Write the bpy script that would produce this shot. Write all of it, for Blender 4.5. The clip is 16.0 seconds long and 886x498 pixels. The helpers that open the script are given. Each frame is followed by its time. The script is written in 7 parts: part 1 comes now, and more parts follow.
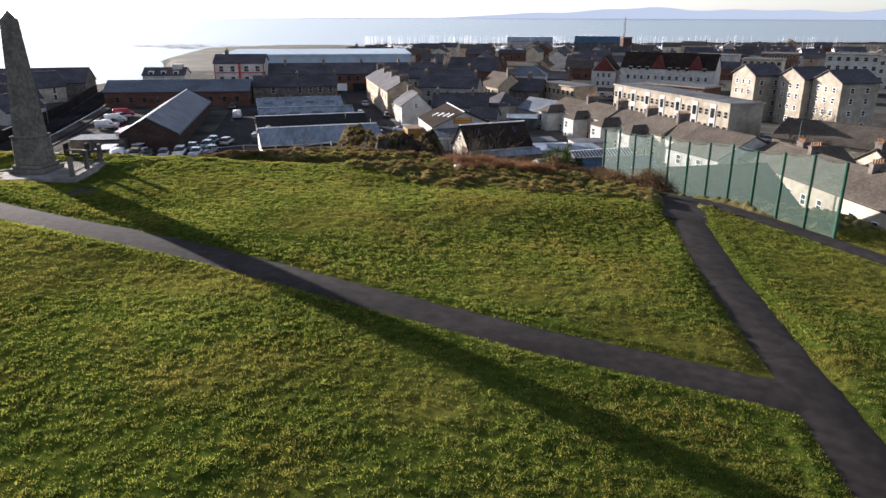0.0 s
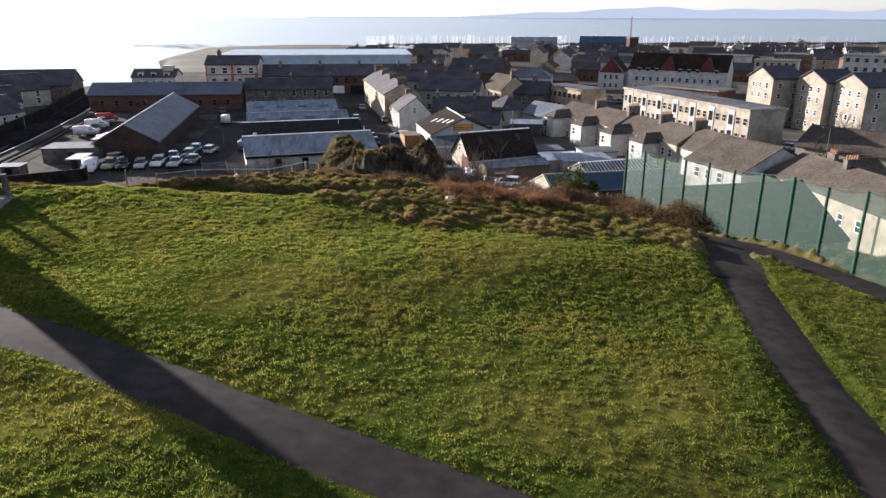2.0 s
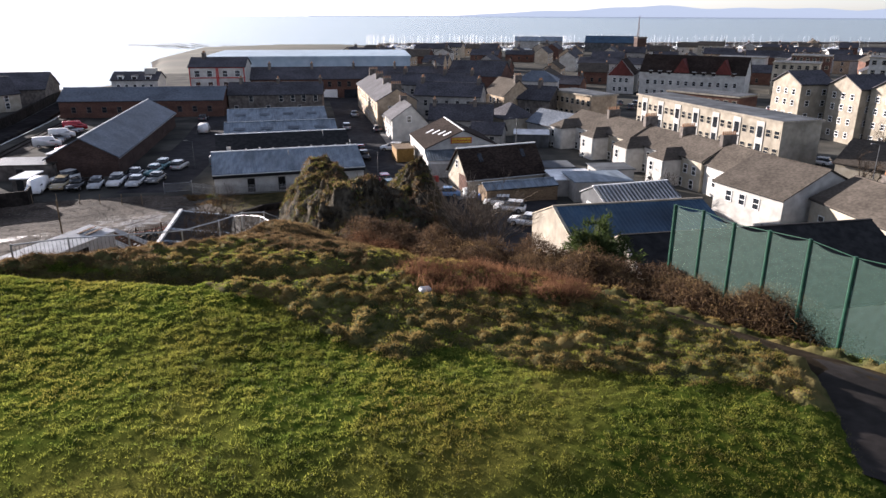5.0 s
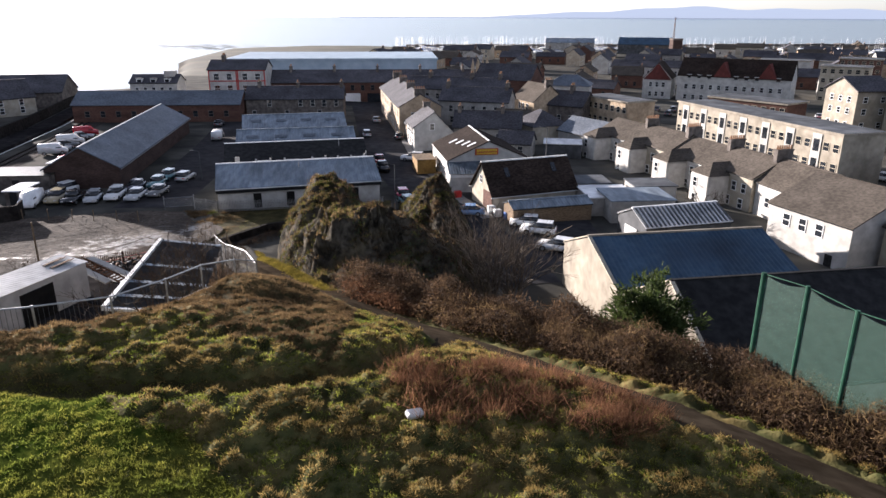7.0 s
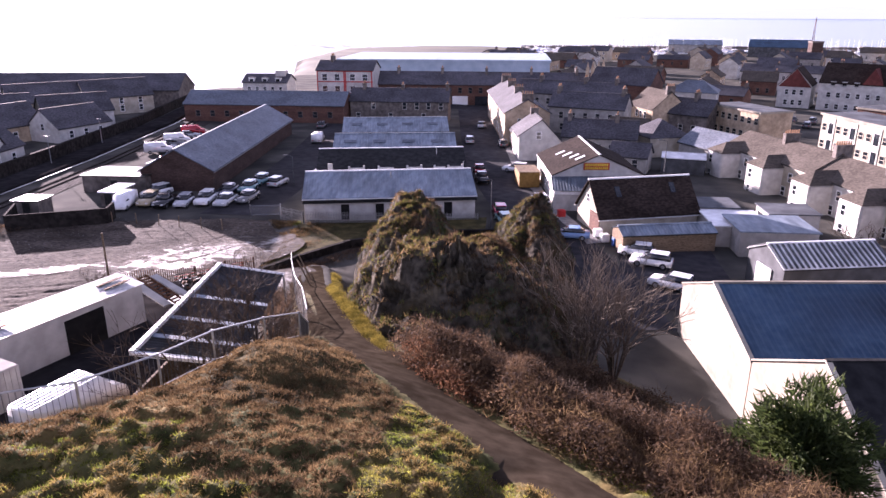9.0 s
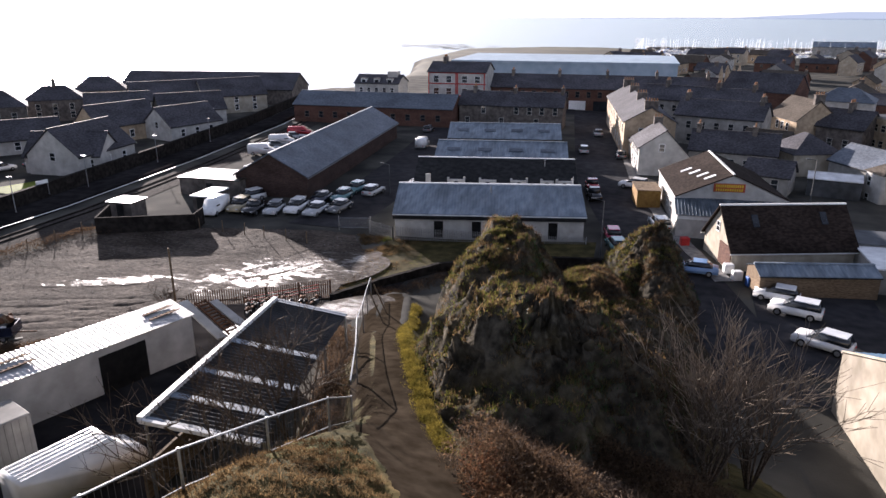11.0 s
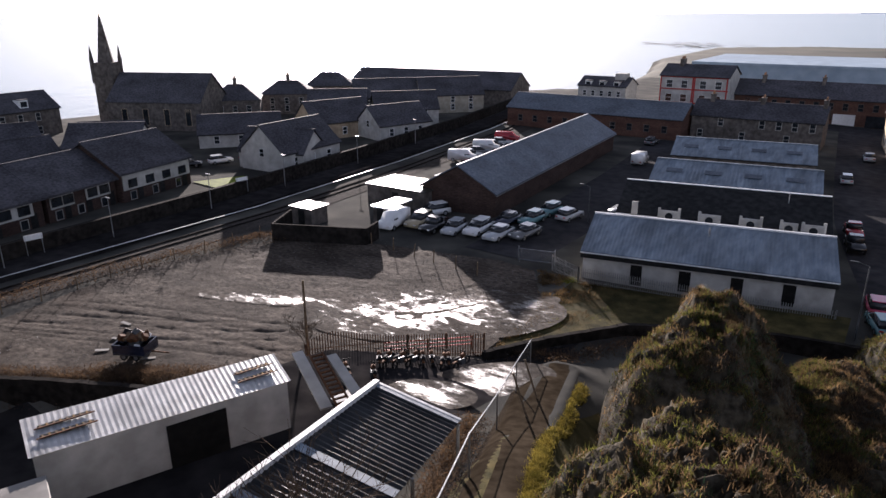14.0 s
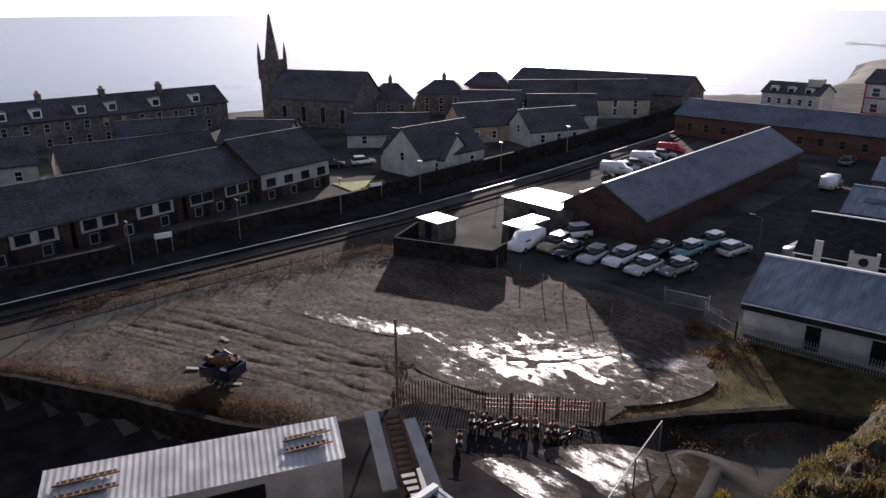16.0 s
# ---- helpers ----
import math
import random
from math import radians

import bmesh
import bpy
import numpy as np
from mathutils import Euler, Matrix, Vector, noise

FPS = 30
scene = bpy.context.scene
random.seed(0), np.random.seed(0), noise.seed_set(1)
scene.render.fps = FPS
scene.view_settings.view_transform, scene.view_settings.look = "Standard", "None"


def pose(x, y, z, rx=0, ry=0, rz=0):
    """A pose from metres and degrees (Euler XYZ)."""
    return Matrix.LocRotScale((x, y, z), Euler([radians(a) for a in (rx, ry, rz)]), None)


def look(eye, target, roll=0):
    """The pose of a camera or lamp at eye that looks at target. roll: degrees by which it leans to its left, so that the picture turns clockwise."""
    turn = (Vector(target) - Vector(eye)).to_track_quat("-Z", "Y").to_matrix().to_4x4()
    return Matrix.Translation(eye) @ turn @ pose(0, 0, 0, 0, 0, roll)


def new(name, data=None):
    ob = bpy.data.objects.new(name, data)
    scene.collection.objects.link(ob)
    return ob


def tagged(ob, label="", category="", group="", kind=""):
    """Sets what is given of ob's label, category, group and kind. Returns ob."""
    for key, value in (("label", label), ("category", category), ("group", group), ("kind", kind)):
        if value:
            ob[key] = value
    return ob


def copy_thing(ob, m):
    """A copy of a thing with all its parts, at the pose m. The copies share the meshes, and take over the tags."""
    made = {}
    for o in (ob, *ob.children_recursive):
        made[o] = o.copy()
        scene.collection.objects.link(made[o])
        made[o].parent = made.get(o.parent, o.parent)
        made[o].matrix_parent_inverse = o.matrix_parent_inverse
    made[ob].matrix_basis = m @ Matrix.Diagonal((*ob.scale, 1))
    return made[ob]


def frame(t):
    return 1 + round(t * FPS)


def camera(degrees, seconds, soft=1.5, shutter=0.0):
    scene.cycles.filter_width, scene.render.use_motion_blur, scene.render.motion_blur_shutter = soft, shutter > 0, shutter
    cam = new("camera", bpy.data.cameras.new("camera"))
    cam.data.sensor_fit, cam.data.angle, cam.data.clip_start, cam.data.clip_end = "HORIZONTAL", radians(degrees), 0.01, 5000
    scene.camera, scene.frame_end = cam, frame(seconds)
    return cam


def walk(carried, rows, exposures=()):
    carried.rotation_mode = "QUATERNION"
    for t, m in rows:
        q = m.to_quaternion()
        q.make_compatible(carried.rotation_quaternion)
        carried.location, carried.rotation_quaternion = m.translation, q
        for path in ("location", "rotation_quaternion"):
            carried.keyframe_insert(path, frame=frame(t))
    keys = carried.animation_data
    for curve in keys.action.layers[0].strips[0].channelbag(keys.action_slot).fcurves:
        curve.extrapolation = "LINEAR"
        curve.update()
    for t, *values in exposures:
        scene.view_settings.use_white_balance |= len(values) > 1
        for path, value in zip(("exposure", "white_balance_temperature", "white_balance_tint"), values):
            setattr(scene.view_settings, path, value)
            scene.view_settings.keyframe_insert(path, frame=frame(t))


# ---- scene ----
cam = camera(65.0, 16.0)
PATH = [
    (0, (3.28, -2.035, 25.964), (3.504, -0.154, 25.321), 0.1),
    (0.5, (3.79, 0.383, 25.954), (4.012, 2.264, 25.311), 0.1),
    (1, (4.265, 2.621, 25.956), (4.485, 4.502, 25.312), 0.1),
    (1.5, (4.77, 5.056, 25.933), (4.987, 6.937, 25.288), 0.1),
    (2, (5.293, 7.46, 25.93), (5.507, 9.341, 25.286), 0.1),
    (2.5, (5.765, 9.85, 25.964), (5.98, 11.731, 25.318), 0.1),
    (3, (6.278, 12.178, 25.992), (6.49, 14.058, 25.345), 0.1),
    (3.5, (6.738, 14.528, 26.014), (6.949, 16.409, 25.368), 0.1),
    (6, (9.16, 26.479, 26.163), (9.344, 28.362, 25.515), 0.2),
    (6.5, (9.593, 28.795, 26.122), (9.75, 30.681, 25.476), 0.2),
    (7, (10.007, 30.972, 26.101), (10.133, 32.861, 25.456), 0.1),
    (7.5, (10.395, 33.166, 26.091), (10.48, 35.058, 25.447), 0.1),
    (8, (10.774, 35.367, 26.115), (10.771, 37.26, 25.471), 0.1),
    (8.5, (11.119, 37.593, 26.069), (11.024, 39.484, 25.425), 0.1),
    (9, (11.454, 39.773, 26.083), (11.277, 41.658, 25.438), 0.1),
    (11.5, (11.574, 51.277, 25.779), (10.996, 53.079, 25.134), 0.0),
    (12, (11.561, 53.388, 25.865), (10.887, 55.156, 25.217), -0.0),
    (12.5, (11.414, 55.618, 25.894), (10.641, 57.345, 25.245), -0.1),
    (13, (11.183, 57.903, 25.894), (10.312, 59.582, 25.245), -0.2),
    (13.5, (10.858, 60.046, 25.977), (9.894, 61.673, 25.325), -0.2),
    (14, (10.43, 62.264, 25.962), (9.372, 63.831, 25.311), -0.3),
    (14.5, (9.881, 64.407, 26.052), (8.732, 65.908, 25.398), -0.3),
    (15, (9.178, 66.561, 26.076), (7.941, 67.989, 25.422), -0.4),
    (15.5, (8.353, 68.677, 26.015), (7.031, 70.029, 25.361), -0.4),
    (16, (7.583, 70.636, 26.077), (6.184, 71.907, 25.422), -0.5),
]
walk(cam, [(t, look(eye, aim, roll)) for t, eye, aim, roll in PATH],
     exposures=[(0, 1.8, 6000, 17), (7, 1.85, 6000, 19), (8, 1.9, 5900, 19), (8.5, 1.98, 5900, 21), (9, 2.48, 5900, 44), (10.2, 1.95, 6000, 28), (11.3, 1.8, 6000, 21), (12.5, 1.7, 6000, 21), (16, 1.25, 6000, 24)])

# ---------------------------------------------------------------- light
SUN_EL, SUN_AZ = radians(10.5), radians(41.4)          # height, turn to the left of +y
to_sun = Vector((-math.sin(SUN_AZ) * math.cos(SUN_EL), math.cos(SUN_AZ) * math.cos(SUN_EL), math.sin(SUN_EL)))
sun = new("sun", bpy.data.lights.new("sun", "SUN"))
sun.data.energy, sun.data.angle, sun.data.color = 5.0, radians(0.6), (1.0, 0.90, 0.76)
sun.matrix_world = look(to_sun * 100, (0, 0, 0))

world = bpy.data.worlds.new("sky")
scene.world = world
world.use_nodes = True
wn = world.node_tree
sky = wn.nodes.new("ShaderNodeTexSky")
sky.sky_type, sky.sun_disc = "NISHITA", False
sky.sun_elevation, sky.sun_rotation = SUN_EL, -SUN_AZ
sky.air_density, sky.dust_density, sky.ozone_density = 0.75, 0.45, 1.5
back = wn.nodes["Background"]
pale = wn.nodes.new("ShaderNodeHueSaturation")      # thin winter haze
pale.inputs["Saturation"].default_value = 0.45
wn.links.new(sky.outputs[0], pale.inputs["Color"])
wn.links.new(pale.outputs[0], back.inputs[0])
back.inputs[1].default_value = 0.068


# ---------------------------------------------------------------- materials
def material(name, c1, c2, scale=3.0, rough=0.8, bump=0.2, fine=40.0, metal=0.0, big=0.12, depth=0.35, spec=0.15, island=0.0, stretch=(1, 1, 1), patch=None, patch_scale=0.13):
    m = bpy.data.materials.new(name)
    m.use_nodes = True
    t = m.node_tree
    b = t.nodes["Principled BSDF"]
    b.inputs["Roughness"].default_value, b.inputs["Metallic"].default_value = rough, metal
    b.inputs["Specular IOR Level"].default_value = spec
    geo = t.nodes.new("ShaderNodeNewGeometry")
    mp = t.nodes.new("ShaderNodeMapping")
    mp.inputs["Scale"].default_value = stretch
    t.links.new(geo.outputs["Position"], mp.inputs["Vector"])

    def noise_node(s, detail=4.0):
        n = t.nodes.new("ShaderNodeTexNoise")
        n.inputs["Scale"].default_value, n.inputs["Detail"].default_value = s, detail
        t.links.new(mp.outputs[0], n.inputs["Vector"])
        return n.outputs["Fac"]

    ramp = t.nodes.new("ShaderNodeValToRGB")
    ramp.color_ramp.elements[0].position, ramp.color_ramp.elements[1].position = 0.35, 0.68
    ramp.color_ramp.elements[0].color, ramp.color_ramp.elements[1].color = (*c1, 1), (*c2, 1)
    t.links.new(noise_node(scale), ramp.inputs[0])
    stain = t.nodes.new("ShaderNodeMapRange")
    stain.inputs[1].default_value, stain.inputs[2].default_value = 0.3, 0.7
    stain.inputs[3].default_value, stain.inputs[4].default_value = 1 - depth, 1 + depth * 0.5
    t.links.new(noise_node(big, 3.0), stain.inputs[0])
    value = stain.outputs[0]
    if island:
        rnd = t.nodes.new("ShaderNodeObjectInfo").outputs["Random"] if island < 0 else geo.outputs["Random Per Island"]
        r2 = t.nodes.new("ShaderNodeMapRange")
        r2.inputs[3].default_value, r2.inputs[4].default_value = 1 - abs(island), 1 + abs(island)
        t.links.new(rnd, r2.inputs[0])
        mul = t.nodes.new("ShaderNodeMath")
        mul.operation = "MULTIPLY"
        t.links.new(value, mul.inputs[0]), t.links.new(r2.outputs[0], mul.inputs[1])
        value = mul.outputs[0]
    colour = ramp.outputs[0]
    if patch:
        pr = t.nodes.new("ShaderNodeMapRange")
        pr.inputs[1].default_value, pr.inputs[2].default_value = 0.48, 0.74
        t.links.new(noise_node(patch_scale, 5.0), pr.inputs[0])
        pm = t.nodes.new("ShaderNodeMix")
        pm.data_type = "RGBA"
        pm.inputs[7].default_value = (*patch, 1)
        t.links.new(pr.outputs[0], pm.inputs[0]), t.links.new(colour, pm.inputs[6])
        colour = pm.outputs[2]
    mix = t.nodes.new("ShaderNodeVectorMath")
    mix.operation = "SCALE"
    t.links.new(colour, mix.inputs[0]), t.links.new(value, mix.inputs["Scale"])
    t.links.new(mix.outputs[0], b.inputs["Base Color"])
    if bump:
        bn = t.nodes.new("ShaderNodeBump")
        bn.inputs["Strength"].default_value, bn.inputs["Distance"].default_value = bump, 0.5 / fine
        t.links.new(noise_node(fine, 5.0), bn.inputs["Height"])
        t.links.new(bn.outputs[0], b.inputs["Normal"])
    return m


M = {}
M["turf"] = material("turf", (0.026, 0.044, 0.007), (0.066, 0.082, 0.014), 3.2, 0.95, 0.9, 18.0, big=0.16, depth=0.22, spec=0.0, patch=(0.15, 0.135, 0.03))
M["blade"] = material("grass_blades", (0.088, 0.117, 0.019), (0.19, 0.196, 0.034), 1.6, 0.65, 0, big=0.16, depth=0.25, spec=0.2, island=0.5, patch=(0.20, 0.165, 0.035), patch_scale=0.25)
M["straw"] = material("dry_grass", (0.155, 0.110, 0.038), (0.31, 0.22, 0.078), 0.8, 0.9, 0, big=0.3, spec=0.06, island=0.45)
M["rough_earth"] = material("rough_earth", (0.036, 0.034, 0.014), (0.095, 0.076, 0.030), 0.8, 0.95, 0.9, 8.0, spec=0.05)
M["bracken"] = material("dead_bracken", (0.105, 0.052, 0.028), (0.225, 0.115, 0.062), 0.5, 0.9, 0, big=0.4, spec=0.1, island=0.45)
M["twig"] = material("bare_twigs", (0.05, 0.034, 0.024), (0.11, 0.078, 0.052), 3.0, 0.9, 0, spec=0.1, island=0.4)
M["bramble"] = material("bramble_leaves", (0.045, 0.028, 0.018), (0.125, 0.080, 0.045), 1.2, 0.85, 0, big=0.5, spec=0.2, island=0.5)
M["conifer"] = material("conifer_needles", (0.028, 0.044, 0.014), (0.075, 0.098, 0.028), 1.8, 0.8, 0, spec=0.2, island=0.4)
M["ivy"] = material("ivy_leaves", (0.02, 0.04, 0.012), (0.05, 0.085, 0.02), 1.8, 0.6, 0, spec=0.3, island=0.4)
M["pale_twig"] = material("pale_bare_twigs", (0.13, 0.10, 0.075), (0.27, 0.22, 0.165), 3.0, 0.9, 0, spec=0.1, island=0.4)
M["bark"] = material("bark", (0.06, 0.045, 0.035), (0.15, 0.12, 0.09), 8.0, 0.95, 0.6, 20)
M["rock"] = material("mossy_rock", (0.028, 0.025, 0.019), (0.098, 0.084, 0.062), 2.2, 0.95, 1.0, 7.0, big=0.6, depth=0.6, spec=0.04, patch=(0.072, 0.056, 0.026), patch_scale=0.5)
M["tussock_turf"] = material("tussock_turf", (0.040, 0.046, 0.016), (0.115, 0.104, 0.040), 1.6, 0.95, 0.9, 12.0, big=0.4, depth=0.4, spec=0.05, patch=(0.15, 0.105, 0.04), patch_scale=0.45)
M["trodden"] = material("trodden_earth_path", (0.026, 0.020, 0.014), (0.048, 0.038, 0.027), 1.4, 0.95, 0.5, 30.0, big=0.3, depth=0.3, spec=0.0)
M["dead_grass"] = material("brown_dead_grass", (0.086, 0.056, 0.028), (0.195, 0.130, 0.062), 0.8, 0.9, 0, big=0.4, spec=0.1, island=0.45)
M["moss"] = material("olive_moss", (0.06, 0.068, 0.016), (0.165, 0.155, 0.036), 1.4, 0.9, 0, big=0.4, spec=0.1, island=0.4)
M["bright_moss"] = material("yellow_green_moss", (0.085, 0.072, 0.014), (0.215, 0.165, 0.034), 1.4, 0.9, 0, big=0.4, spec=0.1, island=0.4)
M["tarmac"] = material("tarmac_path", (0.022, 0.019, 0.018), (0.038, 0.033, 0.031), 2.0, 0.85, 0.3, 60.0, big=0.25, depth=0.3, spec=0.07)
M["asphalt"] = material("asphalt", (0.030, 0.030, 0.033), (0.055, 0.053, 0.056), 0.7, 1.0, 0.4, 30.0, big=0.08, depth=0.4, spec=0.05)
# platform tarmac; on the yard floor its near-black also paints the shade
M["tarmac_yard_shade"] = material("dark_tarmac_yard_shade", (0.018, 0.017, 0.018), (0.034, 0.032, 0.032), 0.6, 1.0, 0.4, 30.0, big=0.1, depth=0.4, spec=0.0)
M["pavement"] = material("concrete_paving", (0.16, 0.155, 0.15), (0.27, 0.26, 0.25), 1.5, 0.85, 0.3, 30.0)
M["concrete"] = material("concrete", (0.17, 0.16, 0.14), (0.30, 0.285, 0.26), 1.2, 0.9, 0.4, 25.0, big=0.25, depth=0.5)
M["gravel"] = material("wet_gravel", (0.044, 0.036, 0.029), (0.122, 0.101, 0.082), 1.9, 0.95, 1.0, 9.0, big=0.22, depth=0.5, spec=0.06, stretch=(1, 1.6, 1), patch=(0.048, 0.036, 0.027), patch_scale=0.16)
M["town_ground"] = material("town_ground", (0.045, 0.045, 0.042), (0.11, 0.105, 0.09), 0.15, 1.0, 0.3, 8.0, big=0.03, spec=0.02)
M["coast_grass"] = material("coast_grass", (0.045, 0.045, 0.028), (0.085, 0.078, 0.05), 0.04, 0.95, 0.2, 2.0, big=0.015)
M["sand"] = material("sand", (0.045, 0.042, 0.036), (0.085, 0.078, 0.065), 0.1, 1.0, 0.1, 3.0, spec=0.02)
M["puddle"] = material("puddle_water", (0.03, 0.028, 0.022), (0.05, 0.045, 0.035), 0.5, 0.38, 0.7, 7.0, spec=0.6)
M["render_white"] = material("white_render", (0.38, 0.365, 0.335), (0.52, 0.505, 0.47), 0.9, 0.85, 0.2, 25.0, big=0.3, depth=0.18, island=-0.06)
M["render_cream"] = material("cream_render", (0.34, 0.30, 0.23), (0.47, 0.42, 0.335), 0.9, 0.85, 0.25, 25.0, big=0.3, depth=0.2, island=-0.08)
M["render_grey"] = material("grey_render", (0.27, 0.26, 0.24), (0.40, 0.38, 0.35), 0.9, 0.9, 0.3, 25.0, big=0.3, depth=0.25, island=-0.1)
M["sandstone"] = material("sandstone", (0.33, 0.25, 0.17), (0.50, 0.39, 0.27), 1.3, 0.9, 0.4, 12.0, big=0.3, depth=0.3)
M["dark_stone"] = material("dark_stone", (0.088, 0.076, 0.068), (0.185, 0.16, 0.14), 1.3, 0.9, 0.5, 9.0, big=0.3, depth=0.3)
# darker copy of dark_stone, with the shade on the walls put into the colour
M["shaded_stone"] = material("shade_black_stone", (0.016, 0.014, 0.013), (0.040, 0.035, 0.031), 1.6, 0.95, 0.5, 9.0, big=0.3, depth=0.3, spec=0.02)
M["granite"] = material("weathered_granite", (0.10, 0.09, 0.076), (0.19, 0.17, 0.145), 4.0, 0.85, 0.5, 40.0, big=0.8, depth=0.35)
M["brick_red"] = material("red_brick", (0.085, 0.046, 0.036), (0.150, 0.080, 0.058), 2.6, 0.9, 0.5, 14.0, big=0.25, depth=0.35, stretch=(1, 1, 3))
M["red_paint"] = material("red_paint", (0.38, 0.03, 0.03), (0.5, 0.06, 0.05), 2.0, 0.6, 0)
M["dark_tile"] = material("dark_brown_roof", (0.020, 0.015, 0.013), (0.048, 0.036, 0.030), 2.2, 0.85, 0.5, 9.0, big=0.3, depth=0.35, spec=0.02, stretch=(1, 1, 2.5))
M["render_buff"] = material("buff_render", (0.25, 0.22, 0.17), (0.35, 0.31, 0.25), 0.9, 0.9, 0.25, 25.0, big=0.3, depth=0.25, island=-0.08)
M["red_render"] = material("dark_red_render", (0.10, 0.030, 0.026), (0.15, 0.044, 0.036), 1.0, 0.8, 0.1)
M["dark_brick"] = material("dark_brown_brick", (0.045, 0.030, 0.026), (0.085, 0.054, 0.044), 2.6, 0.9, 0.5, 14.0, big=0.25, depth=0.35, stretch=(1, 1, 3))
M["slate"] = material("slate_roof", (0.050, 0.049, 0.056), (0.105, 0.101, 0.112), 2.4, 0.8, 0.5, 10.0, big=0.2, depth=0.35, island=-0.12, spec=0.1, stretch=(1, 1, 2.5))
M["slate_blue"] = material("blue_slate_roof", (0.085, 0.10, 0.125), (0.15, 0.17, 0.20), 2.0, 0.6, 0.4, 10.0, big=0.2, depth=0.3, island=-0.1, stretch=(1, 1, 2.5))
M["tile_brown"] = material("brown_roof_tiles", (0.070, 0.060, 0.050), (0.112, 0.096, 0.080), 2.2, 0.95, 0.5, 9.0, big=0.3, depth=0.25, island=-0.12, spec=0.04, stretch=(1, 1, 2.5))
M["felt_black"] = material("black_felt", (0.012, 0.012, 0.013), (0.03, 0.03, 0.03), 1.5, 0.85, 0.3, 12.0)
M["sheet_grey"] = material("grey_roof_sheet", (0.12, 0.155, 0.195), (0.23, 0.275, 0.32), 0.9, 0.55, 0.2, 12.0, big=0.3, depth=0.35, spec=0.4, stretch=(1.6, 0.5, 1))
M["sheet_white"] = material("white_roof_sheet", (0.66, 0.66, 0.66), (0.82, 0.82, 0.82), 0.8, 0.35, 0.1, 12.0, big=0.4, depth=0.2, spec=0.5)
M["sheet_blue"] = material("faded_blue_sheet", (0.030, 0.068, 0.118), (0.058, 0.104, 0.155), 1.4, 0.6, 0.2, 8.0, big=0.25, depth=0.35, spec=0.2, patch=(0.022, 0.040, 0.066), patch_scale=0.11)
M["sheet_dark"] = material("dark_sheet", (0.035, 0.038, 0.042), (0.085, 0.09, 0.095), 0.8, 0.45, 0.2, 12.0, big=0.3, depth=0.4, spec=0.4)
M["flat_roof"] = material("wet_flat_roof", (0.060, 0.066, 0.074), (0.12, 0.128, 0.138), 0.4, 0.85, 0.15, 8.0, big=0.12, depth=0.45)
M["pale_blue"] = material("pale_blue_cladding", (0.30, 0.38, 0.45), (0.40, 0.48, 0.55), 0.3, 0.5, 0, big=0.05, depth=0.15)
M["white_paint"] = material("white_paint", (0.72, 0.72, 0.70), (0.82, 0.82, 0.80), 3.0, 0.5, 0.05)
M["black_paint"] = material("black_paint", (0.012, 0.012, 0.012), (0.03, 0.03, 0.03), 3.0, 0.5, 0)
# near-black on solid panels stands for the shade inside openings
M["painted_void"] = material("painted_opening_shade", (0.008, 0.008, 0.008), (0.016, 0.015, 0.014), 2.0, 0.9, 0)
M["steel"] = material("galvanised_steel", (0.30, 0.31, 0.32), (0.46, 0.47, 0.48), 5.0, 0.45, 0.1, metal=0.8)
M["rust"] = material("rusty_steel", (0.09, 0.04, 0.022), (0.20, 0.10, 0.05), 4.0, 0.85, 0.4, metal=0.2)
M["green_paint"] = material("green_paint", (0.02, 0.065, 0.042), (0.03, 0.095, 0.06), 3.0, 0.5, 0.05)
M["timber"] = material("weathered_timber", (0.13, 0.09, 0.055), (0.26, 0.19, 0.12), 3.0, 0.85, 0.4, 30.0, stretch=(1, 1, 4))
M["ochre"] = material("ochre_boarding", (0.20, 0.115, 0.032), (0.30, 0.18, 0.055), 2.0, 0.8, 0.2)
M["rubber"] = material("tyre_rubber", (0.012, 0.012, 0.012), (0.025, 0.025, 0.025), 8.0, 0.85, 0.2)
M["glass"] = material("window_glass", (0.015, 0.018, 0.022), (0.03, 0.034, 0.04), 1.0, 0.06, 0, spec=0.6)
M["clay"] = material("clay_pot", (0.30, 0.16, 0.09), (0.42, 0.25, 0.15), 4.0, 0.9, 0.2)
M["yellow"] = material("yellow_lettering", (0.62, 0.42, 0.03), (0.7, 0.5, 0.05), 3.0, 0.6, 0)
M["sign_red"] = material("red_signboard", (0.30, 0.05, 0.03), (0.42, 0.09, 0.04), 1.0, 0.5, 0)
M["ballast"] = material("rail_ballast", (0.035, 0.031, 0.028), (0.075, 0.066, 0.058), 4.0, 1.0, 0.9, 12.0, spec=0.03)
M["blue_tarp"] = material("blue_plastic", (0.03, 0.08, 0.26), (0.06, 0.14, 0.38), 2.0, 0.45, 0.2)
M["lawn"] = material("bright_lawn", (0.13, 0.17, 0.015), (0.22, 0.27, 0.03), 0.8, 0.9, 0.3)
PAINT = {}
for key, c in dict(white=(0.75, 0.75, 0.74), silver=(0.42, 0.44, 0.46), grey=(0.12, 0.125, 0.13), black=(0.02, 0.02, 0.022),
                   red=(0.36, 0.02, 0.03), pink=(0.45, 0.04, 0.10), blue=(0.16, 0.27, 0.46), teal=(0.10, 0.22, 0.24), sand=(0.40, 0.33, 0.20), navy=(0.012, 0.016, 0.035)).items():
    PAINT[key] = material(key + "_car_paint", c, tuple(min(1, v * 1.12) for v in c), 1.0, 0.25, 0, spec=0.6, big=0.5, depth=0.12)
    PAINT[key].node_tree.nodes["Principled BSDF"].inputs["Coat Weight"].default_value = 0.5


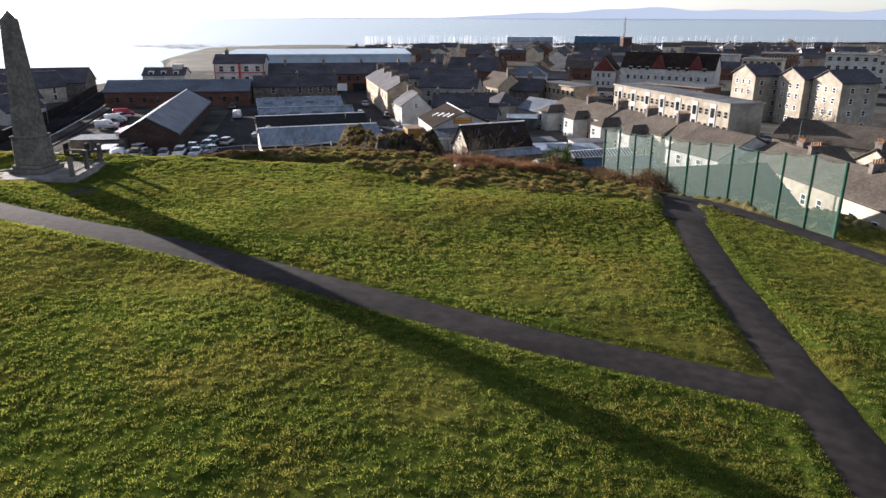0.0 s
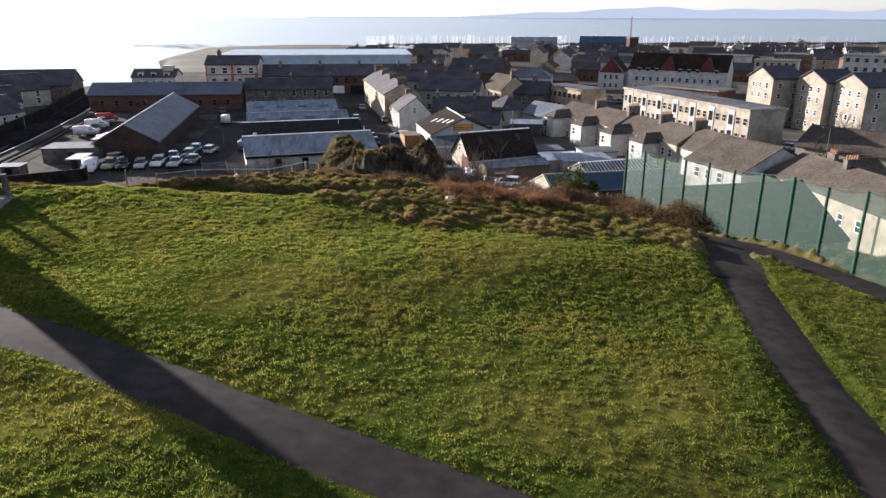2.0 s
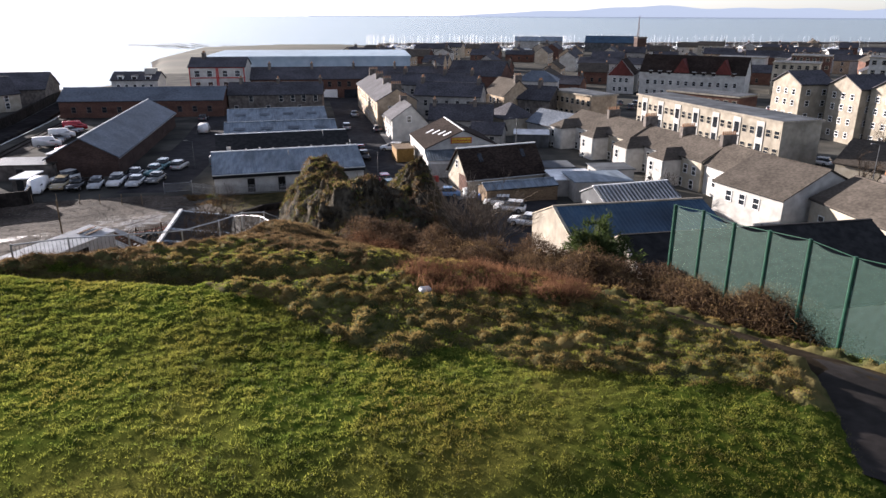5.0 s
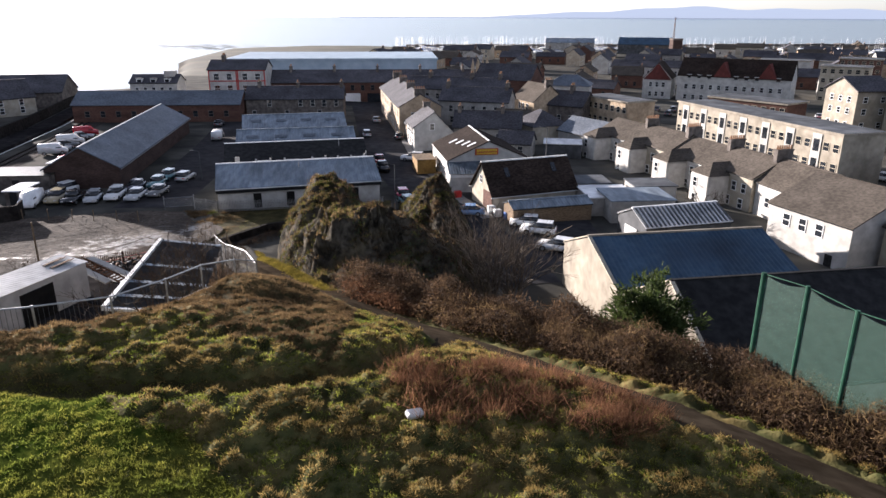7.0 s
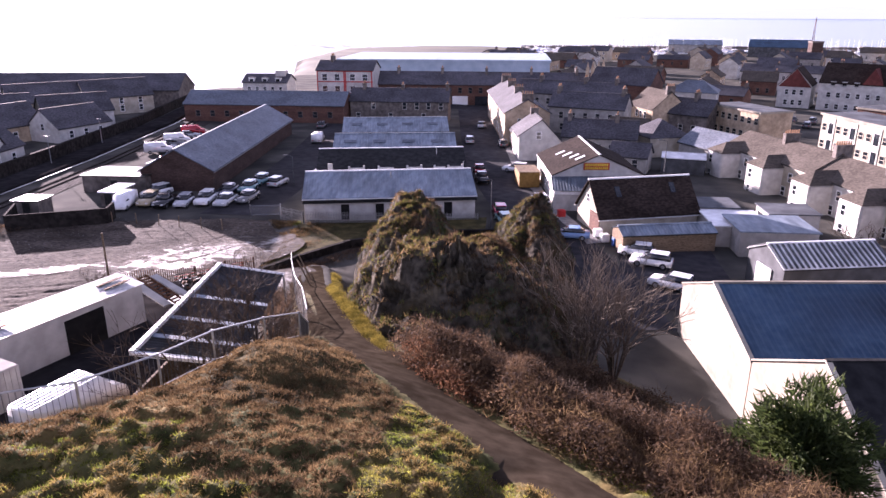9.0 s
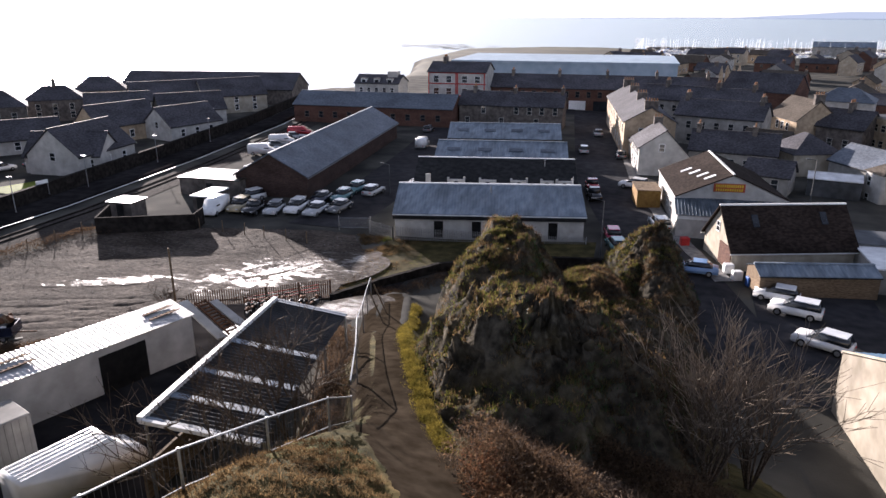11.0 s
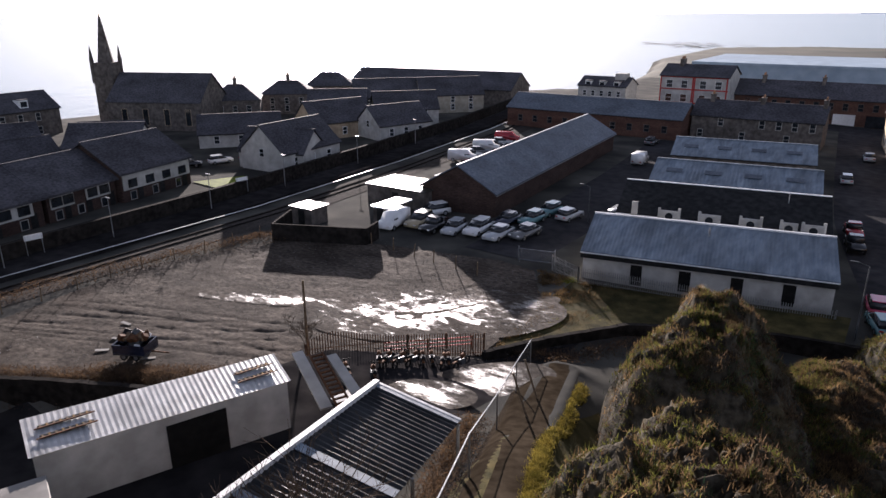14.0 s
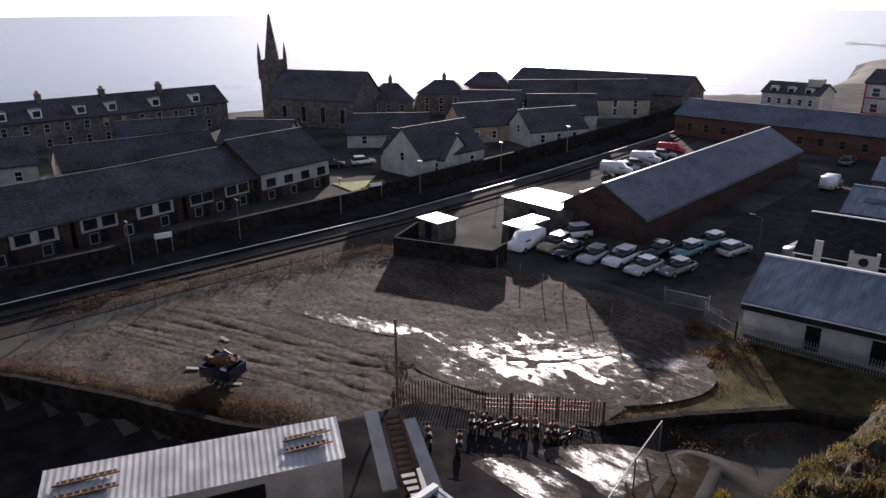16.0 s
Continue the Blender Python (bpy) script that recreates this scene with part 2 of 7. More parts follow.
def leafy(m, weight):
    """Thin leaves and blades let part of the sun through."""
    t = m.node_tree
    b, out = t.nodes["Principled BSDF"], t.nodes["Material Output"]
    tr, mx = t.nodes.new("ShaderNodeBsdfTranslucent"), t.nodes.new("ShaderNodeMixShader")
    t.links.new(b.inputs["Base Color"].links[0].from_socket, tr.inputs[0])
    mx.inputs[0].default_value = weight
    t.links.new(b.outputs[0], mx.inputs[1]), t.links.new(tr.outputs[0], mx.inputs[2])
    t.links.new(mx.outputs[0], out.inputs[0])


for key in ("blade", "moss", "bright_moss", "straw", "dead_grass", "bracken", "bramble", "conifer"):
    leafy(M[key], 0.74 if key == "blade" else 0.45)


def see_through(name, colour, clear, rough=0.6):
    m = bpy.data.materials.new(name)
    m.use_nodes = True
    t = m.node_tree
    b, out = t.nodes["Principled BSDF"], t.nodes["Material Output"]
    b.inputs["Base Color"].default_value, b.inputs["Roughness"].default_value = (*colour, 1), rough
    tr, mx = t.nodes.new("ShaderNodeBsdfTransparent"), t.nodes.new("ShaderNodeMixShader")
    mx.inputs[0].default_value = clear
    t.links.new(b.outputs[0], mx.inputs[1]), t.links.new(tr.outputs[0], mx.inputs[2])
    t.links.new(mx.outputs[0], out.inputs[0])
    return m


M["net"] = see_through("green_netting", (0.030, 0.082, 0.060), 0.56)
M["mesh"] = see_through("wire_mesh", (0.16, 0.16, 0.16), 0.72)


def water_material():
    m = bpy.data.materials.new("sea_water")
    m.use_nodes = True
    t = m.node_tree
    b = t.nodes["Principled BSDF"]
    b.inputs["Base Color"].default_value, b.inputs["Roughness"].default_value = (0.05, 0.085, 0.11, 1), 0.22
    geo, n, bp = t.nodes.new("ShaderNodeNewGeometry"), t.nodes.new("ShaderNodeTexNoise"), t.nodes.new("ShaderNodeBump")
    n.inputs["Scale"].default_value, n.inputs["Detail"].default_value = 0.075, 6.0
    bp.inputs["Strength"].default_value, bp.inputs["Distance"].default_value = 0.25, 1.0
    t.links.new(geo.outputs["Position"], n.inputs["Vector"])
    t.links.new(n.outputs["Fac"], bp.inputs["Height"]), t.links.new(bp.outputs[0], b.inputs["Normal"])
    return m


M["sea"] = water_material()


def wet_material():
    """Gravel that stands under water in ragged patches, fuller towards the middle of the hollow."""
    m = M["gravel"].copy()
    m.name = "flooded_gravel"
    t = m.node_tree
    b = t.nodes["Principled BSDF"]
    co, ln = t.nodes.new("ShaderNodeTexCoord"), t.nodes.new("ShaderNodeVectorMath")
    ln.operation = "LENGTH"
    t.links.new(co.outputs["Object"], ln.inputs[0])
    geo, mp, n = t.nodes.new("ShaderNodeNewGeometry"), t.nodes.new("ShaderNodeMapping"), t.nodes.new("ShaderNodeTexNoise")
    mp.inputs["Rotation"].default_value, mp.inputs["Scale"].default_value = (0, 0, radians(-33)), (0.45, 1.1, 1)
    n.inputs["Scale"].default_value, n.inputs["Detail"].default_value, n.inputs["Roughness"].default_value = 0.9, 10.0, 0.75
    t.links.new(geo.outputs["Position"], mp.inputs[0]), t.links.new(mp.outputs[0], n.inputs["Vector"])
    low = t.nodes.new("ShaderNodeMath")
    low.operation = "MULTIPLY_ADD"
    low.inputs[1].default_value = -0.21
    t.links.new(ln.outputs["Value"], low.inputs[0]), t.links.new(n.outputs["Fac"], low.inputs[2])
    for socket, dry, wet in (("Roughness", 0.95, 0.34), ("Specular IOR Level", 0.1, 0.65)):
        r = t.nodes.new("ShaderNodeMapRange")
        r.inputs[1].default_value, r.inputs[2].default_value = 0.355, 0.47
        r.inputs[3].default_value, r.inputs[4].default_value = dry, wet
        t.links.new(low.outputs[0], r.inputs[0]), t.links.new(r.outputs[0], b.inputs[socket])
    return m


M["flooded"] = wet_material()


# haze put into the colour of a far surface, which also glows
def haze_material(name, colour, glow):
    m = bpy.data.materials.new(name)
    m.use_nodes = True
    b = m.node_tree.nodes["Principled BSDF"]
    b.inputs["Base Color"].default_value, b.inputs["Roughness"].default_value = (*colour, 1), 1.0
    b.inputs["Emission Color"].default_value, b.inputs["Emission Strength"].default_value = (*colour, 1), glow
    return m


# pale blue and emission stand in for the air before the hills
M["far_hills"] = haze_material("painted_haze_hills", (0.15, 0.168, 0.195), 1.0)


# ---------------------------------------------------------------- building blocks
def mesh_of(bm, name, mat, smooth=False):
    me = bpy.data.meshes.new(name)
    bm.to_mesh(me)
    bm.free()
    if mat:
        me.materials.append(mat)
    if smooth:
        for p in me.polygons:
            p.use_smooth = True
    return me


def part(name, bm, mat, parent, label="", smooth=False):
    me = bm if isinstance(bm, bpy.types.Mesh) else mesh_of(bm, name, mat, smooth)
    ob = new(name, me)
    ob.parent = parent
    if label:
        ob["label"] = label
    return ob


def thing(name, label, category, x=0.0, y=0.0, z=0.0, turn=0.0, group="", kind=""):
    ob = new(name)
    ob.matrix_basis = pose(x, y, z, 0, 0, turn)
    return tagged(ob, label, category, group, kind)


def single(name, bm, mat, label, category, m=None, group="", kind="", smooth=False):
    me = bm if isinstance(bm, bpy.types.Mesh) else mesh_of(bm, name, mat, smooth)
    ob = new(name, me)
    if m is not None:
        ob.matrix_basis = m
    return tagged(ob, label, category, group, kind)


def box(bm, x0, x1, y0, y1, z0, z1):
    v = [bm.verts.new((x, y, z)) for z in (z0, z1) for x, y in ((x0, y0), (x1, y0), (x1, y1), (x0, y1))]
    for f in ((3, 2, 1, 0), (4, 5, 6, 7), (0, 1, 5, 4), (1, 2, 6, 5), (2, 3, 7, 6), (3, 0, 4, 7)):
        bm.faces.new([v[i] for i in f])
    return v


def boxed(*dims):
    bm = bmesh.new()
    box(bm, *dims)
    return bm


def rounded(bm, width):
    bmesh.ops.bevel(bm, geom=bm.edges[:], offset=width, segments=1, affect="EDGES")
    return bm


def prism(bm, outline, axis, a, b):
    """A closed outline in the two other axes, pulled from a to b along the axis."""
    def at(p, q, d):
        return {"x": (d, p, q), "y": (p, d, q), "z": (p, q, d)}[axis]
    lo, hi = [bm.verts.new(at(p, q, a)) for p, q in outline], [bm.verts.new(at(p, q, b)) for p, q in outline]
    n = len(outline)
    bm.faces.new(lo), bm.faces.new(hi[::-1])
    for i in range(n):
        bm.faces.new((lo[i], hi[i], hi[(i + 1) % n], lo[(i + 1) % n]))
    bmesh.ops.recalc_face_normals(bm, faces=bm.faces[:])
    return bm


def tube(bm, p, q, r0, r1=None, sides=6):
    p, q = Vector(p), Vector(q)
    r1 = r0 if r1 is None else r1
    d = (q - p).normalized()
    u = d.orthogonal().normalized()
    w = d.cross(u)
    lo, hi = [], []
    for i in range(sides):
        a = 2 * math.pi * i / sides
        o = math.cos(a) * u + math.sin(a) * w
        lo.append(bm.verts.new(p + r0 * o)), hi.append(bm.verts.new(q + r1 * o))
    for i in range(sides):
        j = (i + 1) % sides
        bm.faces.new((lo[i], lo[j], hi[j], hi[i]))
    bm.faces.new(lo[::-1]), bm.faces.new(hi)
    return bm


def tubed(*args, **kw):
    return tube(bmesh.new(), *args, **kw)


def raw(name, verts, faces, mat, smooth=False):
    me = bpy.data.meshes.new(name)
    me.from_pydata(verts, [], faces)
    me.materials.append(mat)
    if smooth:
        me.polygons.foreach_set("use_smooth", [True] * len(me.polygons))
    me.update()
    return me


# ---------------------------------------------------------------- lie of the land
def lattice(x, y, seed=0):
    """Smooth value noise, 0 to 1."""
    xi, yi = np.floor(x).astype(np.int64), np.floor(y).astype(np.int64)
    fx, fy = x - xi, y - yi
    fx, fy = fx * fx * (3 - 2 * fx), fy * fy * (3 - 2 * fy)

    def h(i, j):
        n = (i * 374761393 + j * 668265263 + seed * 974711) & 0x7FFFFFFF
        n = ((n ^ (n >> 13)) * 1274126177) & 0x7FFFFFFF
        return ((n ^ (n >> 16)) & 0xFFFF) / 65535.0

    return (h(xi, yi) * (1 - fx) + h(xi + 1, yi) * fx) * (1 - fy) + (h(xi, yi + 1) * (1 - fx) + h(xi + 1, yi + 1) * fx) * fy


def step(a, b, v):
    t = np.clip((v - a) / (b - a), 0, 1)
    return t * t * (3 - 2 * t)


def to_line(x, y, line):
    """Distance to a polyline of (x, y, z) and its height at the nearest place."""
    best, level = np.full(np.shape(x), 1e9), np.zeros(np.shape(x))
    for (ax, ay, az), (bx, by, bz) in zip(line, line[1:]):
        k = np.clip(((x - ax) * (bx - ax) + (y - ay) * (by - ay)) / ((bx - ax) ** 2 + (by - ay) ** 2), 0, 1)
        d = np.hypot(x - ax - k * (bx - ax), y - ay - k * (by - ay))
        level = np.where(d < best, az + k * (bz - az), level)
        best = np.minimum(d, best)
    return best, level


SPUR = [(4.6, 71.0, 9.6), (0.9, 79.0, 8.1), (-1.9, 86.4, 6.3), (-4.2, 92.6, 4.3), (-7.2, 103, 2.0)]
COAST_Y = [-400, 60, 200, 255, 300, 400, 480, 612, 660]
COAST_X = [-210, -190, -172, -120, -80, -98, -121, -124, -60]


PATH_ACROSS = [(-24, 40.2, 0), (-16.5, 35.9, 0), (-12, 33.2, 0), (-9.2, 31.7, 0), (-4.4, 28.9, 0), (2.6, 23.9, 0), (6.4, 21.3, 0), (9.3, 19.3, 0), (12.0, 17.8, 0), (16.6, 15.0, 0)]
PATH_SIDE = [(10.5, -8, 0), (14.6, 6, 0), (16.8, 14.8, 0), (18.0, 20.0, 0), (19.8, 27.2, 0), (21.7, 33.4, 0), (23.0, 37.6, 0), (24.6, 42.0, 0)]
PATH_FENCE = [(31.4, 22.0, 0), (30.2, 26.6, 0), (28.9, 31.2, 0), (27.5, 35.8, 0), (26.0, 39.6, 0), (24.9, 42.4, 0)]
PATH_DOWN = [(25.4, 40.6, 0), (24.6, 43.2, 0), (22.6, 46.0, 0), (19.8, 49.2, 0), (17.4, 52.0, 0), (14.6, 56.4, 0), (11.2, 61.2, 0), (8.6, 64.0, 0), (4.6, 70.2, 0), (0.5, 79.0, 0), (-2.2, 86.0, 0), (-4.1, 91.5, 0), (-6.4, 98.4, 0), (-7.9, 103.5, 0)]


TRAIL = [(-9, 51.4, 0), (0.4, 50.3, 0), (5.4, 50.2, 0), (8.8, 51.4, 0), (10.6, 54.0, 0), (11.6, 57.8, 0)]


def crest(x):
    return np.interp(x, [-60, -12, -4, 0, 3, 7, 11, 20, 25, 30, 40], [46, 49.5, 52.2, 54.4, 55.0, 53.5, 50.8, 46, 41, 37, 32])


def ground(x, y):
    x, y = np.asarray(x, float), np.asarray(y, float)
    town = np.interp(x, [-15, 10, 60], [1.0, 0.0, -0.6]) - 2.0 * step(240, 520, y)
    coast = np.interp(y, COAST_Y, COAST_X)
    sea = np.maximum(step(8, -14, x - coast), step(655, 685, y - 0.02 * np.abs(x)))
    town = town * (1 - sea) - 9.0 * sea
    # the yard below the crest, on a shelf that slopes towards the lot
    yard = np.interp(y, [56, 88, 98, 103.5], [4.7, 4.2, 2.2, 0.8]) * step(-25, -21.5, x) - 0.6 * (1 - step(-25, -21.5, x))
    inside = step(-47, -45, x) * step(1.5, 0.0, y - np.interp(x, [-46, -41.6, -34, -26.8, -24.2, -23.4, -13.4, -10.6], [76.6, 79.6, 83.4, 87, 90.3, 93.6, 102.7, 107.5])) * step(-2, -4.5, x) * step(40, 45, y)
    low = town * (1 - inside) + yard * inside
    # the plateau and its slopes
    top = 15.55 - 0.05 * np.clip(x, -40, 40) - 0.008 * np.clip(y - 25, -60, 40)
    s = np.maximum(y - crest(x), 0)
    fall = s * s / (s + 3) * (0.85 + (0.36 - 0.85) * step(-4, 2, x))
    r = np.maximum(x - 33, 0)
    l = np.maximum(-30 - x, 0)
    b = np.maximum(-60 - y, 0)
    fall = fall + r * r / (r + 4) * 0.6 + l * l / (l + 5) * 0.6 + b * b / (b + 6) * 0.5
    fall = fall + np.maximum(y - 61, 0) * 0.9 * step(23, 27, x)
    hill = top - fall
    hill = hill + 1.05 * np.exp(-((x - 3.2) ** 2 + (y - 63.0) ** 2) / 8.0)
    hill = hill - 0.36 * np.exp(-(to_line(x, y, TRAIL)[0] / 0.75) ** 2)
    d, z = to_line(x, y, SPUR)
    spur = z - np.maximum(d - 1.2, 0) * 0.75
    high = np.maximum(hill, spur)
    k = np.clip(0.5 + (high - low) / 3.0, 0, 1)
    out = low * (1 - k) + high * k + 0.75 * k * (1 - k)
    # lumps and tussocks where nothing is paved
    wild = step(1.5, 5, high - low)
    edge = step(-6, 0, y - crest(x))
    for line in (PATH_ACROSS, PATH_SIDE, PATH_DOWN, PATH_FENCE):
        wild = wild * step(1.1, 2.0, to_line(x, y, line)[0])
    out = out + wild * ((lattice(x * 0.16, y * 0.16, 1) - 0.5) * 0.5 + (lattice(x * 0.9, y * 0.9, 2) - 0.5) * (0.035 + 0.17 * edge)
                        + (lattice(x * 2.4, y * 2.4, 3) - 0.5) * (0.03 + 0.06 * edge))
    out = out + 0.05 * (wild > 0.2)
    return out


def domes(x, y, size, seed):
    """Round hummocks in jittered cells: height 0 to 1, and one random number for each hummock."""
    u, v = x / size, y / size
    i0, j0 = np.floor(u).astype(np.int64), np.floor(v).astype(np.int64)
    best, tag = np.full(np.shape(u), 9.0), np.zeros(np.shape(u))

    def h(i, j, s):
        n = (i * 374761393 + j * 668265263 + (seed + s) * 974711) & 0x7FFFFFFF
        n = ((n ^ (n >> 13)) * 1274126177) & 0x7FFFFFFF
        return ((n ^ (n >> 16)) & 0xFFFF) / 65535.0

    for a in (-1, 0, 1):
        for b in (-1, 0, 1):
            i, j = i0 + a, j0 + b
            d = np.hypot(u - i - h(i, j, 1), v - j - h(i, j, 2))
            near = d < best
            tag = np.where(near, h(i, j, 3), tag)
            best = np.where(near, d, best)
    return np.sqrt(np.clip(1 - (best / 0.8) ** 2, 0, 1)) * (0.35 + 0.65 * tag), tag


def rough_zone(x, y):
    """How far the mown grass gives way to tussocks, 0 to 1."""
    past = y - np.interp(x, [-14, -5.4, 0.5, 4.4, 7, 10.5, 15, 22, 30], [50.5, 52.0, 50.0, 46.4, 44.6, 42.8, 41.3, 38.9, 33.0])
    return step(-0.8, 1.2, past + 2.4 * (lattice(x * 0.45, y * 0.45, 21) - 0.5))


def lumps(x, y):
    """Tufts of the mown grass and the tussocks of the brow, on top of ground()."""
    k = rough_zone(x, y)
    out = (1 - k) * ((0.052 + 0.06 * step(35, 44, y)) * domes(x, y, 0.33, 50)[0] * (0.5 + 0.7 * lattice(x * 0.35, y * 0.35, 51)) + 0.04 * domes(x, y, 0.8, 52)[0])
    calm = 1 - 0.9 * np.exp(-((x - 3.6) ** 2 + (y - 61.4) ** 2) / 18.0)
    out = out + k * calm * (0.44 * domes(x, y, 0.52, 53)[0] ** 1.3 + 0.08 * domes(x, y, 0.26, 54)[0])
    for line in (PATH_ACROSS, PATH_SIDE, PATH_DOWN, PATH_FENCE):
        out = out * (step(1.3, 1.9, to_line(x, y, line)[0]) if line is PATH_DOWN else step(0.95, 1.35, to_line(x, y, line)[0]))
    out = out * step(0.2, 0.8, to_line(x, y, TRAIL)[0])
    return out * step(16, 12, y - crest(x)) * step(36, 33, np.abs(x)) * step(0, 6, y)


def gz(x, y):
    return float(ground(np.array([float(x)]), np.array([float(y)]))[0])


# ---------------------------------------------------------------- ground, paths, water
def axis_steps(parts):
    out = []
    for a, b, d in parts:
        out += list(np.arange(a, b, d))
    return np.array(out + [parts[-1][1]])


gx = axis_steps([(-2600, -400, 200), (-400, -120, 14), (-120, -34, 3), (-34, -26, 0.5), (-26, 34, 0.15), (34, 40, 0.5), (40, 100, 3), (100, 400, 14), (400, 2600, 200)])
gy = axis_steps([(-1500, -100, 100), (-100, 4, 6), (4, 9, 0.5), (9, 62, 0.15), (62, 66, 0.3), (66, 106, 0.5), (106, 150, 2), (150, 700, 10), (700, 1500, 100)])
GX, GY = np.meshgrid(gx, gy)
GZ = ground(GX, GY) + lumps(GX, GY)
GZ = np.where((np.abs(GX) > 1000) | (GY > 900) | (GY < -700), -9.0, GZ)
nx, ny = len(gx), len(gy)
idx = np.arange(nx * ny).reshape(ny, nx)
quads = np.stack([idx[:-1, :-1], idx[:-1, 1:], idx[1:, 1:], idx[1:, :-1]], -1).reshape(-1, 4)
land = bpy.data.meshes.new("ground")
land.from_pydata(np.stack([GX, GY, GZ], -1).reshape(-1, 3).tolist(), [], quads.tolist())
for key in ("turf", "rough_earth", "town_ground", "coast_grass", "sand", "tussock_turf", "tarmac_yard_shade"):
    land.materials.append(M[key])
cx, cy = (GX[:-1, :-1] + GX[1:, 1:]) / 2, (GY[:-1, :-1] + GY[1:, 1:]) / 2
cz = (GZ[:-1, :-1] + GZ[1:, 1:]) / 2
kind_of = np.full(cx.shape, 2)
on_hill = cz > np.interp(cx, [-15, 10, 60], [1.0, 0.0, -0.6]) + 0.8
past = cy - crest(cx)
kind_of[on_hill & (past < 1.5)] = 0
kind_of[on_hill & (past + 5 * (lattice(cx * 0.3, cy * 0.3, 7) - 0.5) >= 0.5)] = 1
kind_of[on_hill & (rough_zone(cx, cy) > 0.5) & (past < 13)] = 5
kind_of[on_hill & ((to_line(cx, cy, TRAIL)[0] < 0.5) | (np.hypot(cx - 3.2, cy - 61.6) < 3.6))] = 1
kind_of[(cx > -33) & (cx < -3) & (cy > 64) & (past > 12) & (cz < 5.2)] = 2
# yard floor: shade of wall and palisade put in as near-black faces
kind_of[(cx > -47) & (cx < -8.6) & (cy > 58) & (past > 10) & (cz < 5.3) & (cy < np.interp(cx, [-46, -41.6, -34, -26.8, -24.2, -23.4, -13.4, -10.6, -6, 0], [76.6, 79.6, 83.4, 87, 90.3, 93.6, 102.7, 107.5, 113.5, 116]))] = 6
kind_of[(cy > 335) & (cz > -3.4) & (cx < 60)] = 3
kind_of[(cz < -2.6) & (cy > 200)] = 4
land.polygons.foreach_set("material_index", kind_of.reshape(-1).astype(np.int32))
land.polygons.foreach_set("use_smooth", [True] * len(land.polygons))
land.update()
tagged(new("ground", land), "grassy hilltop falling away to the town and the shore", "ground", kind="structure")

bm = bmesh.new()
n_ring = 64
rim = [bm.verts.new((4800 * math.cos(2 * math.pi * i / n_ring), 4800 * math.sin(2 * math.pi * i / n_ring), -4.0)) for i in range(n_ring)]
bm.faces.new(rim)
single("water", bm, M["sea"], "calm sea shining under the low sun", "sea", kind="structure")


def strip(name, line, width, mat, label, category, lift=0.035, every=0.5, kind="structure", level=None, thick=0.0):
    """A band laid over the ground along a polyline."""
    pts = []
    for (ax, ay, _), (bx, by, _) in zip(line, line[1:]):
        n = max(1, int(math.hypot(bx - ax, by - ay) / every))
        pts += [(ax + (bx - ax) * i / n, ay + (by - ay) * i / n) for i in range(n)]
    pts.append(line[-1][:2])
    pts = np.array(pts)
    for _ in range(6):
        pts[1:-1] = (pts[:-2] + 2 * pts[1:-1] + pts[2:]) / 4
    t = np.gradient(pts, axis=0)
    t /= np.linalg.norm(t, axis=1)[:, None]
    side = np.stack([-t[:, 1], t[:, 0]], 1)
    cols = 5
    ragged = (lattice(pts[:, 0] * 1.7, pts[:, 1] * 1.7, 5) - 0.5) * 0.22 * (width < 3)
    verts = []
    for c in range(cols):
        w = (c / (cols - 1) - 0.5) * width
        p = pts + side * (w + np.sign(w) * ragged)[:, None]
        z = (ground(p[:, 0], p[:, 1]) if level is None else np.full(len(p), level)) + lift - (0.05 if c in (0, cols - 1) and level is None else 0)
        verts += np.column_stack([p, z]).tolist()
    n = len(pts)
    faces = [(c * n + i, (c + 1) * n + i, (c + 1) * n + i + 1, c * n + i + 1) for c in range(cols - 1) for i in range(n - 1)]
    me = raw(name, verts, [f[::-1] for f in faces], mat, True)
    return single(name, me, mat, label, category, kind=kind)


strip("path_1", PATH_ACROSS, 2.05, M["tarmac"], "narrow tarmac path across the grass", "path", 0.05)
strip("path_2", PATH_SIDE, 1.85, M["tarmac"], "tarmac path running up to the netting fence", "path", 0.055)
strip("path_4", [(22.0, 35.4, 0), (24.2, 39.6, 0), (25.0, 42.6, 0)], 2.7, M["tarmac"], "widened tarmac where the paths meet", "path", 0.062)
strip("path_6", PATH_FENCE, 1.7, M["tarmac"], "tarmac path along the foot of the netting fence", "path", 0.058)
strip("path_3", PATH_DOWN, 3.8, M["trodden"], "worn path winding down past the rock", "path", 0.06)

# town surfaces, flat on the made ground
strip("road_1", [(22.5, 96, 0), (20.5, 108, 0), (17.5, 122, 0), (13, 138, 0), (8.5, 160, 0), (5.5, 190, 0), (1.5, 236, 0)], 8.5, M["asphalt"], "asphalt street with long building shadows", "road", 0.05, 2.0)
strip("pavement_1", [(22.2, 120, 0), (18.5, 133, 0), (13.6, 160, 0), (10.8, 190, 0), (6.8, 236, 0)], 1.8, M["pavement"], "paved footway along the street", "pavement", 0.14, 2.0)
strip("road_2", [(-24, 124, 0), (-23.5, 140, 0), (-25, 170, 0), (-28, 202, 0)], 9, M["asphalt"], "asphalt lane between the sheds", "road", 0.06, 2.0)
strip("road_3", [(-55, 240, 0), (0, 240, 0), (70, 240, 0)], 9, M["asphalt"], "asphalt cross street", "road", 0.08, 3.0)
strip("car_park", [(29, 101, 0), (30, 120, 0)], 11, M["asphalt"], "asphalt yard with parked cars", "car park", 0.07, 2.0)
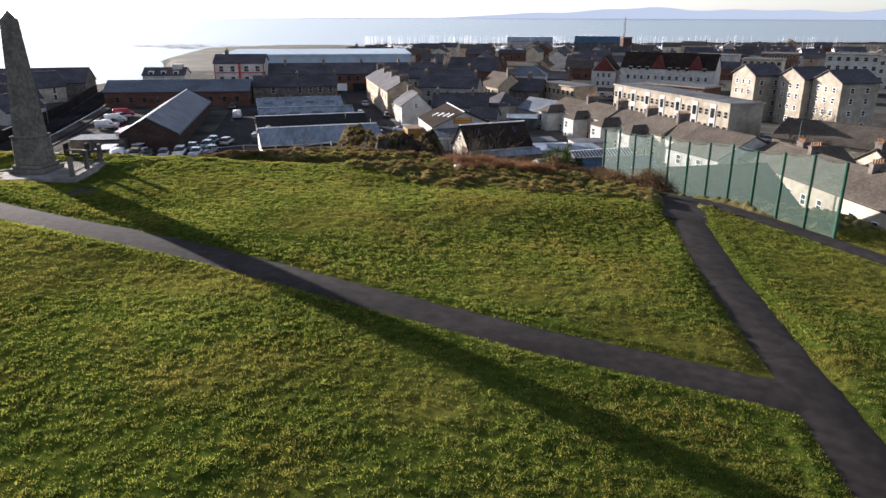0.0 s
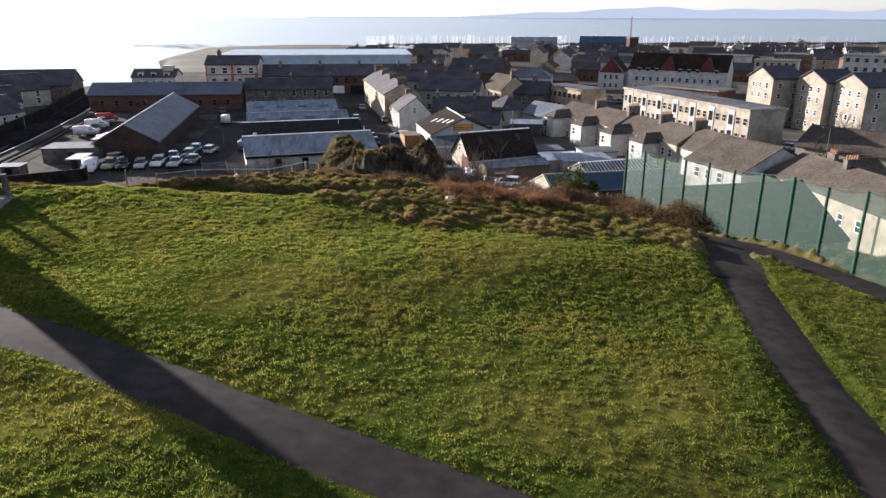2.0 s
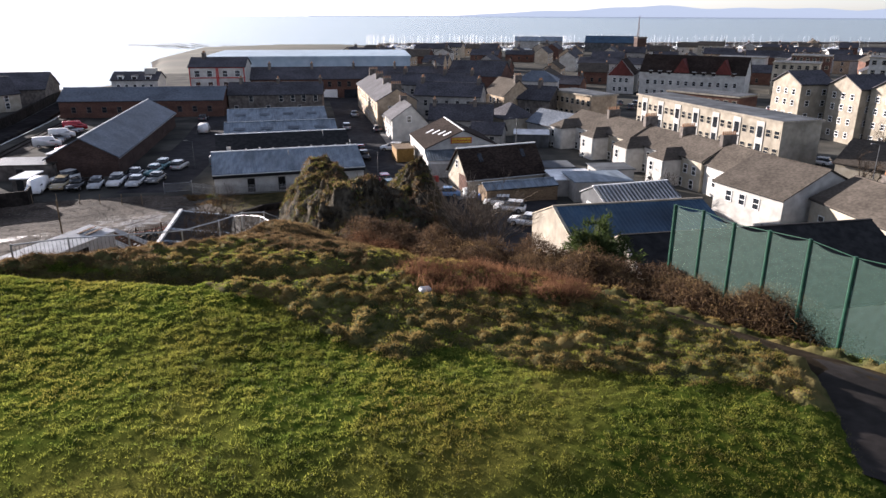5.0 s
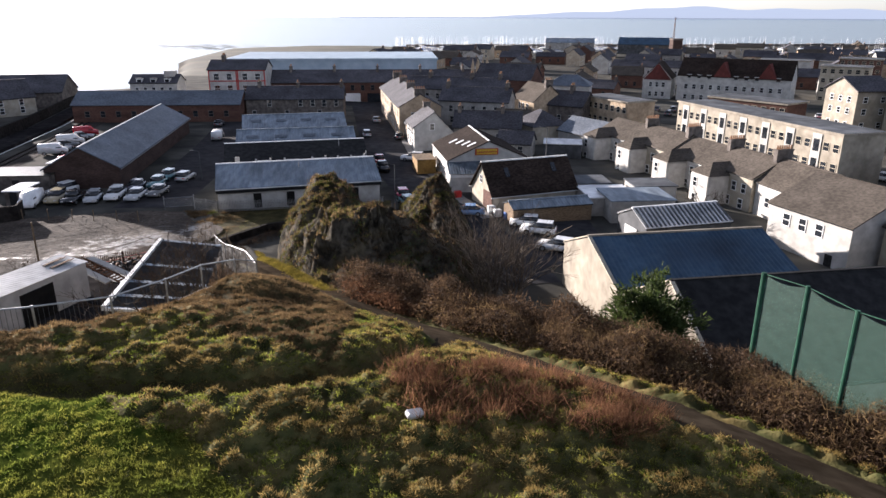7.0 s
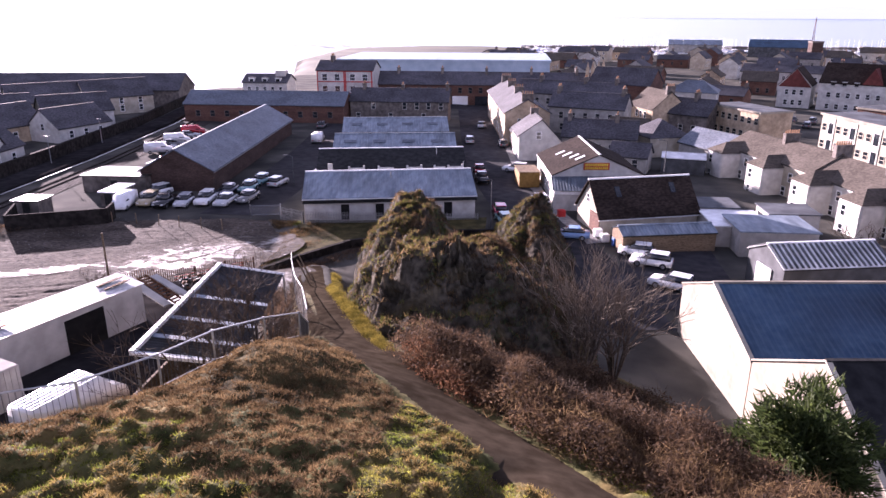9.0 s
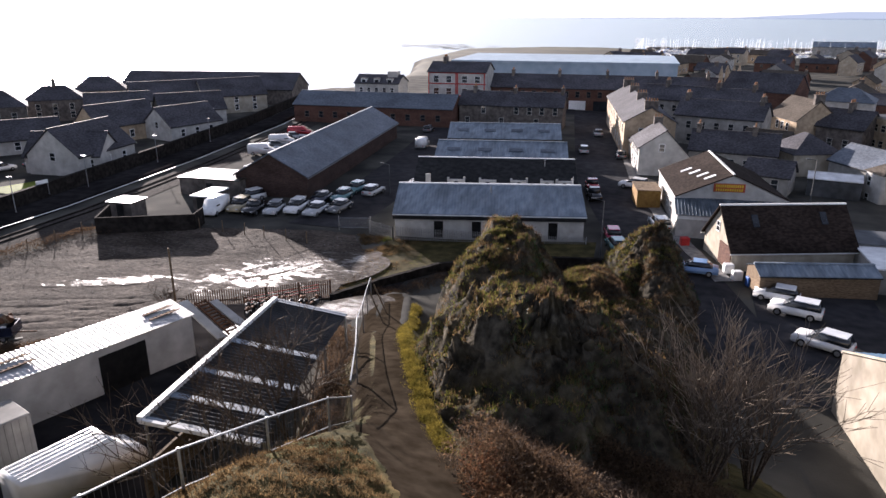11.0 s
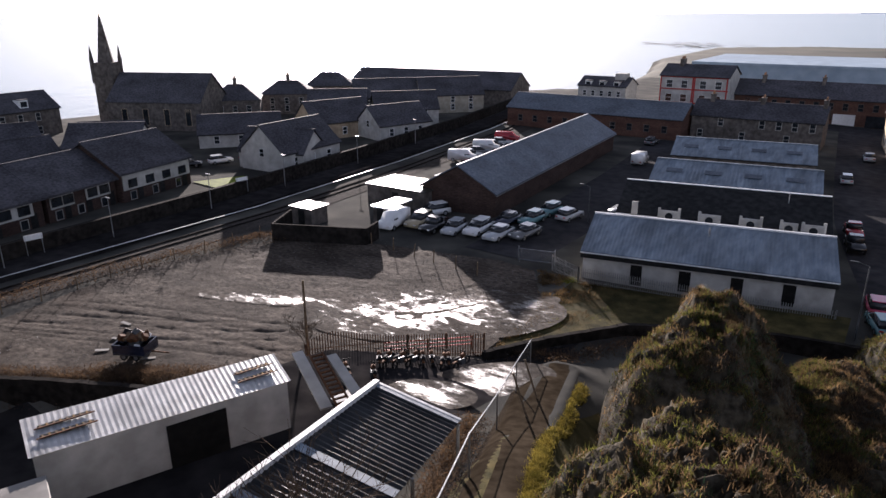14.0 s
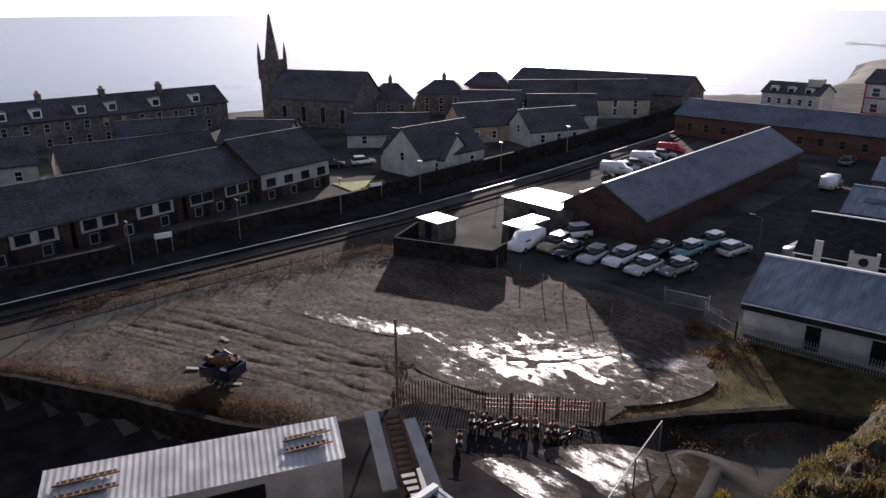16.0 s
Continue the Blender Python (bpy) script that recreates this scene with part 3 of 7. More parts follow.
strip("railway_bed", [(-57.5, 40, 0), (-56.5, 90, 0), (-55.5, 122, 0), (-57.5, 155, 0), (-62, 205, 0), (-72, 260, 0)], 5, M["ballast"], "dark stone ballast under the rails", "railway", 0.10, 2.0)

LOT = [(-50, 74.8), (-44.8, 78.3), (-37, 82.8), (-29.4, 86.4), (-25, 89.6), (-23.5, 94.2), (-13.6, 103.2), (-14.0, 107.2), (-13.6, 111.6), (-15.4, 116.4), (-18.6, 121.6), (-23, 122.4), (-37, 119.5), (-48, 114), (-53, 100)]


def within(x, y, ring):
    """Which of the points lie inside the closed outline."""
    inside = np.zeros(np.shape(x), bool)
    for (ax, ay), (bx, by) in zip(ring, ring[1:] + ring[:1]):
        inside ^= ((ay > y) != (by > y)) & (x < ax + (bx - ax) * (y - ay) / (by - ay + 1e-9))
    return inside


def sheet(name, ring, spacing, height, mat, label, category):
    """Uneven ground inside an outline, its edge cut to the spacing."""
    xs, ys = [p[0] for p in ring], [p[1] for p in ring]
    sx, sy = np.meshgrid(np.arange(min(xs), max(xs) + spacing, spacing), np.arange(min(ys), max(ys) + spacing, spacing))
    sz = height(sx, sy)
    ids = np.arange(sx.size).reshape(sx.shape)
    q = np.stack([ids[:-1, :-1], ids[:-1, 1:], ids[1:, 1:], ids[1:, :-1]], -1).reshape(-1, 4)
    q = q[within((sx[:-1, :-1] + spacing / 2).reshape(-1), (sy[:-1, :-1] + spacing / 2).reshape(-1), ring)]
    used, back_ids = np.unique(q, return_inverse=True)
    verts = np.stack([sx, sy, sz], -1).reshape(-1, 3)[used]
    me = raw(name, verts.tolist(), back_ids.reshape(-1, 4).tolist(), mat, True)
    return single(name, me, mat, label, category, kind="structure")


rng = random.Random(24)
RUTS = []
for i in range(9):
    # wheel tracks that swing from the lot towards its gate, and along its length
    if i < 4:
        o = rng.uniform(-3, 3)
        a, m, b = Vector((-20.2 + 0.35 * o, 123.0)), Vector((-16.5 + 0.7 * o, 114.5 + 0.2 * o)), Vector((-24 + 1.6 * o, 106 + 0.9 * o))
    else:
        y0 = rng.uniform(83, 98)
        a, m, b = Vector((-50, y0)), Vector((-38, y0 + rng.uniform(2, 6))), Vector((rng.uniform(-30, -18), y0 + rng.uniform(6, 13)))
    for gap in (-0.75, 0.75):
        line = []
        for k in range(12):
            f = k / 11
            p = a * (1 - f) ** 2 + m * 2 * f * (1 - f) + b * f * f
            d = ((m - a) * (1 - f) + (b - m) * f).normalized()
            line.append((p.x - d.y * gap, p.y + d.x * gap, 0))
        RUTS.append(line)


def lot_height(x, y):
    z = 0.055 * (lattice(x * 0.35, y * 0.5, 91) - 0.5) + 0.045 * (lattice(x * 1.1, y * 1.4, 92) - 0.5) + 0.035 * (lattice(x * 2.7, y * 2.7, 93) - 0.5)
    for line in RUTS:
        z = z - 0.045 * np.exp(-(to_line(x, y, line)[0] / 0.2) ** 2)
    return gz(-30, 100) + 0.10 + z


sheet("gravel_lot", LOT, 0.2, lot_height, M["gravel"], "rutted gravel lot with wet patches", "ground")


def blob(bm, x, y, z, rx, ry, turn, rng, ragged=0.35):
    n = 18
    ph = [rng.uniform(0, 6.28) for _ in range(3)]
    vs = []
    for i in range(n):
        a = 2 * math.pi * i / n
        k = 1 + ragged * (0.5 * math.sin(2 * a + ph[0]) + 0.35 * math.sin(5 * a + ph[1]) + 0.3 * math.sin(7 * a + ph[2]))
        u, v = rx * k * math.cos(a), ry * k * math.sin(a)
        c, s = math.cos(turn), math.sin(turn)
        vs.append(bm.verts.new((x + c * u - s * v, y + s * u + c * v, z)))
    bm.faces.new(vs)


level = gz(-30, 100) + 0.106


def flooded(x, y, z, rx, ry, turn, label):
    """A shallow hollow, half under water: one round sheet laid on the ground."""
    bm = bmesh.new()
    bm.faces.new([bm.verts.new((math.cos(2 * math.pi * i / 40), math.sin(2 * math.pi * i / 40), 0)) for i in range(40)])
    m = pose(x, y, z, 0, 0, turn)
    for k, size in enumerate((rx, ry)):
        for i in range(3):
            m[i][k] *= size
    single("puddle", bm, M["flooded"], label, "puddle", m, group="puddles on the lot", kind="structure")


flooded(-21.0, 107.7, level, 11.4, 5.7, 36, "broad shallow puddle glaring on the gravel")
flooded(-34.6, 102.2, level + 0.004, 8.0, 1.25, 24, "long thin puddle trailing across the gravel")
flooded(-15.6, 112.6, level + 0.008, 4.5, 1.6, 62, "puddled wheel ruts near the gate")
rng = random.Random(44)
verts, faces = [], []
for i in range(2600):
    x, y = rng.uniform(-50, -12), rng.uniform(80, 121)
    if y < 78.6 + 0.62 * (x + 46) + 2 or y > 121 - 0.5 * max(0, -38 - x) or y > 112 + 0.75 * (x + 50):
        continue
    q = rng.uniform(0.02, 0.075)
    n0 = len(verts)
    verts += [(x + q, y, level), (x - 0.6 * q, y + 0.8 * q, level), (x - 0.6 * q, y - 0.8 * q, level), (x + rng.uniform(-0.3, 0.3) * q, y, level + q)]
    faces += [(n0, n0 + 1, n0 + 3), (n0 + 1, n0 + 2, n0 + 3), (n0 + 2, n0, n0 + 3)]
single("loose_stone", raw("loose_stone", verts, faces, M["pavement"]), None, "pale loose stones scattered over the gravel", "stones", kind="stuff")

for x, y, rx, ry, turn in ((-10.2, 97.6, 5.2, 2.6, 52), (-11.6, 93.4, 3.0, 1.7, 20)):
    flooded(x, y, gz(x, y) + 0.16, rx, ry, turn, "muddy puddle on the yard floor")


# ---------------------------------------------------------------- grass and scrub
def blades(name, x, y, n_each, spread, height, width, mat, label, category, rs, lean=0.5, lift=0.0):
    """Tufts of single pointed blades at the places x, y."""
    k = len(x)
    n = k * n_each
    bx = np.repeat(x, n_each) + rs.normal(0, 1, n) * np.repeat(spread, n_each)
    by = np.repeat(y, n_each) + rs.normal(0, 1, n) * np.repeat(spread, n_each)
    bz = np.repeat(ground(x, y) + lumps(x, y), n_each) - 0.02 + lift
    h = np.repeat(height, n_each) * rs.uniform(0.55, 1.2, n)
    a = rs.uniform(0, 2 * np.pi, n)
    w = np.repeat(width, n_each) * rs.uniform(0.6, 1.3, n)
    slope_x = np.repeat(np.clip((lumps(x + 0.06, y) - lumps(x - 0.06, y)) / 0.12, -1, 1), n_each)
    slope_y = np.repeat(np.clip((lumps(x, y + 0.06) - lumps(x, y - 0.06)) / 0.12, -1, 1), n_each)
    lx, ly = (rs.normal(0, lean, n) - slope_x) * h, (rs.normal(0, lean, n) - slope_y) * h
    v = np.empty((n, 3, 3))
    v[:, 0] = np.stack([bx - w * np.cos(a), by - w * np.sin(a), bz], 1)
    v[:, 1] = np.stack([bx + w * np.cos(a), by + w * np.sin(a), bz], 1)
    v[:, 2] = np.stack([bx + lx, by + ly, bz + h], 1)
    me = bpy.data.meshes.new(name)
    me.vertices.add(3 * n), me.loops.add(3 * n), me.polygons.add(n)
    me.vertices.foreach_set("co", v.reshape(-1))
    me.loops.foreach_set("vertex_index", np.arange(3 * n, dtype=np.int32))
    me.polygons.foreach_set("loop_start", np.arange(0, 3 * n, 3, dtype=np.int32))
    me.materials.append(mat)
    me.update(), me.validate()
    return single(name, me, mat, label, category, kind="stuff")


def clear_of_paths(x, y, gap=1.0):
    keep = np.ones(len(x), bool)
    for line in (PATH_ACROSS, PATH_SIDE, PATH_DOWN, PATH_FENCE):
        keep &= to_line(x, y, line)[0] > gap
    return keep


rs = np.random.RandomState(3)
N = 1330000
tx, ty = rs.uniform(-28, 36, N), rs.uniform(7, 56, N)
lush = lattice(tx * 0.22, ty * 0.22, 11) * 0.6 + lattice(tx * 0.7, ty * 0.7, 12) * 0.4
top = 0.5 * domes(tx, ty, 0.33, 50)[0] + 0.6 * domes(tx, ty, 0.2, 55)[0]
keep = (rough_zone(tx, ty) < 0.6) & clear_of_paths(tx, ty, 0.98) & (rs.uniform(0, 1, N) < (0.4 + 0.6 * lush) * step(0.36, 0.78, top) * (0.62 + 0.38 * step(37, 43, ty))) & ((np.abs(tx + 17.4) > 3.4) | (np.abs(ty - 44.7) > 3.0)) & ((np.abs(tx + 12.8) > 1.0) | (np.abs(ty - 43) > 4.6))
tx, ty, lush = tx[keep], ty[keep], lush[keep]
blades("grass", tx, ty, 4, 0.02 + 0.02 * lush, 0.055 + 0.065 * lush, 0.011 + 0.007 * lush, M["blade"], "short winter grass in uneven tufts", "grass", rs, 0.6)

N = 330000
tx, ty = rs.uniform(-30, 32, N), rs.uniform(34, 68, N)
top, tag = domes(tx, ty, 0.52, 53)
keep = (rough_zone(tx, ty) > 0.4) & (ty - crest(tx) < 13) & clear_of_paths(tx, ty, 1.85) & (top > 0.24) & (rs.uniform(0, 1, N) < 1.3 * top)
tx, ty, tag = tx[keep], ty[keep], tag[keep]
dry = tag + 0.5 * (lattice(tx * 0.35, ty * 0.35, 61) - 0.5) + rs.normal(0, 0.16, len(tx)) + 0.25 * top[keep] > 0.92
brown = (ty - crest(tx) > -2.5) & (ty - crest(tx) + 3.0 * (lattice(tx * 0.6, ty * 0.6, 63) - 0.5) > -1.2) & (lattice(tx * 0.4, ty * 0.4, 62) + 0.25 * tag > 0.38) & (tx < 8) | (np.hypot(tx - 3.8, ty - 61.2) < 4.2)
for name, pick, mat, tall, label in (("tussock", dry & ~brown, M["straw"], 0.085, "yellowed grass tussocks along the brow"),
                                     ("green_tussock", ~dry & ~brown, M["blade"], 0.075, "green grass tussocks along the brow"),
                                     ("brown_tussock", brown, M["dead_grass"], 0.10, "brown withered grass on the mound under the brow")):
    n = int(pick.sum())
    blades(name, tx[pick], ty[pick], 7, np.full(n, 0.06), rs.uniform(0.6, 1.3, n) * tall, np.full(n, 0.016), mat, label, "grass", rs, 0.6)

N = 11000
tx, ty = rs.uniform(7, 21, N), rs.uniform(47, 60, N)
d, _ = to_line(tx, ty, [(11.2, 49.8, 0), (13.4, 50.7, 0), (16.2, 49.5, 0)])
keep = (d < 1.0 + 1.5 * lattice(tx * 0.5, ty * 0.5, 31)) & clear_of_paths(tx, ty, 1.0) & (lattice(tx * 1.3, ty * 1.3, 32) > 0.25)
tall = rs.uniform(0.28, 0.68, keep.sum()) * (0.55 + 0.6 * lattice(tx[keep] * 0.9, ty[keep] * 0.9, 34))
blades("bracken", tx[keep], ty[keep], 8, np.full(keep.sum(), 0.14), tall, np.full(keep.sum(), 0.012), M["bracken"], "stand of dead russet stems on the slope", "bracken", rs, 0.28)
N = 4200
f, o = rs.uniform(0, 1, N), rs.uniform(0.05, 0.6, N)
tx, ty = np.interp(f, [0, 0.1, 0.3, 0.5, 0.64, 0.74, 1], [5.6, 4.0, 1.5, -1.0, -2.4, -2.9, -5.2]) + o, np.interp(f, [0, 0.1, 0.3, 0.5, 0.64, 0.74, 1], [70.9, 73.6, 79.6, 85.8, 89.8, 92.9, 101.5]) + 0.3 * o
keep = lattice(tx * 1.4, ty * 1.4, 71) > 0.25
blades("verge_moss", tx[keep], ty[keep], 12, np.full(keep.sum(), 0.14), rs.uniform(0.08, 0.22, keep.sum()), np.full(keep.sum(), 0.026), M["bright_moss"], "bright mossy verge between path and rock", "grass", rs, 0.6)


def scrub(name, line, width, height, n, mat, label, rs, size=0.09, stems=0.35):
    """Tangled bushes along a line: small bent leaves and thin twigs, uneven in height."""
    seg = rs.randint(0, len(line) - 1, n)
    f = rs.uniform(0, 1, n)
    L = np.array(line)
    px = L[seg, 0] + f * (L[seg + 1, 0] - L[seg, 0])
    py = L[seg, 1] + f * (L[seg + 1, 1] - L[seg, 1])
    off = rs.uniform(-1, 1, n)
    ang = rs.uniform(0, 2 * np.pi, n)
    px, py = px + np.cos(ang) * off * width, py + np.sin(ang) * off * width
    lump = 0.45 + 0.85 * lattice(px * 0.55, py * 0.55, 41)
    top = height * lump * np.sqrt(np.clip(1.02 - off * off, 0.05, 1))
    z = ground(px, py) + top * rs.uniform(0.05, 1, n) ** 0.6
    dirs = rs.normal(0, 1, (n, 3))
    dirs[:, 2] += 0.5
    dirs /= np.linalg.norm(dirs, axis=1)[:, None]
    side = np.cross(dirs, rs.normal(0, 1, (n, 3)))
    side /= np.linalg.norm(side, axis=1)[:, None]
    twig = rs.uniform(0, 1, n) < stems
    ln = np.where(twig, rs.uniform(2.5, 6, n), rs.uniform(0.7, 1.5, n)) * size
    wd = np.where(twig, 0.12, 0.55) * size
    c = np.stack([px, py, z], 1)
    v = np.stack([c - side * wd[:, None], c + side * wd[:, None], c + dirs * ln[:, None] + side * (wd * 0.2)[:, None]], 1)
    me = bpy.data.meshes.new(name)
    me.vertices.add(3 * n), me.loops.add(3 * n), me.polygons.add(n)
    me.vertices.foreach_set("co", v.reshape(-1))
    me.loops.foreach_set("vertex_index", np.arange(3 * n, dtype=np.int32))
    me.polygons.foreach_set("loop_start", np.arange(0, 3 * n, 3, dtype=np.int32))
    me.materials.append(mat)
    me.update(), me.validate()
    return single(name, me, mat, label, "bush", kind="stuff")


scrub("bramble_hedge", [(7.8, 70.8), (12.6, 65.3), (18.6, 60.4), (23.2, 55.6), (26.0, 51), (27.3, 47)], 2.3, 2.6, 95000, M["bramble"], "brown tangled bramble thicket beside the path", rs, 0.095, 0.55)
scrub("path_hedge", [(13.2, 63.4), (18.0, 58.2), (21.5, 54.2), (24.2, 50.8), (26.4, 47.4)], 1.8, 2.0, 60000, M["bramble"], "brown bramble bank along the path", rs, 0.09, 0.55)
scrub("hedge_stems", [(12.4, 64.4), (18.2, 58.6), (22.0, 54.2), (25.0, 50.0), (26.6, 47.0)], 2.1, 2.4, 16000, M["dead_grass"], "pale dead stems standing out of the brambles", rs, 0.1, 0.9)
scrub("dead_scrub", [(8, 74), (11.5, 71), (15, 68), (19, 65.5), (23, 62)], 3.0, 1.7, 30000, M["twig"], "bare brown scrub on the slope under the path", rs, 0.1, 0.6)
scrub("slope_scrub", [(8, 78), (12, 76), (16, 74), (19, 71)], 4.0, 1.7, 22000, M["bramble"], "dark scrub in the shaded hollow", rs, 0.11, 0.5)
scrub("fern_scrub", [(10.8, 65.2), (8.6, 68), (7.6, 71)], 1.3, 1.3, 8000, M["bracken"], "russet dead growth beside the path", rs, 0.1, 0.6)
scrub("fence_scrub", [(-0.4, 71.5), (-1.4, 75), (-3.2, 80), (-5.4, 86), (-7.4, 91.5)], 1.3, 1.2, 15000, M["bramble"], "dark undergrowth outside the wire fence", rs, 0.1, 0.6)
scrub("crest_scrub", [(-24, 54), (-14, 54.5), (-5, 55)], 2.0, 0.8, 9000, M["bramble"], "low dead scrub under the brow", rs, 0.1, 0.4)
scrub("lot_scrub", [(-36, 85), (-31, 87.5), (-27, 90)], 1.8, 0.8, 7000, M["bramble"], "dark rusty weeds along the lot edge", rs, 0.09, 0.6)
scrub("bank_scrub", [(-56, 84), (-53.5, 100), (-50, 113), (-44, 119)], 2.0, 1.1, 9000, M["bramble"], "weeds and dead grass along the railway bank", rs, 0.1, 0.5)
scrub("wall_scrub", [(-12, 104.8), (-8, 107), (-5, 112), (0, 116)], 1.6, 0.5, 5000, M["bramble"], "dark rough growth behind the wall", rs, 0.09, 0.5)
scrub("lot_verge", [(-49, 76.2), (-44.6, 79.2), (-37, 83.6), (-29.6, 87.2)], 1.7, 0.55, 15000, M["bramble"], "dark rough growth on the edge of the lot above the wall", rs, 0.09, 0.5)
CORNER = [(-13.4, 103.6), (-10.6, 108.2), (-6.0, 114.2), (-0.8, 117.0), (5.0, 119.2), (9.0, 120.0), (9.0, 126.4), (-13.8, 122.0), (-18.2, 122.0), (-15.2, 116.2), (-13.4, 111.6), (-13.8, 107.2)]
bm = bmesh.new()
bm.faces.new([bm.verts.new((x, y, gz(-12, 112) + 0.09)) for x, y in CORNER])
single("verge", bm, M["rough_earth"], "rough grassy corner between the wall and the shed", "verge", kind="structure")


N = 15000
tx, ty = rs.uniform(-19, 9, N), rs.uniform(103, 122, N)
keep = within(tx, ty, CORNER) & (lattice(tx * 0.8, ty * 0.8, 81) > 0.3)
tx, ty = tx[keep], ty[keep]
green = lattice(tx * 0.35, ty * 0.35, 82) > 0.80
for name, pick, mat, label in (("rough_grass", green, M["blade"], "rough grass corner beside the shed"), ("withered_grass", ~green, M["dead_grass"], "brown withered grass beside the wall")):
    n = int(pick.sum())
    blades(name, tx[pick], ty[pick], 6, np.full(n, 0.2), rs.uniform(0.12, 0.35, n), np.full(n, 0.04), mat, label, "grass", rs, 0.6)


def bare_tree(name, label, x, y, height, reach, seed, thick=0.09, stems=5, levels=4, fine=0.011, twigs_mat="twig"):
    """Forked limbs that thin out into many fine twigs."""
    r = random.Random(seed)
    root = thing(name, label, "tree", x, y, gz(x, y) - 0.1)
    limbs, twigs = bmesh.new(), bmesh.new()

    def grow(p, d, length, radius, depth):
        q = p + d * length
        tube(limbs if depth > 1 else twigs, p, q, radius, radius * 0.68, 5 if depth > 1 else 3)
        if depth == 0:
            return
        for _ in range(r.choice((2, 3, 3))):
            turn = Vector((r.gauss(0, 1), r.gauss(0, 1), r.gauss(0.35, 0.6))).normalized()
            grow(p + d * length * r.uniform(0.55, 1), (d + turn * reach).normalized(), length * r.uniform(0.6, 0.85), max(radius * 0.6, fine), depth - 1)

    for i in range(stems):
        a = 2 * math.pi * i / stems + r.uniform(-0.4, 0.4)
        lean = r.uniform(0.1, 0.5)
        grow(Vector((0.1 * math.cos(a), 0.1 * math.sin(a), 0)), Vector((lean * math.cos(a), lean * math.sin(a), 1)).normalized(), height * r.uniform(0.28, 0.4), thick, levels)
    part("trunk", limbs, M["bark"], root)
    part("crown", twigs, M[twigs_mat], root, "fine leafless twigs")
    return root


bare_tree("bare_tree", "leafless tree behind the carport", -4.2, 72.0, 10.5, 0.8, 1, 0.10, 4, 5, 0.010, "twig")
bare_tree("bare_tree", "slim leafless tree below the brow", -3.6, 69.6, 7.0, 0.75, 21, 0.07, 2, 5, 0.010, "twig")
bare_tree("bare_tree", "leafless tree over the fence by the carport", -2.9, 75.0, 9.5, 0.85, 2, 0.10, 4, 5, 0.010, "twig")
bare_tree("bare_tree", "leafless tree leaning over the carport", -5.2, 77.2, 8.0, 0.85, 12, 0.09, 3, 5, 0.010, "twig")
bare_tree("bare_bush", "leafless bushy shrub at the foot of the slope", 16.6, 79.6, 9.4, 0.55, 3, 0.07, 12, 4, 0.014, "pale_twig")
bare_tree("bare_bush", "leafless bushy shrub beside the street", 19.0, 82.0, 9.4, 0.55, 4, 0.07, 12, 4, 0.014, "pale_twig")
bare_tree("bare_bush", "spindly leafless bush on the lot edge", -26.5, 97.5, 2.6, 0.7, 5, 0.03, 6, 4)
bare_tree("bare_tree", "leafless garden tree behind the small shed", 50.5, 117.0, 6.0, 0.7, 6, 0.1, 4, 4)
bare_tree("bare_tree", "leafless tree beside the flats", 104.0, 140.0, 8.0, 0.7, 7, 0.14, 3, 5)
bare_tree("bare_tree", "leafless tree near the fence end", 84.0, 118.0, 8.0, 0.7, 8, 0.14, 3, 5)


def conifer_bush(x, y, height, radius, seed):
    r = np.random.RandomState(seed)
    root = thing("conifer_bush", "dense dark green conifer bush on the slope", "bush", x, y, gz(x, y) - 0.1)
    part("trunk", tubed((0, 0, 0), (0, 0, height * 0.7), 0.16, 0.05), M["bark"], root)
    verts, faces = [], []
    for i in range(420):
        a, e = r.uniform(0, 2 * math.pi), r.uniform(-0.1, 1.45)
        k = r.uniform(0.6, 1.05) * (0.82 + 0.28 * math.sin(3 * a + 1.3) * math.cos(2.5 * e) + 0.14 * math.sin(7 * a + 5 * e))
        c = np.array([radius * math.cos(a) * math.cos(e) * k, radius * math.sin(a) * math.cos(e) * k, height * 0.25 + height * 0.72 * math.sin(e) * k])
        out = np.array([math.cos(a) * math.cos(e), math.sin(a) * math.cos(e), 0.25 + 0.5 * math.sin(e)])
        for j in range(26):
            p = c + r.normal(0, 0.16, 3)
            d = out + r.normal(0, 0.5, 3)
            d /= np.linalg.norm(d)
            s = np.cross(d, r.normal(0, 1, 3))
            s /= np.linalg.norm(s)
            b = len(verts)
            verts += [tuple(p - s * 0.05), tuple(p + s * 0.05), tuple(p + d * r.uniform(0.2, 0.6))]
            faces.append((b, b + 1, b + 2))
    part("crown", raw("crown", verts, faces, M["conifer"]), None, root)


conifer_bush(22.6, 62.6, 5.0, 2.7, 5)


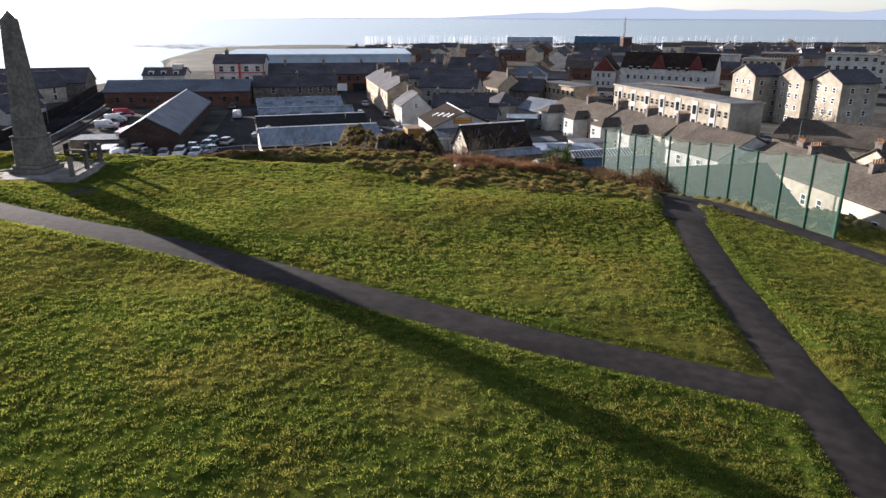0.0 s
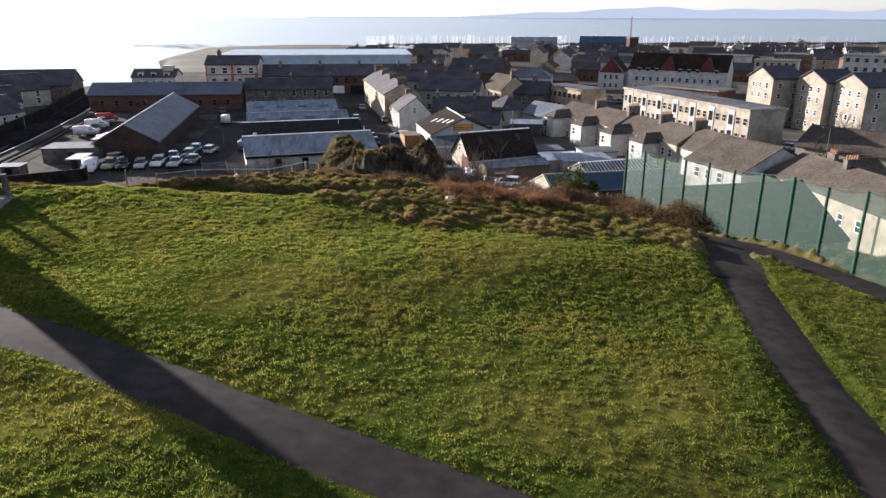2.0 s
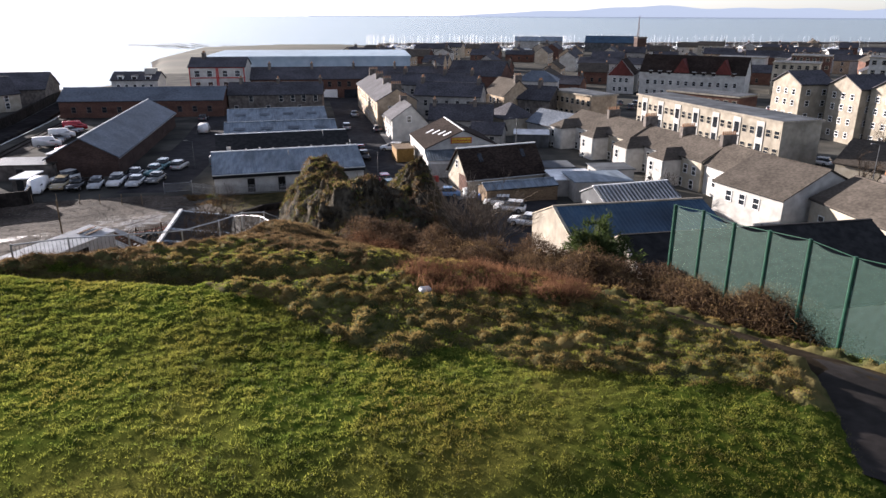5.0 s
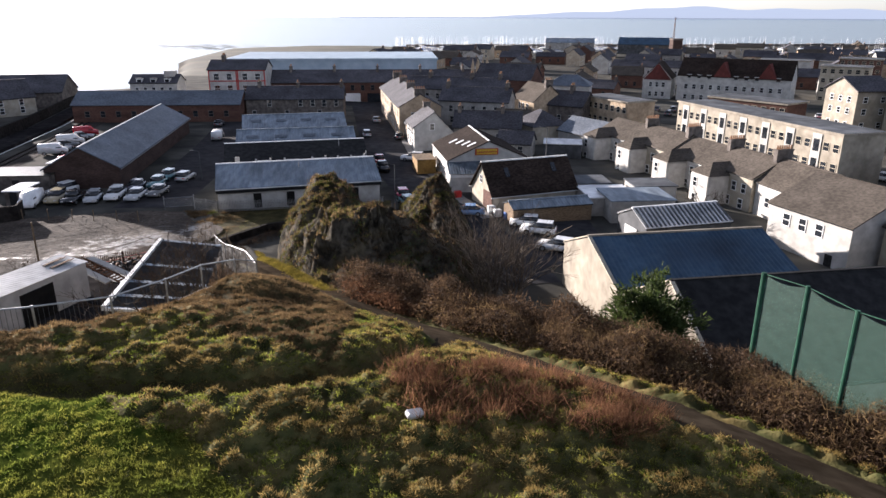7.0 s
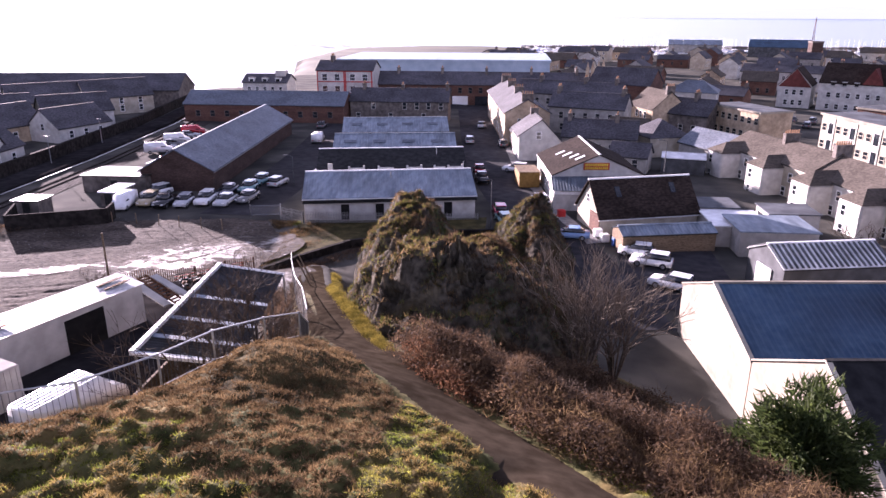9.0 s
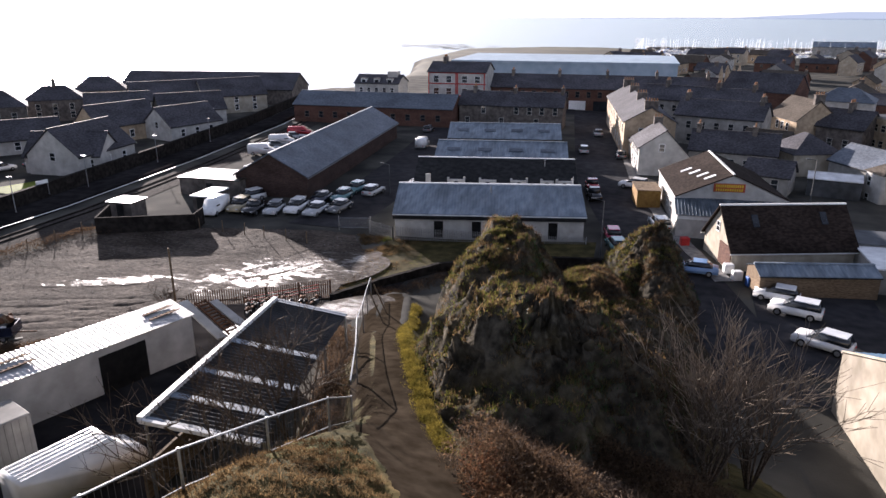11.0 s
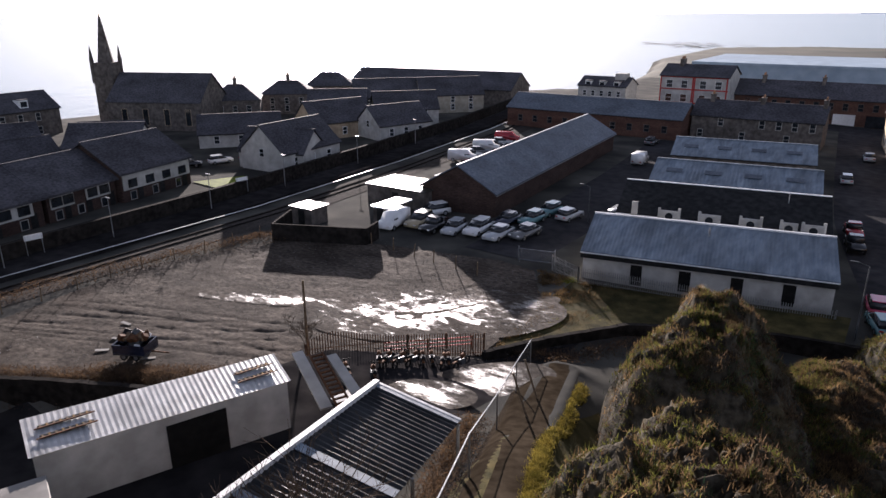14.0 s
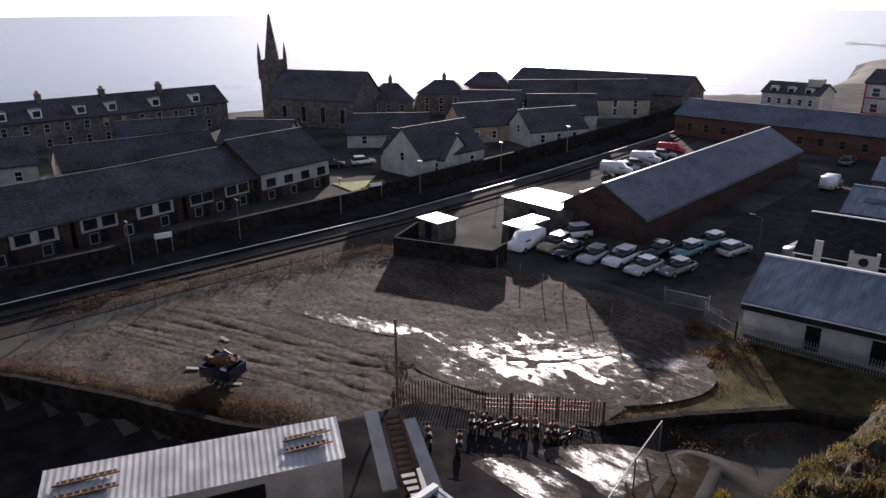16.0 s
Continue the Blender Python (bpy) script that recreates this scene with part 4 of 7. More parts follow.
# ---------------------------------------------------------------- rock
def rock(name, label, x, y, base, rx, ry, height, turn, seed, rough=1.0, sharp=1.5, lean=0.0):
    """A craggy outcrop: a dome broken into ledges, clefts and gullies."""
    n_a, n_r = 190, 96
    a = np.linspace(0, 2 * np.pi, n_a, endpoint=False)
    q = np.linspace(0, 1, n_r)
    A, Q = np.meshgrid(a, q)
    wob = 1 + 0.16 * np.sin(2 * A + seed) + 0.10 * np.sin(3 * A + 2 * seed) + 0.06 * np.sin(7 * A + seed) + 0.05 * (lattice(A * 6, A * 0, seed) - 0.5)
    u, v = rx * Q * wob * np.cos(A), ry * Q * wob * np.sin(A)
    c, s = math.cos(radians(turn)), math.sin(radians(turn))
    X, Y = x + c * u - s * v, y + s * u + c * v
    prof = (1 - Q ** sharp) ** 0.8
    Z = base + height * prof * (1 - lean * np.clip(u / rx + 0.15, 0, 1))
    amp = rough * np.clip(1.2 - Q, 0.15, 1)

    def ridge(f, k):
        return 1 - np.abs(2 * lattice(X * f + 9, Y * f + Z * f * 0.5, seed + k) - 1)

    Z = Z + amp * (2.4 * (ridge(0.33, 0) - 0.6) + 1.2 * (ridge(0.8, 1) - 0.5) + 0.8 * (ridge(1.7, 2) - 0.5) + 0.5 * (lattice(X * 4.2, Y * 4.2, seed + 3) - 0.5))
    ledge = np.floor(Z / 0.75 + lattice(X * 0.4, Y * 0.4, seed + 6)) * 0.75
    Z = Z + 0.45 * (ledge - Z + 0.4) * amp
    push = amp * (0.9 * (ridge(0.9, 4) - 0.5) + 0.45 * (lattice(A * 14 + Z * 1.5, Z * 3.0, seed + 5) - 0.5))
    X, Y = X + push * np.cos(A + radians(turn)), Y + push * np.sin(A + radians(turn))
    Z = Z - 30 * np.clip(Q - 0.93, 0, 1)
    verts = np.stack([X, Y, Z], -1).reshape(-1, 3)
    i, j = np.meshgrid(np.arange(n_r - 1), np.arange(n_a), indexing="ij")
    k = (j + 1) % n_a
    faces = np.stack([i * n_a + j, (i + 1) * n_a + j, (i + 1) * n_a + k, i * n_a + k], -1).reshape(-1, 4)
    me = raw(name, verts.tolist(), faces.tolist(), M["rock"], True)
    single(name, me, M["rock"], label, "rock", kind="structure")
    # grass and dead growth that clings to the ledges
    up = np.empty(len(verts) * 3)
    me.vertices.foreach_get("normal", up)
    up = up.reshape(-1, 3)
    r = np.random.RandomState(seed)
    west = (x - verts[:, 0]) / rx
    for mat, tag, share, label2, fit in ((M["dead_grass"], "dry_grass", 0.6, "withered grass on the ledges of the rock", np.clip(up[:, 2], 0, 1) * (0.85 + 0.15 * west)),
                                         (M["moss"], "rock_moss", 0.6, "yellow-green moss on the rock", np.clip(up[:, 2], 0, 1) * (0.60 + 0.56 * west)),
                                         (M["ivy"], "face_moss", 0.4, "dark green growth on the shaded rock face", np.full(len(verts), 0.52)),
                                         (M["moss"], "flank_moss", 0.5, "moss and short grass on the sunny flank of the rock", np.clip(0.25 + 0.75 * west, 0, 1) * np.clip(0.30 + 0.75 * up[:, 2], 0, 1)),
                                         (M["dead_grass"], "flank_grass", 0.5, "tufts of dead grass down the flank of the rock", np.clip(0.35 + 0.5 * west, 0, 1) * np.clip(0.30 + 0.75 * up[:, 2], 0, 1)),
                                         (M["bramble"], "rock_scrub", 0.5, "dark dead scrub rooted in the clefts", 0.55 - 0.3 * west)):
        pick = r.choice(len(verts), int(len(verts) * share))
        p = verts[pick]
        p = p[(lattice(p[:, 0] * 0.7, p[:, 1] * 0.7, len(tag)) * 0.5 + 0.6 * fit[pick] > (0.54 if tag.startswith("flank") else 0.62 if tag == "dry_grass" else 0.58))]
        p = np.repeat(p, 5, 0) + r.normal(0, 0.12, (5 * len(p), 3)) * (1, 1, 0.5)
        m = len(p)
        d = r.normal(0, 0.38, (m, 3)) + (0, 0, 0.75)
        d *= r.uniform(0.10, 0.32, m)[:, None]
        w = r.normal(0, 0.014, (m, 3))
        tri = np.stack([p - w, p + w, p + d], 1).reshape(-1, 3)
        me = raw(tag, tri.tolist(), np.arange(3 * m).reshape(-1, 3).tolist(), mat)
        single(tag, me, mat, label2, "grass", kind="stuff")


rock("rock_outcrop", "craggy outcrop overgrown with moss and dry grass", 8.35, 82.8, 2.0, 8.7, 12.2, 8.7, 22, 1, 1.15, 3.0, 0.42)
rock("rock_outcrop", "craggy rock shoulder with dry grass on top", 3.9, 100.2, 0.6, 7.0, 9.0, 8.9, 10, 5, 0.8, 3.2, 0.55)
rock("rock_outcrop", "narrow rock stack beside the street", 14.7, 114.4, -0.4, 4.2, 9.4, 6.5, 6, 9, 0.9, 1.2)
rock("rock_outcrop", "low rock saddle with dead grass", 10.5, 98.5, -0.4, 7.2, 13.0, 3.7, -4, 13, 0.6, 2.0)
rock("rock_outcrop", "grassy rock spur running to the stack", 9.6, 107.0, -0.4, 5.5, 8.5, 3.9, 0, 17, 0.5, 2.0)

# far shore across the water
rs = np.random.RandomState(8)
bm = bmesh.new()
prev = None
for i in range(90):
    a = radians(-60 + i * 0.72)
    far = 4300
    h = 40 + 62 * (0.5 + 0.5 * math.sin(i * 0.11 + 0.6)) * (0.3 + 0.7 * min(1, max(0, (60 - i) / 42))) + 9 * math.sin(i * 0.7) * math.sin(i * 0.23)
    h *= min(1, max(0.02, (74 - i) / 22))
    x, y = far * math.sin(-a), far * math.cos(a)
    lo, hi = bm.verts.new((x, y, -8)), bm.verts.new((x, y, max(h, -3)))
    if prev:
        bm.faces.new((prev[0], lo, hi, prev[1]))
    prev = (lo, hi)
single("backdrop", bm, M["far_hills"], "hills across the water with pale haze painted in", "hills", kind="structure")


# ---------------------------------------------------------------- buildings
_cache = {}


def cached(key, make):
    if key not in _cache:
        _cache[key] = make()
    return _cache[key]


def window_meshes(w, h, bars, mat):
    def frame_mesh():
        bm = bmesh.new()
        f = 0.09
        xs = [-w / 2 - f, -w / 2, w / 2, w / 2 + f]
        zs = [-f, 0, h * 0.5 - 0.04, h * 0.5 + 0.04, h, h + f] if bars else [-f, 0, h, h + f]
        g = [[bm.verts.new((x, -0.06, z)) for z in zs] for x in xs]
        for i in range(3):
            for j in range(len(zs) - 1):
                if i != 1 or j % 2 == 0:
                    bm.faces.new((g[i][j], g[i + 1][j], g[i + 1][j + 1], g[i][j + 1]))
        got = bmesh.ops.extrude_face_region(bm, geom=bm.faces[:])["geom"]
        bmesh.ops.translate(bm, verts=[v for v in got if isinstance(v, bmesh.types.BMVert)], vec=(0, 0.08, 0))
        bmesh.ops.recalc_face_normals(bm, faces=bm.faces[:])
        return mesh_of(bm, "window", mat)
    def pane_mesh():
        return mesh_of(boxed(-w / 2, w / 2, -0.02, 0.01, 0, h), "pane", M["glass"])
    return cached(("wf", w, h, bars, mat.name), frame_mesh), cached(("wp", w, h), pane_mesh)


def window(parent, m, w=0.9, h=1.4, bars=True, mat=None):
    """A framed window whose outside faces -y of m."""
    f, p = window_meshes(w, h, bars, mat or M["white_paint"])
    ob = part("window", f, None, parent)
    ob.matrix_basis = m
    part("pane", p, None, ob)
    return ob


def door(parent, m, w=0.95, h=2.05, mat=None, label=""):
    ob = part("door", cached(("door", w, h, (mat or M["black_paint"]).name), lambda: mesh_of(boxed(-w / 2, w / 2, -0.05, 0.02, 0, h), "door", mat or M["black_paint"])), None, parent, label)
    ob.matrix_basis = m
    return ob


def chimney(parent, u, v, z0, z1, su=0.7, sv=1.6, pots=4, mat=None):
    bm = bmesh.new()
    box(bm, u - su / 2, u + su / 2, v - sv / 2, v + sv / 2, z0, z1 - 0.18)
    box(bm, u - su / 2 - 0.08, u + su / 2 + 0.08, v - sv / 2 - 0.08, v + sv / 2 + 0.08, z1 - 0.18, z1)
    c = part("chimney", bm, mat or M["dark_stone"], parent)
    pot = cached("pot", lambda: mesh_of(tubed((0, 0, 0), (0, 0, 0.55), 0.14, 0.11, 7), "chimney_pot", M["clay"]))
    for i in range(pots):
        p = part("chimney_pot", pot, None, c)
        p.matrix_basis = pose(u, v - sv / 2 + sv * (i + 0.5) / pots, z1)


def side_pose(L, W, side, along, z):
    """Where something sits on a wall: sides s (-v), n (+v), w (-u end), e (+u end)."""
    if side == "s":
        return pose(along, -W / 2, z)
    if side == "n":
        return pose(along, W / 2, z, 0, 0, 180)
    if side == "w":
        return pose(-L / 2, along, z, 0, 0, -90)
    return pose(L / 2, along, z, 0, 0, 90)


def house(name, label, p, q, W, base, eave, ridge, wall="render_white", roof="slate", category="house", hip=0.0, over=0.3, shift=0.0,
          windows=(), doors=(), chimneys=(), skylights=(), group="", trim=None, ribs=0.0, roof_s=None, drop_s=0.0):
    """A roofed block whose ridge runs from above p to above q; W across, heights absolute. windows: side, along, height, w, h."""
    (ax, ay), (bx, by) = p, q
    L, turn = math.hypot(bx - ax, by - ay), math.degrees(math.atan2(by - ay, bx - ax))
    root = thing(name, label, category, (ax + bx) / 2, (ay + by) / 2, base, turn, group)
    h, r = eave - base, ridge - base
    bm = bmesh.new()
    if hip:
        box(bm, -L / 2, L / 2, -W / 2, W / 2, -1.2, h)
    else:
        prism(bm, [(-W / 2, -1.2), (W / 2, -1.2), (W / 2, h), (shift, r), (-W / 2, h - drop_s)], "x", -L / 2, L / 2)
    part("wall", bm, M[wall], root)
    t, ov = 0.16, over
    bm = bmesh.new()
    if hip:
        a, b = L / 2 + ov, W / 2 + ov
        dz = 0.02
        lo = [bm.verts.new(v) for v in ((-a, -b, h - 0.1), (a, -b, h - 0.1), (a, b, h - 0.1), (-a, b, h - 0.1))]
        hi = [bm.verts.new(v) for v in ((-a, -b, h + dz), (a, -b, h + dz), (a, b, h + dz), (-a, b, h + dz))]
        k = max(0.05, L / 2 - hip)
        tp = [bm.verts.new((-k, 0, r)), bm.verts.new((k, 0, r))]
        bm.faces.new(lo[::-1])
        for i in range(4):
            bm.faces.new((lo[i], lo[(i + 1) % 4], hi[(i + 1) % 4], hi[i]))
        bm.faces.new((hi[0], hi[1], tp[1], tp[0])), bm.faces.new((hi[2], hi[3], tp[0], tp[1]))
        bm.faces.new((hi[1], hi[2], tp[1])), bm.faces.new((hi[3], hi[0], tp[0]))
        part("roof", bm, M[roof], root)
    else:
        for sgn in (-1, 1):
            bm = bmesh.new()
            run = W / 2 - sgn * shift
            low = h - (drop_s if sgn < 0 else 0)
            sl = (r - low) / run
            y0, z0, y1, z1 = shift, r + 0.05, sgn * (W / 2 + ov), low - ov * sl + 0.05
            if ribs and not (roof_s and sgn < 0):
                n = int((L + 2 * ov) / ribs) * 4
                rows = []
                for i in range(n + 1):
                    x = -L / 2 - ov + (L + 2 * ov) * i / n
                    w = 0.03 * math.cos(i * math.pi / 2)
                    rows.append((bm.verts.new((x, y0, z0 + t * 0.5 + w)), bm.verts.new((x, y1, z1 + t * 0.5 + w))))
                for (a0, a1), (b0, b1) in zip(rows, rows[1:]):
                    bm.faces.new((a0, b0, b1, a1) if sgn > 0 else (a1, b1, b0, a0))
                prism(bm, [(y0, z0), (y1, z1), (y1, z1 + t * 0.2), (y0, z0 + t * 0.2)], "x", -L / 2 - ov, L / 2 + ov)
            else:
                prism(bm, [(y0, z0), (y1, z1), (y1, z1 + t), (y0, z0 + t)], "x", -L / 2 - ov, L / 2 + ov)
            part("roof", bm, M[roof_s if roof_s and sgn < 0 else roof], root)
        part("ridge_cap", boxed(-L / 2 - ov, L / 2 + ov, shift - 0.14, shift + 0.14, r + 0.1, r + 0.26), M[trim or roof], root)
        for sgn in (-1, 1):
            yy = sgn * (W / 2 + ov)
            low = h - (drop_s if sgn < 0 else 0)
            sl = (r - low) / (W / 2 - sgn * shift)
            part("gutter", boxed(-L / 2 - ov, L / 2 + ov, yy - 0.06, yy + 0.06, low - ov * sl - 0.06, low - ov * sl + 0.05), M[trim or "black_paint"], root)
    frame_mat = M["dark_stone"] if wall in ("brick_red", "dark_brick") else M["render_white"] if wall in ("render_grey", "dark_stone") else None
    for side, along, z, w, hh in windows:
        window(root, side_pose(L, W, side, along, z), w, hh, True, frame_mat)
    for side, along, w, hh in doors:
        door(root, side_pose(L, W, side, along, 0), w, hh)
    for u, v, top, sv, pots in chimneys:
        chimney(root, u, v, h - 0.4, top - base, 0.75, sv, pots)
    for sgn, u, f, mat in skylights:
        run = W / 2 - sgn * shift
        y, z = shift + sgn * run * f, r - (r - h) * f
        s = part("rooflight", boxed(-0.35, 0.35, -0.75, 0.75, 0, 0.06), M[mat], root, "pale glazed rooflight")
        s.matrix_basis = pose(u, y, z + 0.24, -math.degrees(math.atan2(r - h, run)) * sgn, 0, 0)
    return root


def spread(side, a, b, n, z, w=0.9, h=1.4):
    return [(side, a + (b - a) * (i + 0.5) / n, z, w, h) for i in range(n)]


def dormers(root, us, v, z, w=1.6, h=1.3, mat="white_paint", roof="slate"):
    for u in us:
        bm = bmesh.new()
        box(bm, u - w / 2, u + w / 2, v - 0.1, v + 2.2, z - 0.3, z + h)
        d = part("dormer", bm, M[mat], root)
        part("dormer_roof", boxed(u - w / 2 - 0.15, u + w / 2 + 0.15, v - 0.25, v + 2.4, z + h, z + h + 0.12), M[roof], d)
        p = part("pane", cached(("dp", w, h), lambda: mesh_of(boxed(-w * 0.36, w * 0.36, -0.04, 0.02, 0, h * 0.7), "pane", M["glass"])), None, d)
        p.matrix_basis = pose(u, v - 0.1, z + 0.15)


# sheds beside the lane -------------------------------------------------------
root = house("long_shed", "low white-walled shed with a ribbed blue-grey roof", (-15.2, 129.05), (6.2, 133.25), 12.7, 0.85, 3.75, 5.7, "render_white", "sheet_grey", "shed", over=0.25, ribs=0.35, trim="sheet_white")
for u in (-10.8, -6.4, -1.9, 2.4):
    # closed panel, the darkness of the inside is in its colour
    door(root, side_pose(21.8, 12.7, "s", u + 5.0, 0.05), 1.05, 2.0, M["painted_void"], "doorway panel painted dark for the shade inside")
part("fascia", boxed(-11.1, 11.1, -6.68, -6.56, 2.3, 2.72), M["felt_black"], root, "black gutter board")
part("vent_pipe", tubed((0.2, -2.0, 4.0), (0.2, -2.0, 5.2), 0.09), M["steel"], root)
part("vent_pipe", tubed((10.4, 2.0, 4.0), (10.4, 2.0, 5.6), 0.05), M["steel"], root)

root = house("workshop", "workshop with a black felt roof and white gable panels", (-18.0, 146.3), (4.1, 150.2), 13.0, 0.8, 3.1, 5.5, "felt_black", "felt_black", "shed", over=0.2, trim="sheet_white")
ring = cached("porthole", lambda: mesh_of(tubed((0, -0.06, 0), (0, 0.05, 0), 0.42, 0.42, 18), "porthole", M["glass"]))
for k, (a, b) in enumerate(((-17.2, -16.5), (-14.2, -11.7), (-9.8, -7.4), (-5.5, -3.1), (-1.4, 0.4), (0.7, 3.1))):
    w = b - a
    bm = bmesh.new()
    prism(bm, [(a, 0), (b, 0), (b, 3.2 + (0.35 if k % 2 else 0)), (b - 0.3, 3.2 + (0.35 if k % 2 else 0)), (b - 0.3, 3.2), (a + 0.3, 3.2), (a + 0.3, 3.45), (a, 3.45)] if w > 1 else [(a, 0), (b, 0), (b, 3.9), (a, 3.9)], "y", -7.0, -6.75)
    p = part("gable_panel", bm, M["render_white"], root, "white rendered panel with a round window")
    p.matrix_basis = pose(7.6, 0, 0)
    if w > 1:
        o = part("porthole", ring, None, p)
        o.matrix_basis = pose((a + b) / 2, -7.0, 2.55)
part("vent_pipe", tubed((7.0, -2.0, 3.4), (7.0, -2.0, 5.4), 0.05), M["steel"], root)

for x0, y0, x1, y1 in ((-19.9, 164.4, 1.4, 167.5), (-22.9, 184.3, -1.8, 187.7)):
    root = house("corrugated_shed", "low shed with a pale corrugated roof and dark patches", (x0, y0), (x1, y1), 12.5, 0.7, 3.0, 4.9, "dark_stone", "sheet_grey", "shed", over=0.2, group="row of low sheds", ribs=0.5)
    for i in range(4):
        u = -8 + 5.2 * i
        s = part("rooflight", boxed(-1.1, 1.1, -0.5, 0.5, 0, 0.05), M["slate_blue"], root, "dull stained roof panel")
        s.matrix_basis = pose(u, -3.2, 3.45, math.degrees(math.atan2(1.9, 6.25)), 0, 0)

house("stone_terrace", "dark stone two-storey terrace with pale window frames", (-27.0, 212.0), (-3.2, 212.0), 8.2, 0.9, 5.7, 8.3, "dark_stone", "slate", "terrace",
      windows=[("s", u, 3.0, 0.9, 1.5) for u in (-6.2, 1.4, 4.4, 7.2, 10.2)] + [("s", u, 0.6, 0.9, 1.4) for u in (-10, -2, 6)],
      chimneys=[(-9.0, 0, 9.6, 1.6, 4), (0.5, 0, 9.4, 1.4, 3), (11.4, 0, 9.6, 1.6, 4)])

house("brick_warehouse", "long brick warehouse with a blue slate roof", (-66.5, 208.0), (-27.5, 208.0), 10.5, 0.9, 5.1, 7.7, "brick_red", "slate_blue", "warehouse",
      windows=spread("s", -18, 18, 10, 1.4, 1.0, 1.3))

root = house("brick_shed", "long red-brick shed with a frosted slate roof", (-36.7, 135.6), (-40.6, 186.5), 10.6, 1.0, 4.1, 7.1, "dark_brick", "slate_blue", "shed", over=0.35, trim="steel")
part("signboard", boxed(-25.5, -21.5, 5.34, 5.42, 2.2, 2.9), M["white_paint"], root, "plain white name board")
for i in range(14):
    b = part("lettering", cached("bar1", lambda: mesh_of(boxed(-0.08, 0.08, 0, 0.02, 0, 0.26), "lettering", M["black_paint"])), None, root)
    b.matrix_basis = pose(-25.1 + i * 0.25, 5.42, 2.42)
part("loading_door", boxed(-25.52, -25.3, -1.5, 1.5, 0, 3.0), M["painted_void"], root, "dark sliding door")
part("side_door", boxed(-20.6, -19.0, 5.3, 5.38, 0, 2.4), M["white_paint"], root, "pale side door")
for u in range(-16, 24, 5):
    window(root, side_pose(50.9, 10.6, "n", u, 1.1), 1.2, 1.2, True, M["dark_stone"])

# small flat sheds in front of the brick shed
for x0, y0, x1, y1, z0, z1, lab in ((-50.2, 133.6, -40.6, 139.6, 0.9, 3.6, "flat shed with a glaring wet roof"), (-43.3, 126.4, -41.1, 131.2, 0.9, 3.1, "low flat shed with a bright wet roof"),
                                    (-44.8, 142.5, -42.6, 150.5, 0.9, 3.6, "narrow lean-to with a bright wet roof"), (-51.6, 120.6, -48.2, 123.4, 0.9, 3.2, "small hut with a white roof")):
    root = thing("flat_shed", lab, "shed", 0, 0, 0)
    part("wall", boxed(x0, x1, y0, y1, z0 - 0.5, z1 - 0.16), M["dark_stone"], root)
    part("roof", boxed(x0 - 0.2, x1 + 0.2, y0 - 0.25, y1 + 0.2, z1 - 0.16, z1), M["puddle"] if x0 < -50 else M["sheet_white"], root, "wet sheet roof")
    part("door", boxed((x0 + x1) / 2 - 0.5, (x0 + x1) / 2 + 0.5, y0 - 0.04, y0 + 0.02, z0, z0 + 2), M["black_paint"], root)

# dark wall with lean-to at the lot's far corner
root = thing("yard_wall", "dark boarded wall at the corner of the lot", "wall")
for (ax, ay), (bx, by) in (((-48.1, 114.2), (-37.9, 118.6)), ((-48.1, 114.2), (-50.6, 119.6)), ((-37.9, 118.6), (-38.6, 121.5))):
    L, a = math.hypot(bx - ax, by - ay), math.degrees(math.atan2(by - ay, bx - ax))
    w = part("boarding", boxed(0, L, -0.12, 0.12, -0.4, 2.1), M["shaded_stone"], root)
    w.matrix_basis = pose(ax, ay, 0.95, 0, 0, a)

# sheds on the yard shelf ------------------------------------------------------
def corrugated(bm, a, b, c, d, pitch, amp=0.03):
    """Sheet between the edges a-b (top) and d-c (foot), ribs running down."""
    a, b, c, d = (Vector(v) for v in (a, b, c, d))
    n = int((b - a).length / pitch) * 4
    up = (b - a).cross(d - a).normalized()
    up = up if up.z > 0 else -up
    rows = []
    for i in range(n + 1):
        f = i / n
        o = up * amp * math.cos(i * math.pi / 2)
        rows.append((bm.verts.new(a.lerp(b, f) + o), bm.verts.new(d.lerp(c, f) + o)))
    for (p0, p1), (q0, q1) in zip(rows, rows[1:]):
        bm.faces.new((p0, p1, q1, q0))
    bmesh.ops.solidify(bm, geom=bm.faces[:], thickness=0.015)
    return bm


root = thing("white_shed", "white-walled store with a worn white corrugated roof", "shed")
R0, R1, F1, F0 = (-22.45, 74.75, 7.55), (-17.6, 86.4, 7.4), (-14.8, 85.0, 7.2), (-19.2, 73.5, 7.4)
part("roof", corrugated(bmesh.new(), R0, R1, F1, F0, 0.28, 0.009), M["sheet_white"], root)
bm = bmesh.new()
ring4 = [(-22.2, 74.95), (-17.7, 86.1), (-15.0, 84.9), (-19.25, 73.7)]
tops = [7.46, 7.31, 7.13, 7.31]
lo = [bm.verts.new((x, y, 3.6)) for x, y in ring4]
hi = [bm.verts.new((x, y, z)) for (x, y), z in zip(ring4, tops)]
for i in range(4):
    bm.faces.new((lo[i], lo[(i + 1) % 4], hi[(i + 1) % 4], hi[i]))
bm.faces.new(hi)
bmesh.ops.recalc_face_normals(bm, faces=bm.faces[:])
part("wall", bm, M["render_white"], root)
along = Vector((4.2, 11.0, 0)).normalized()
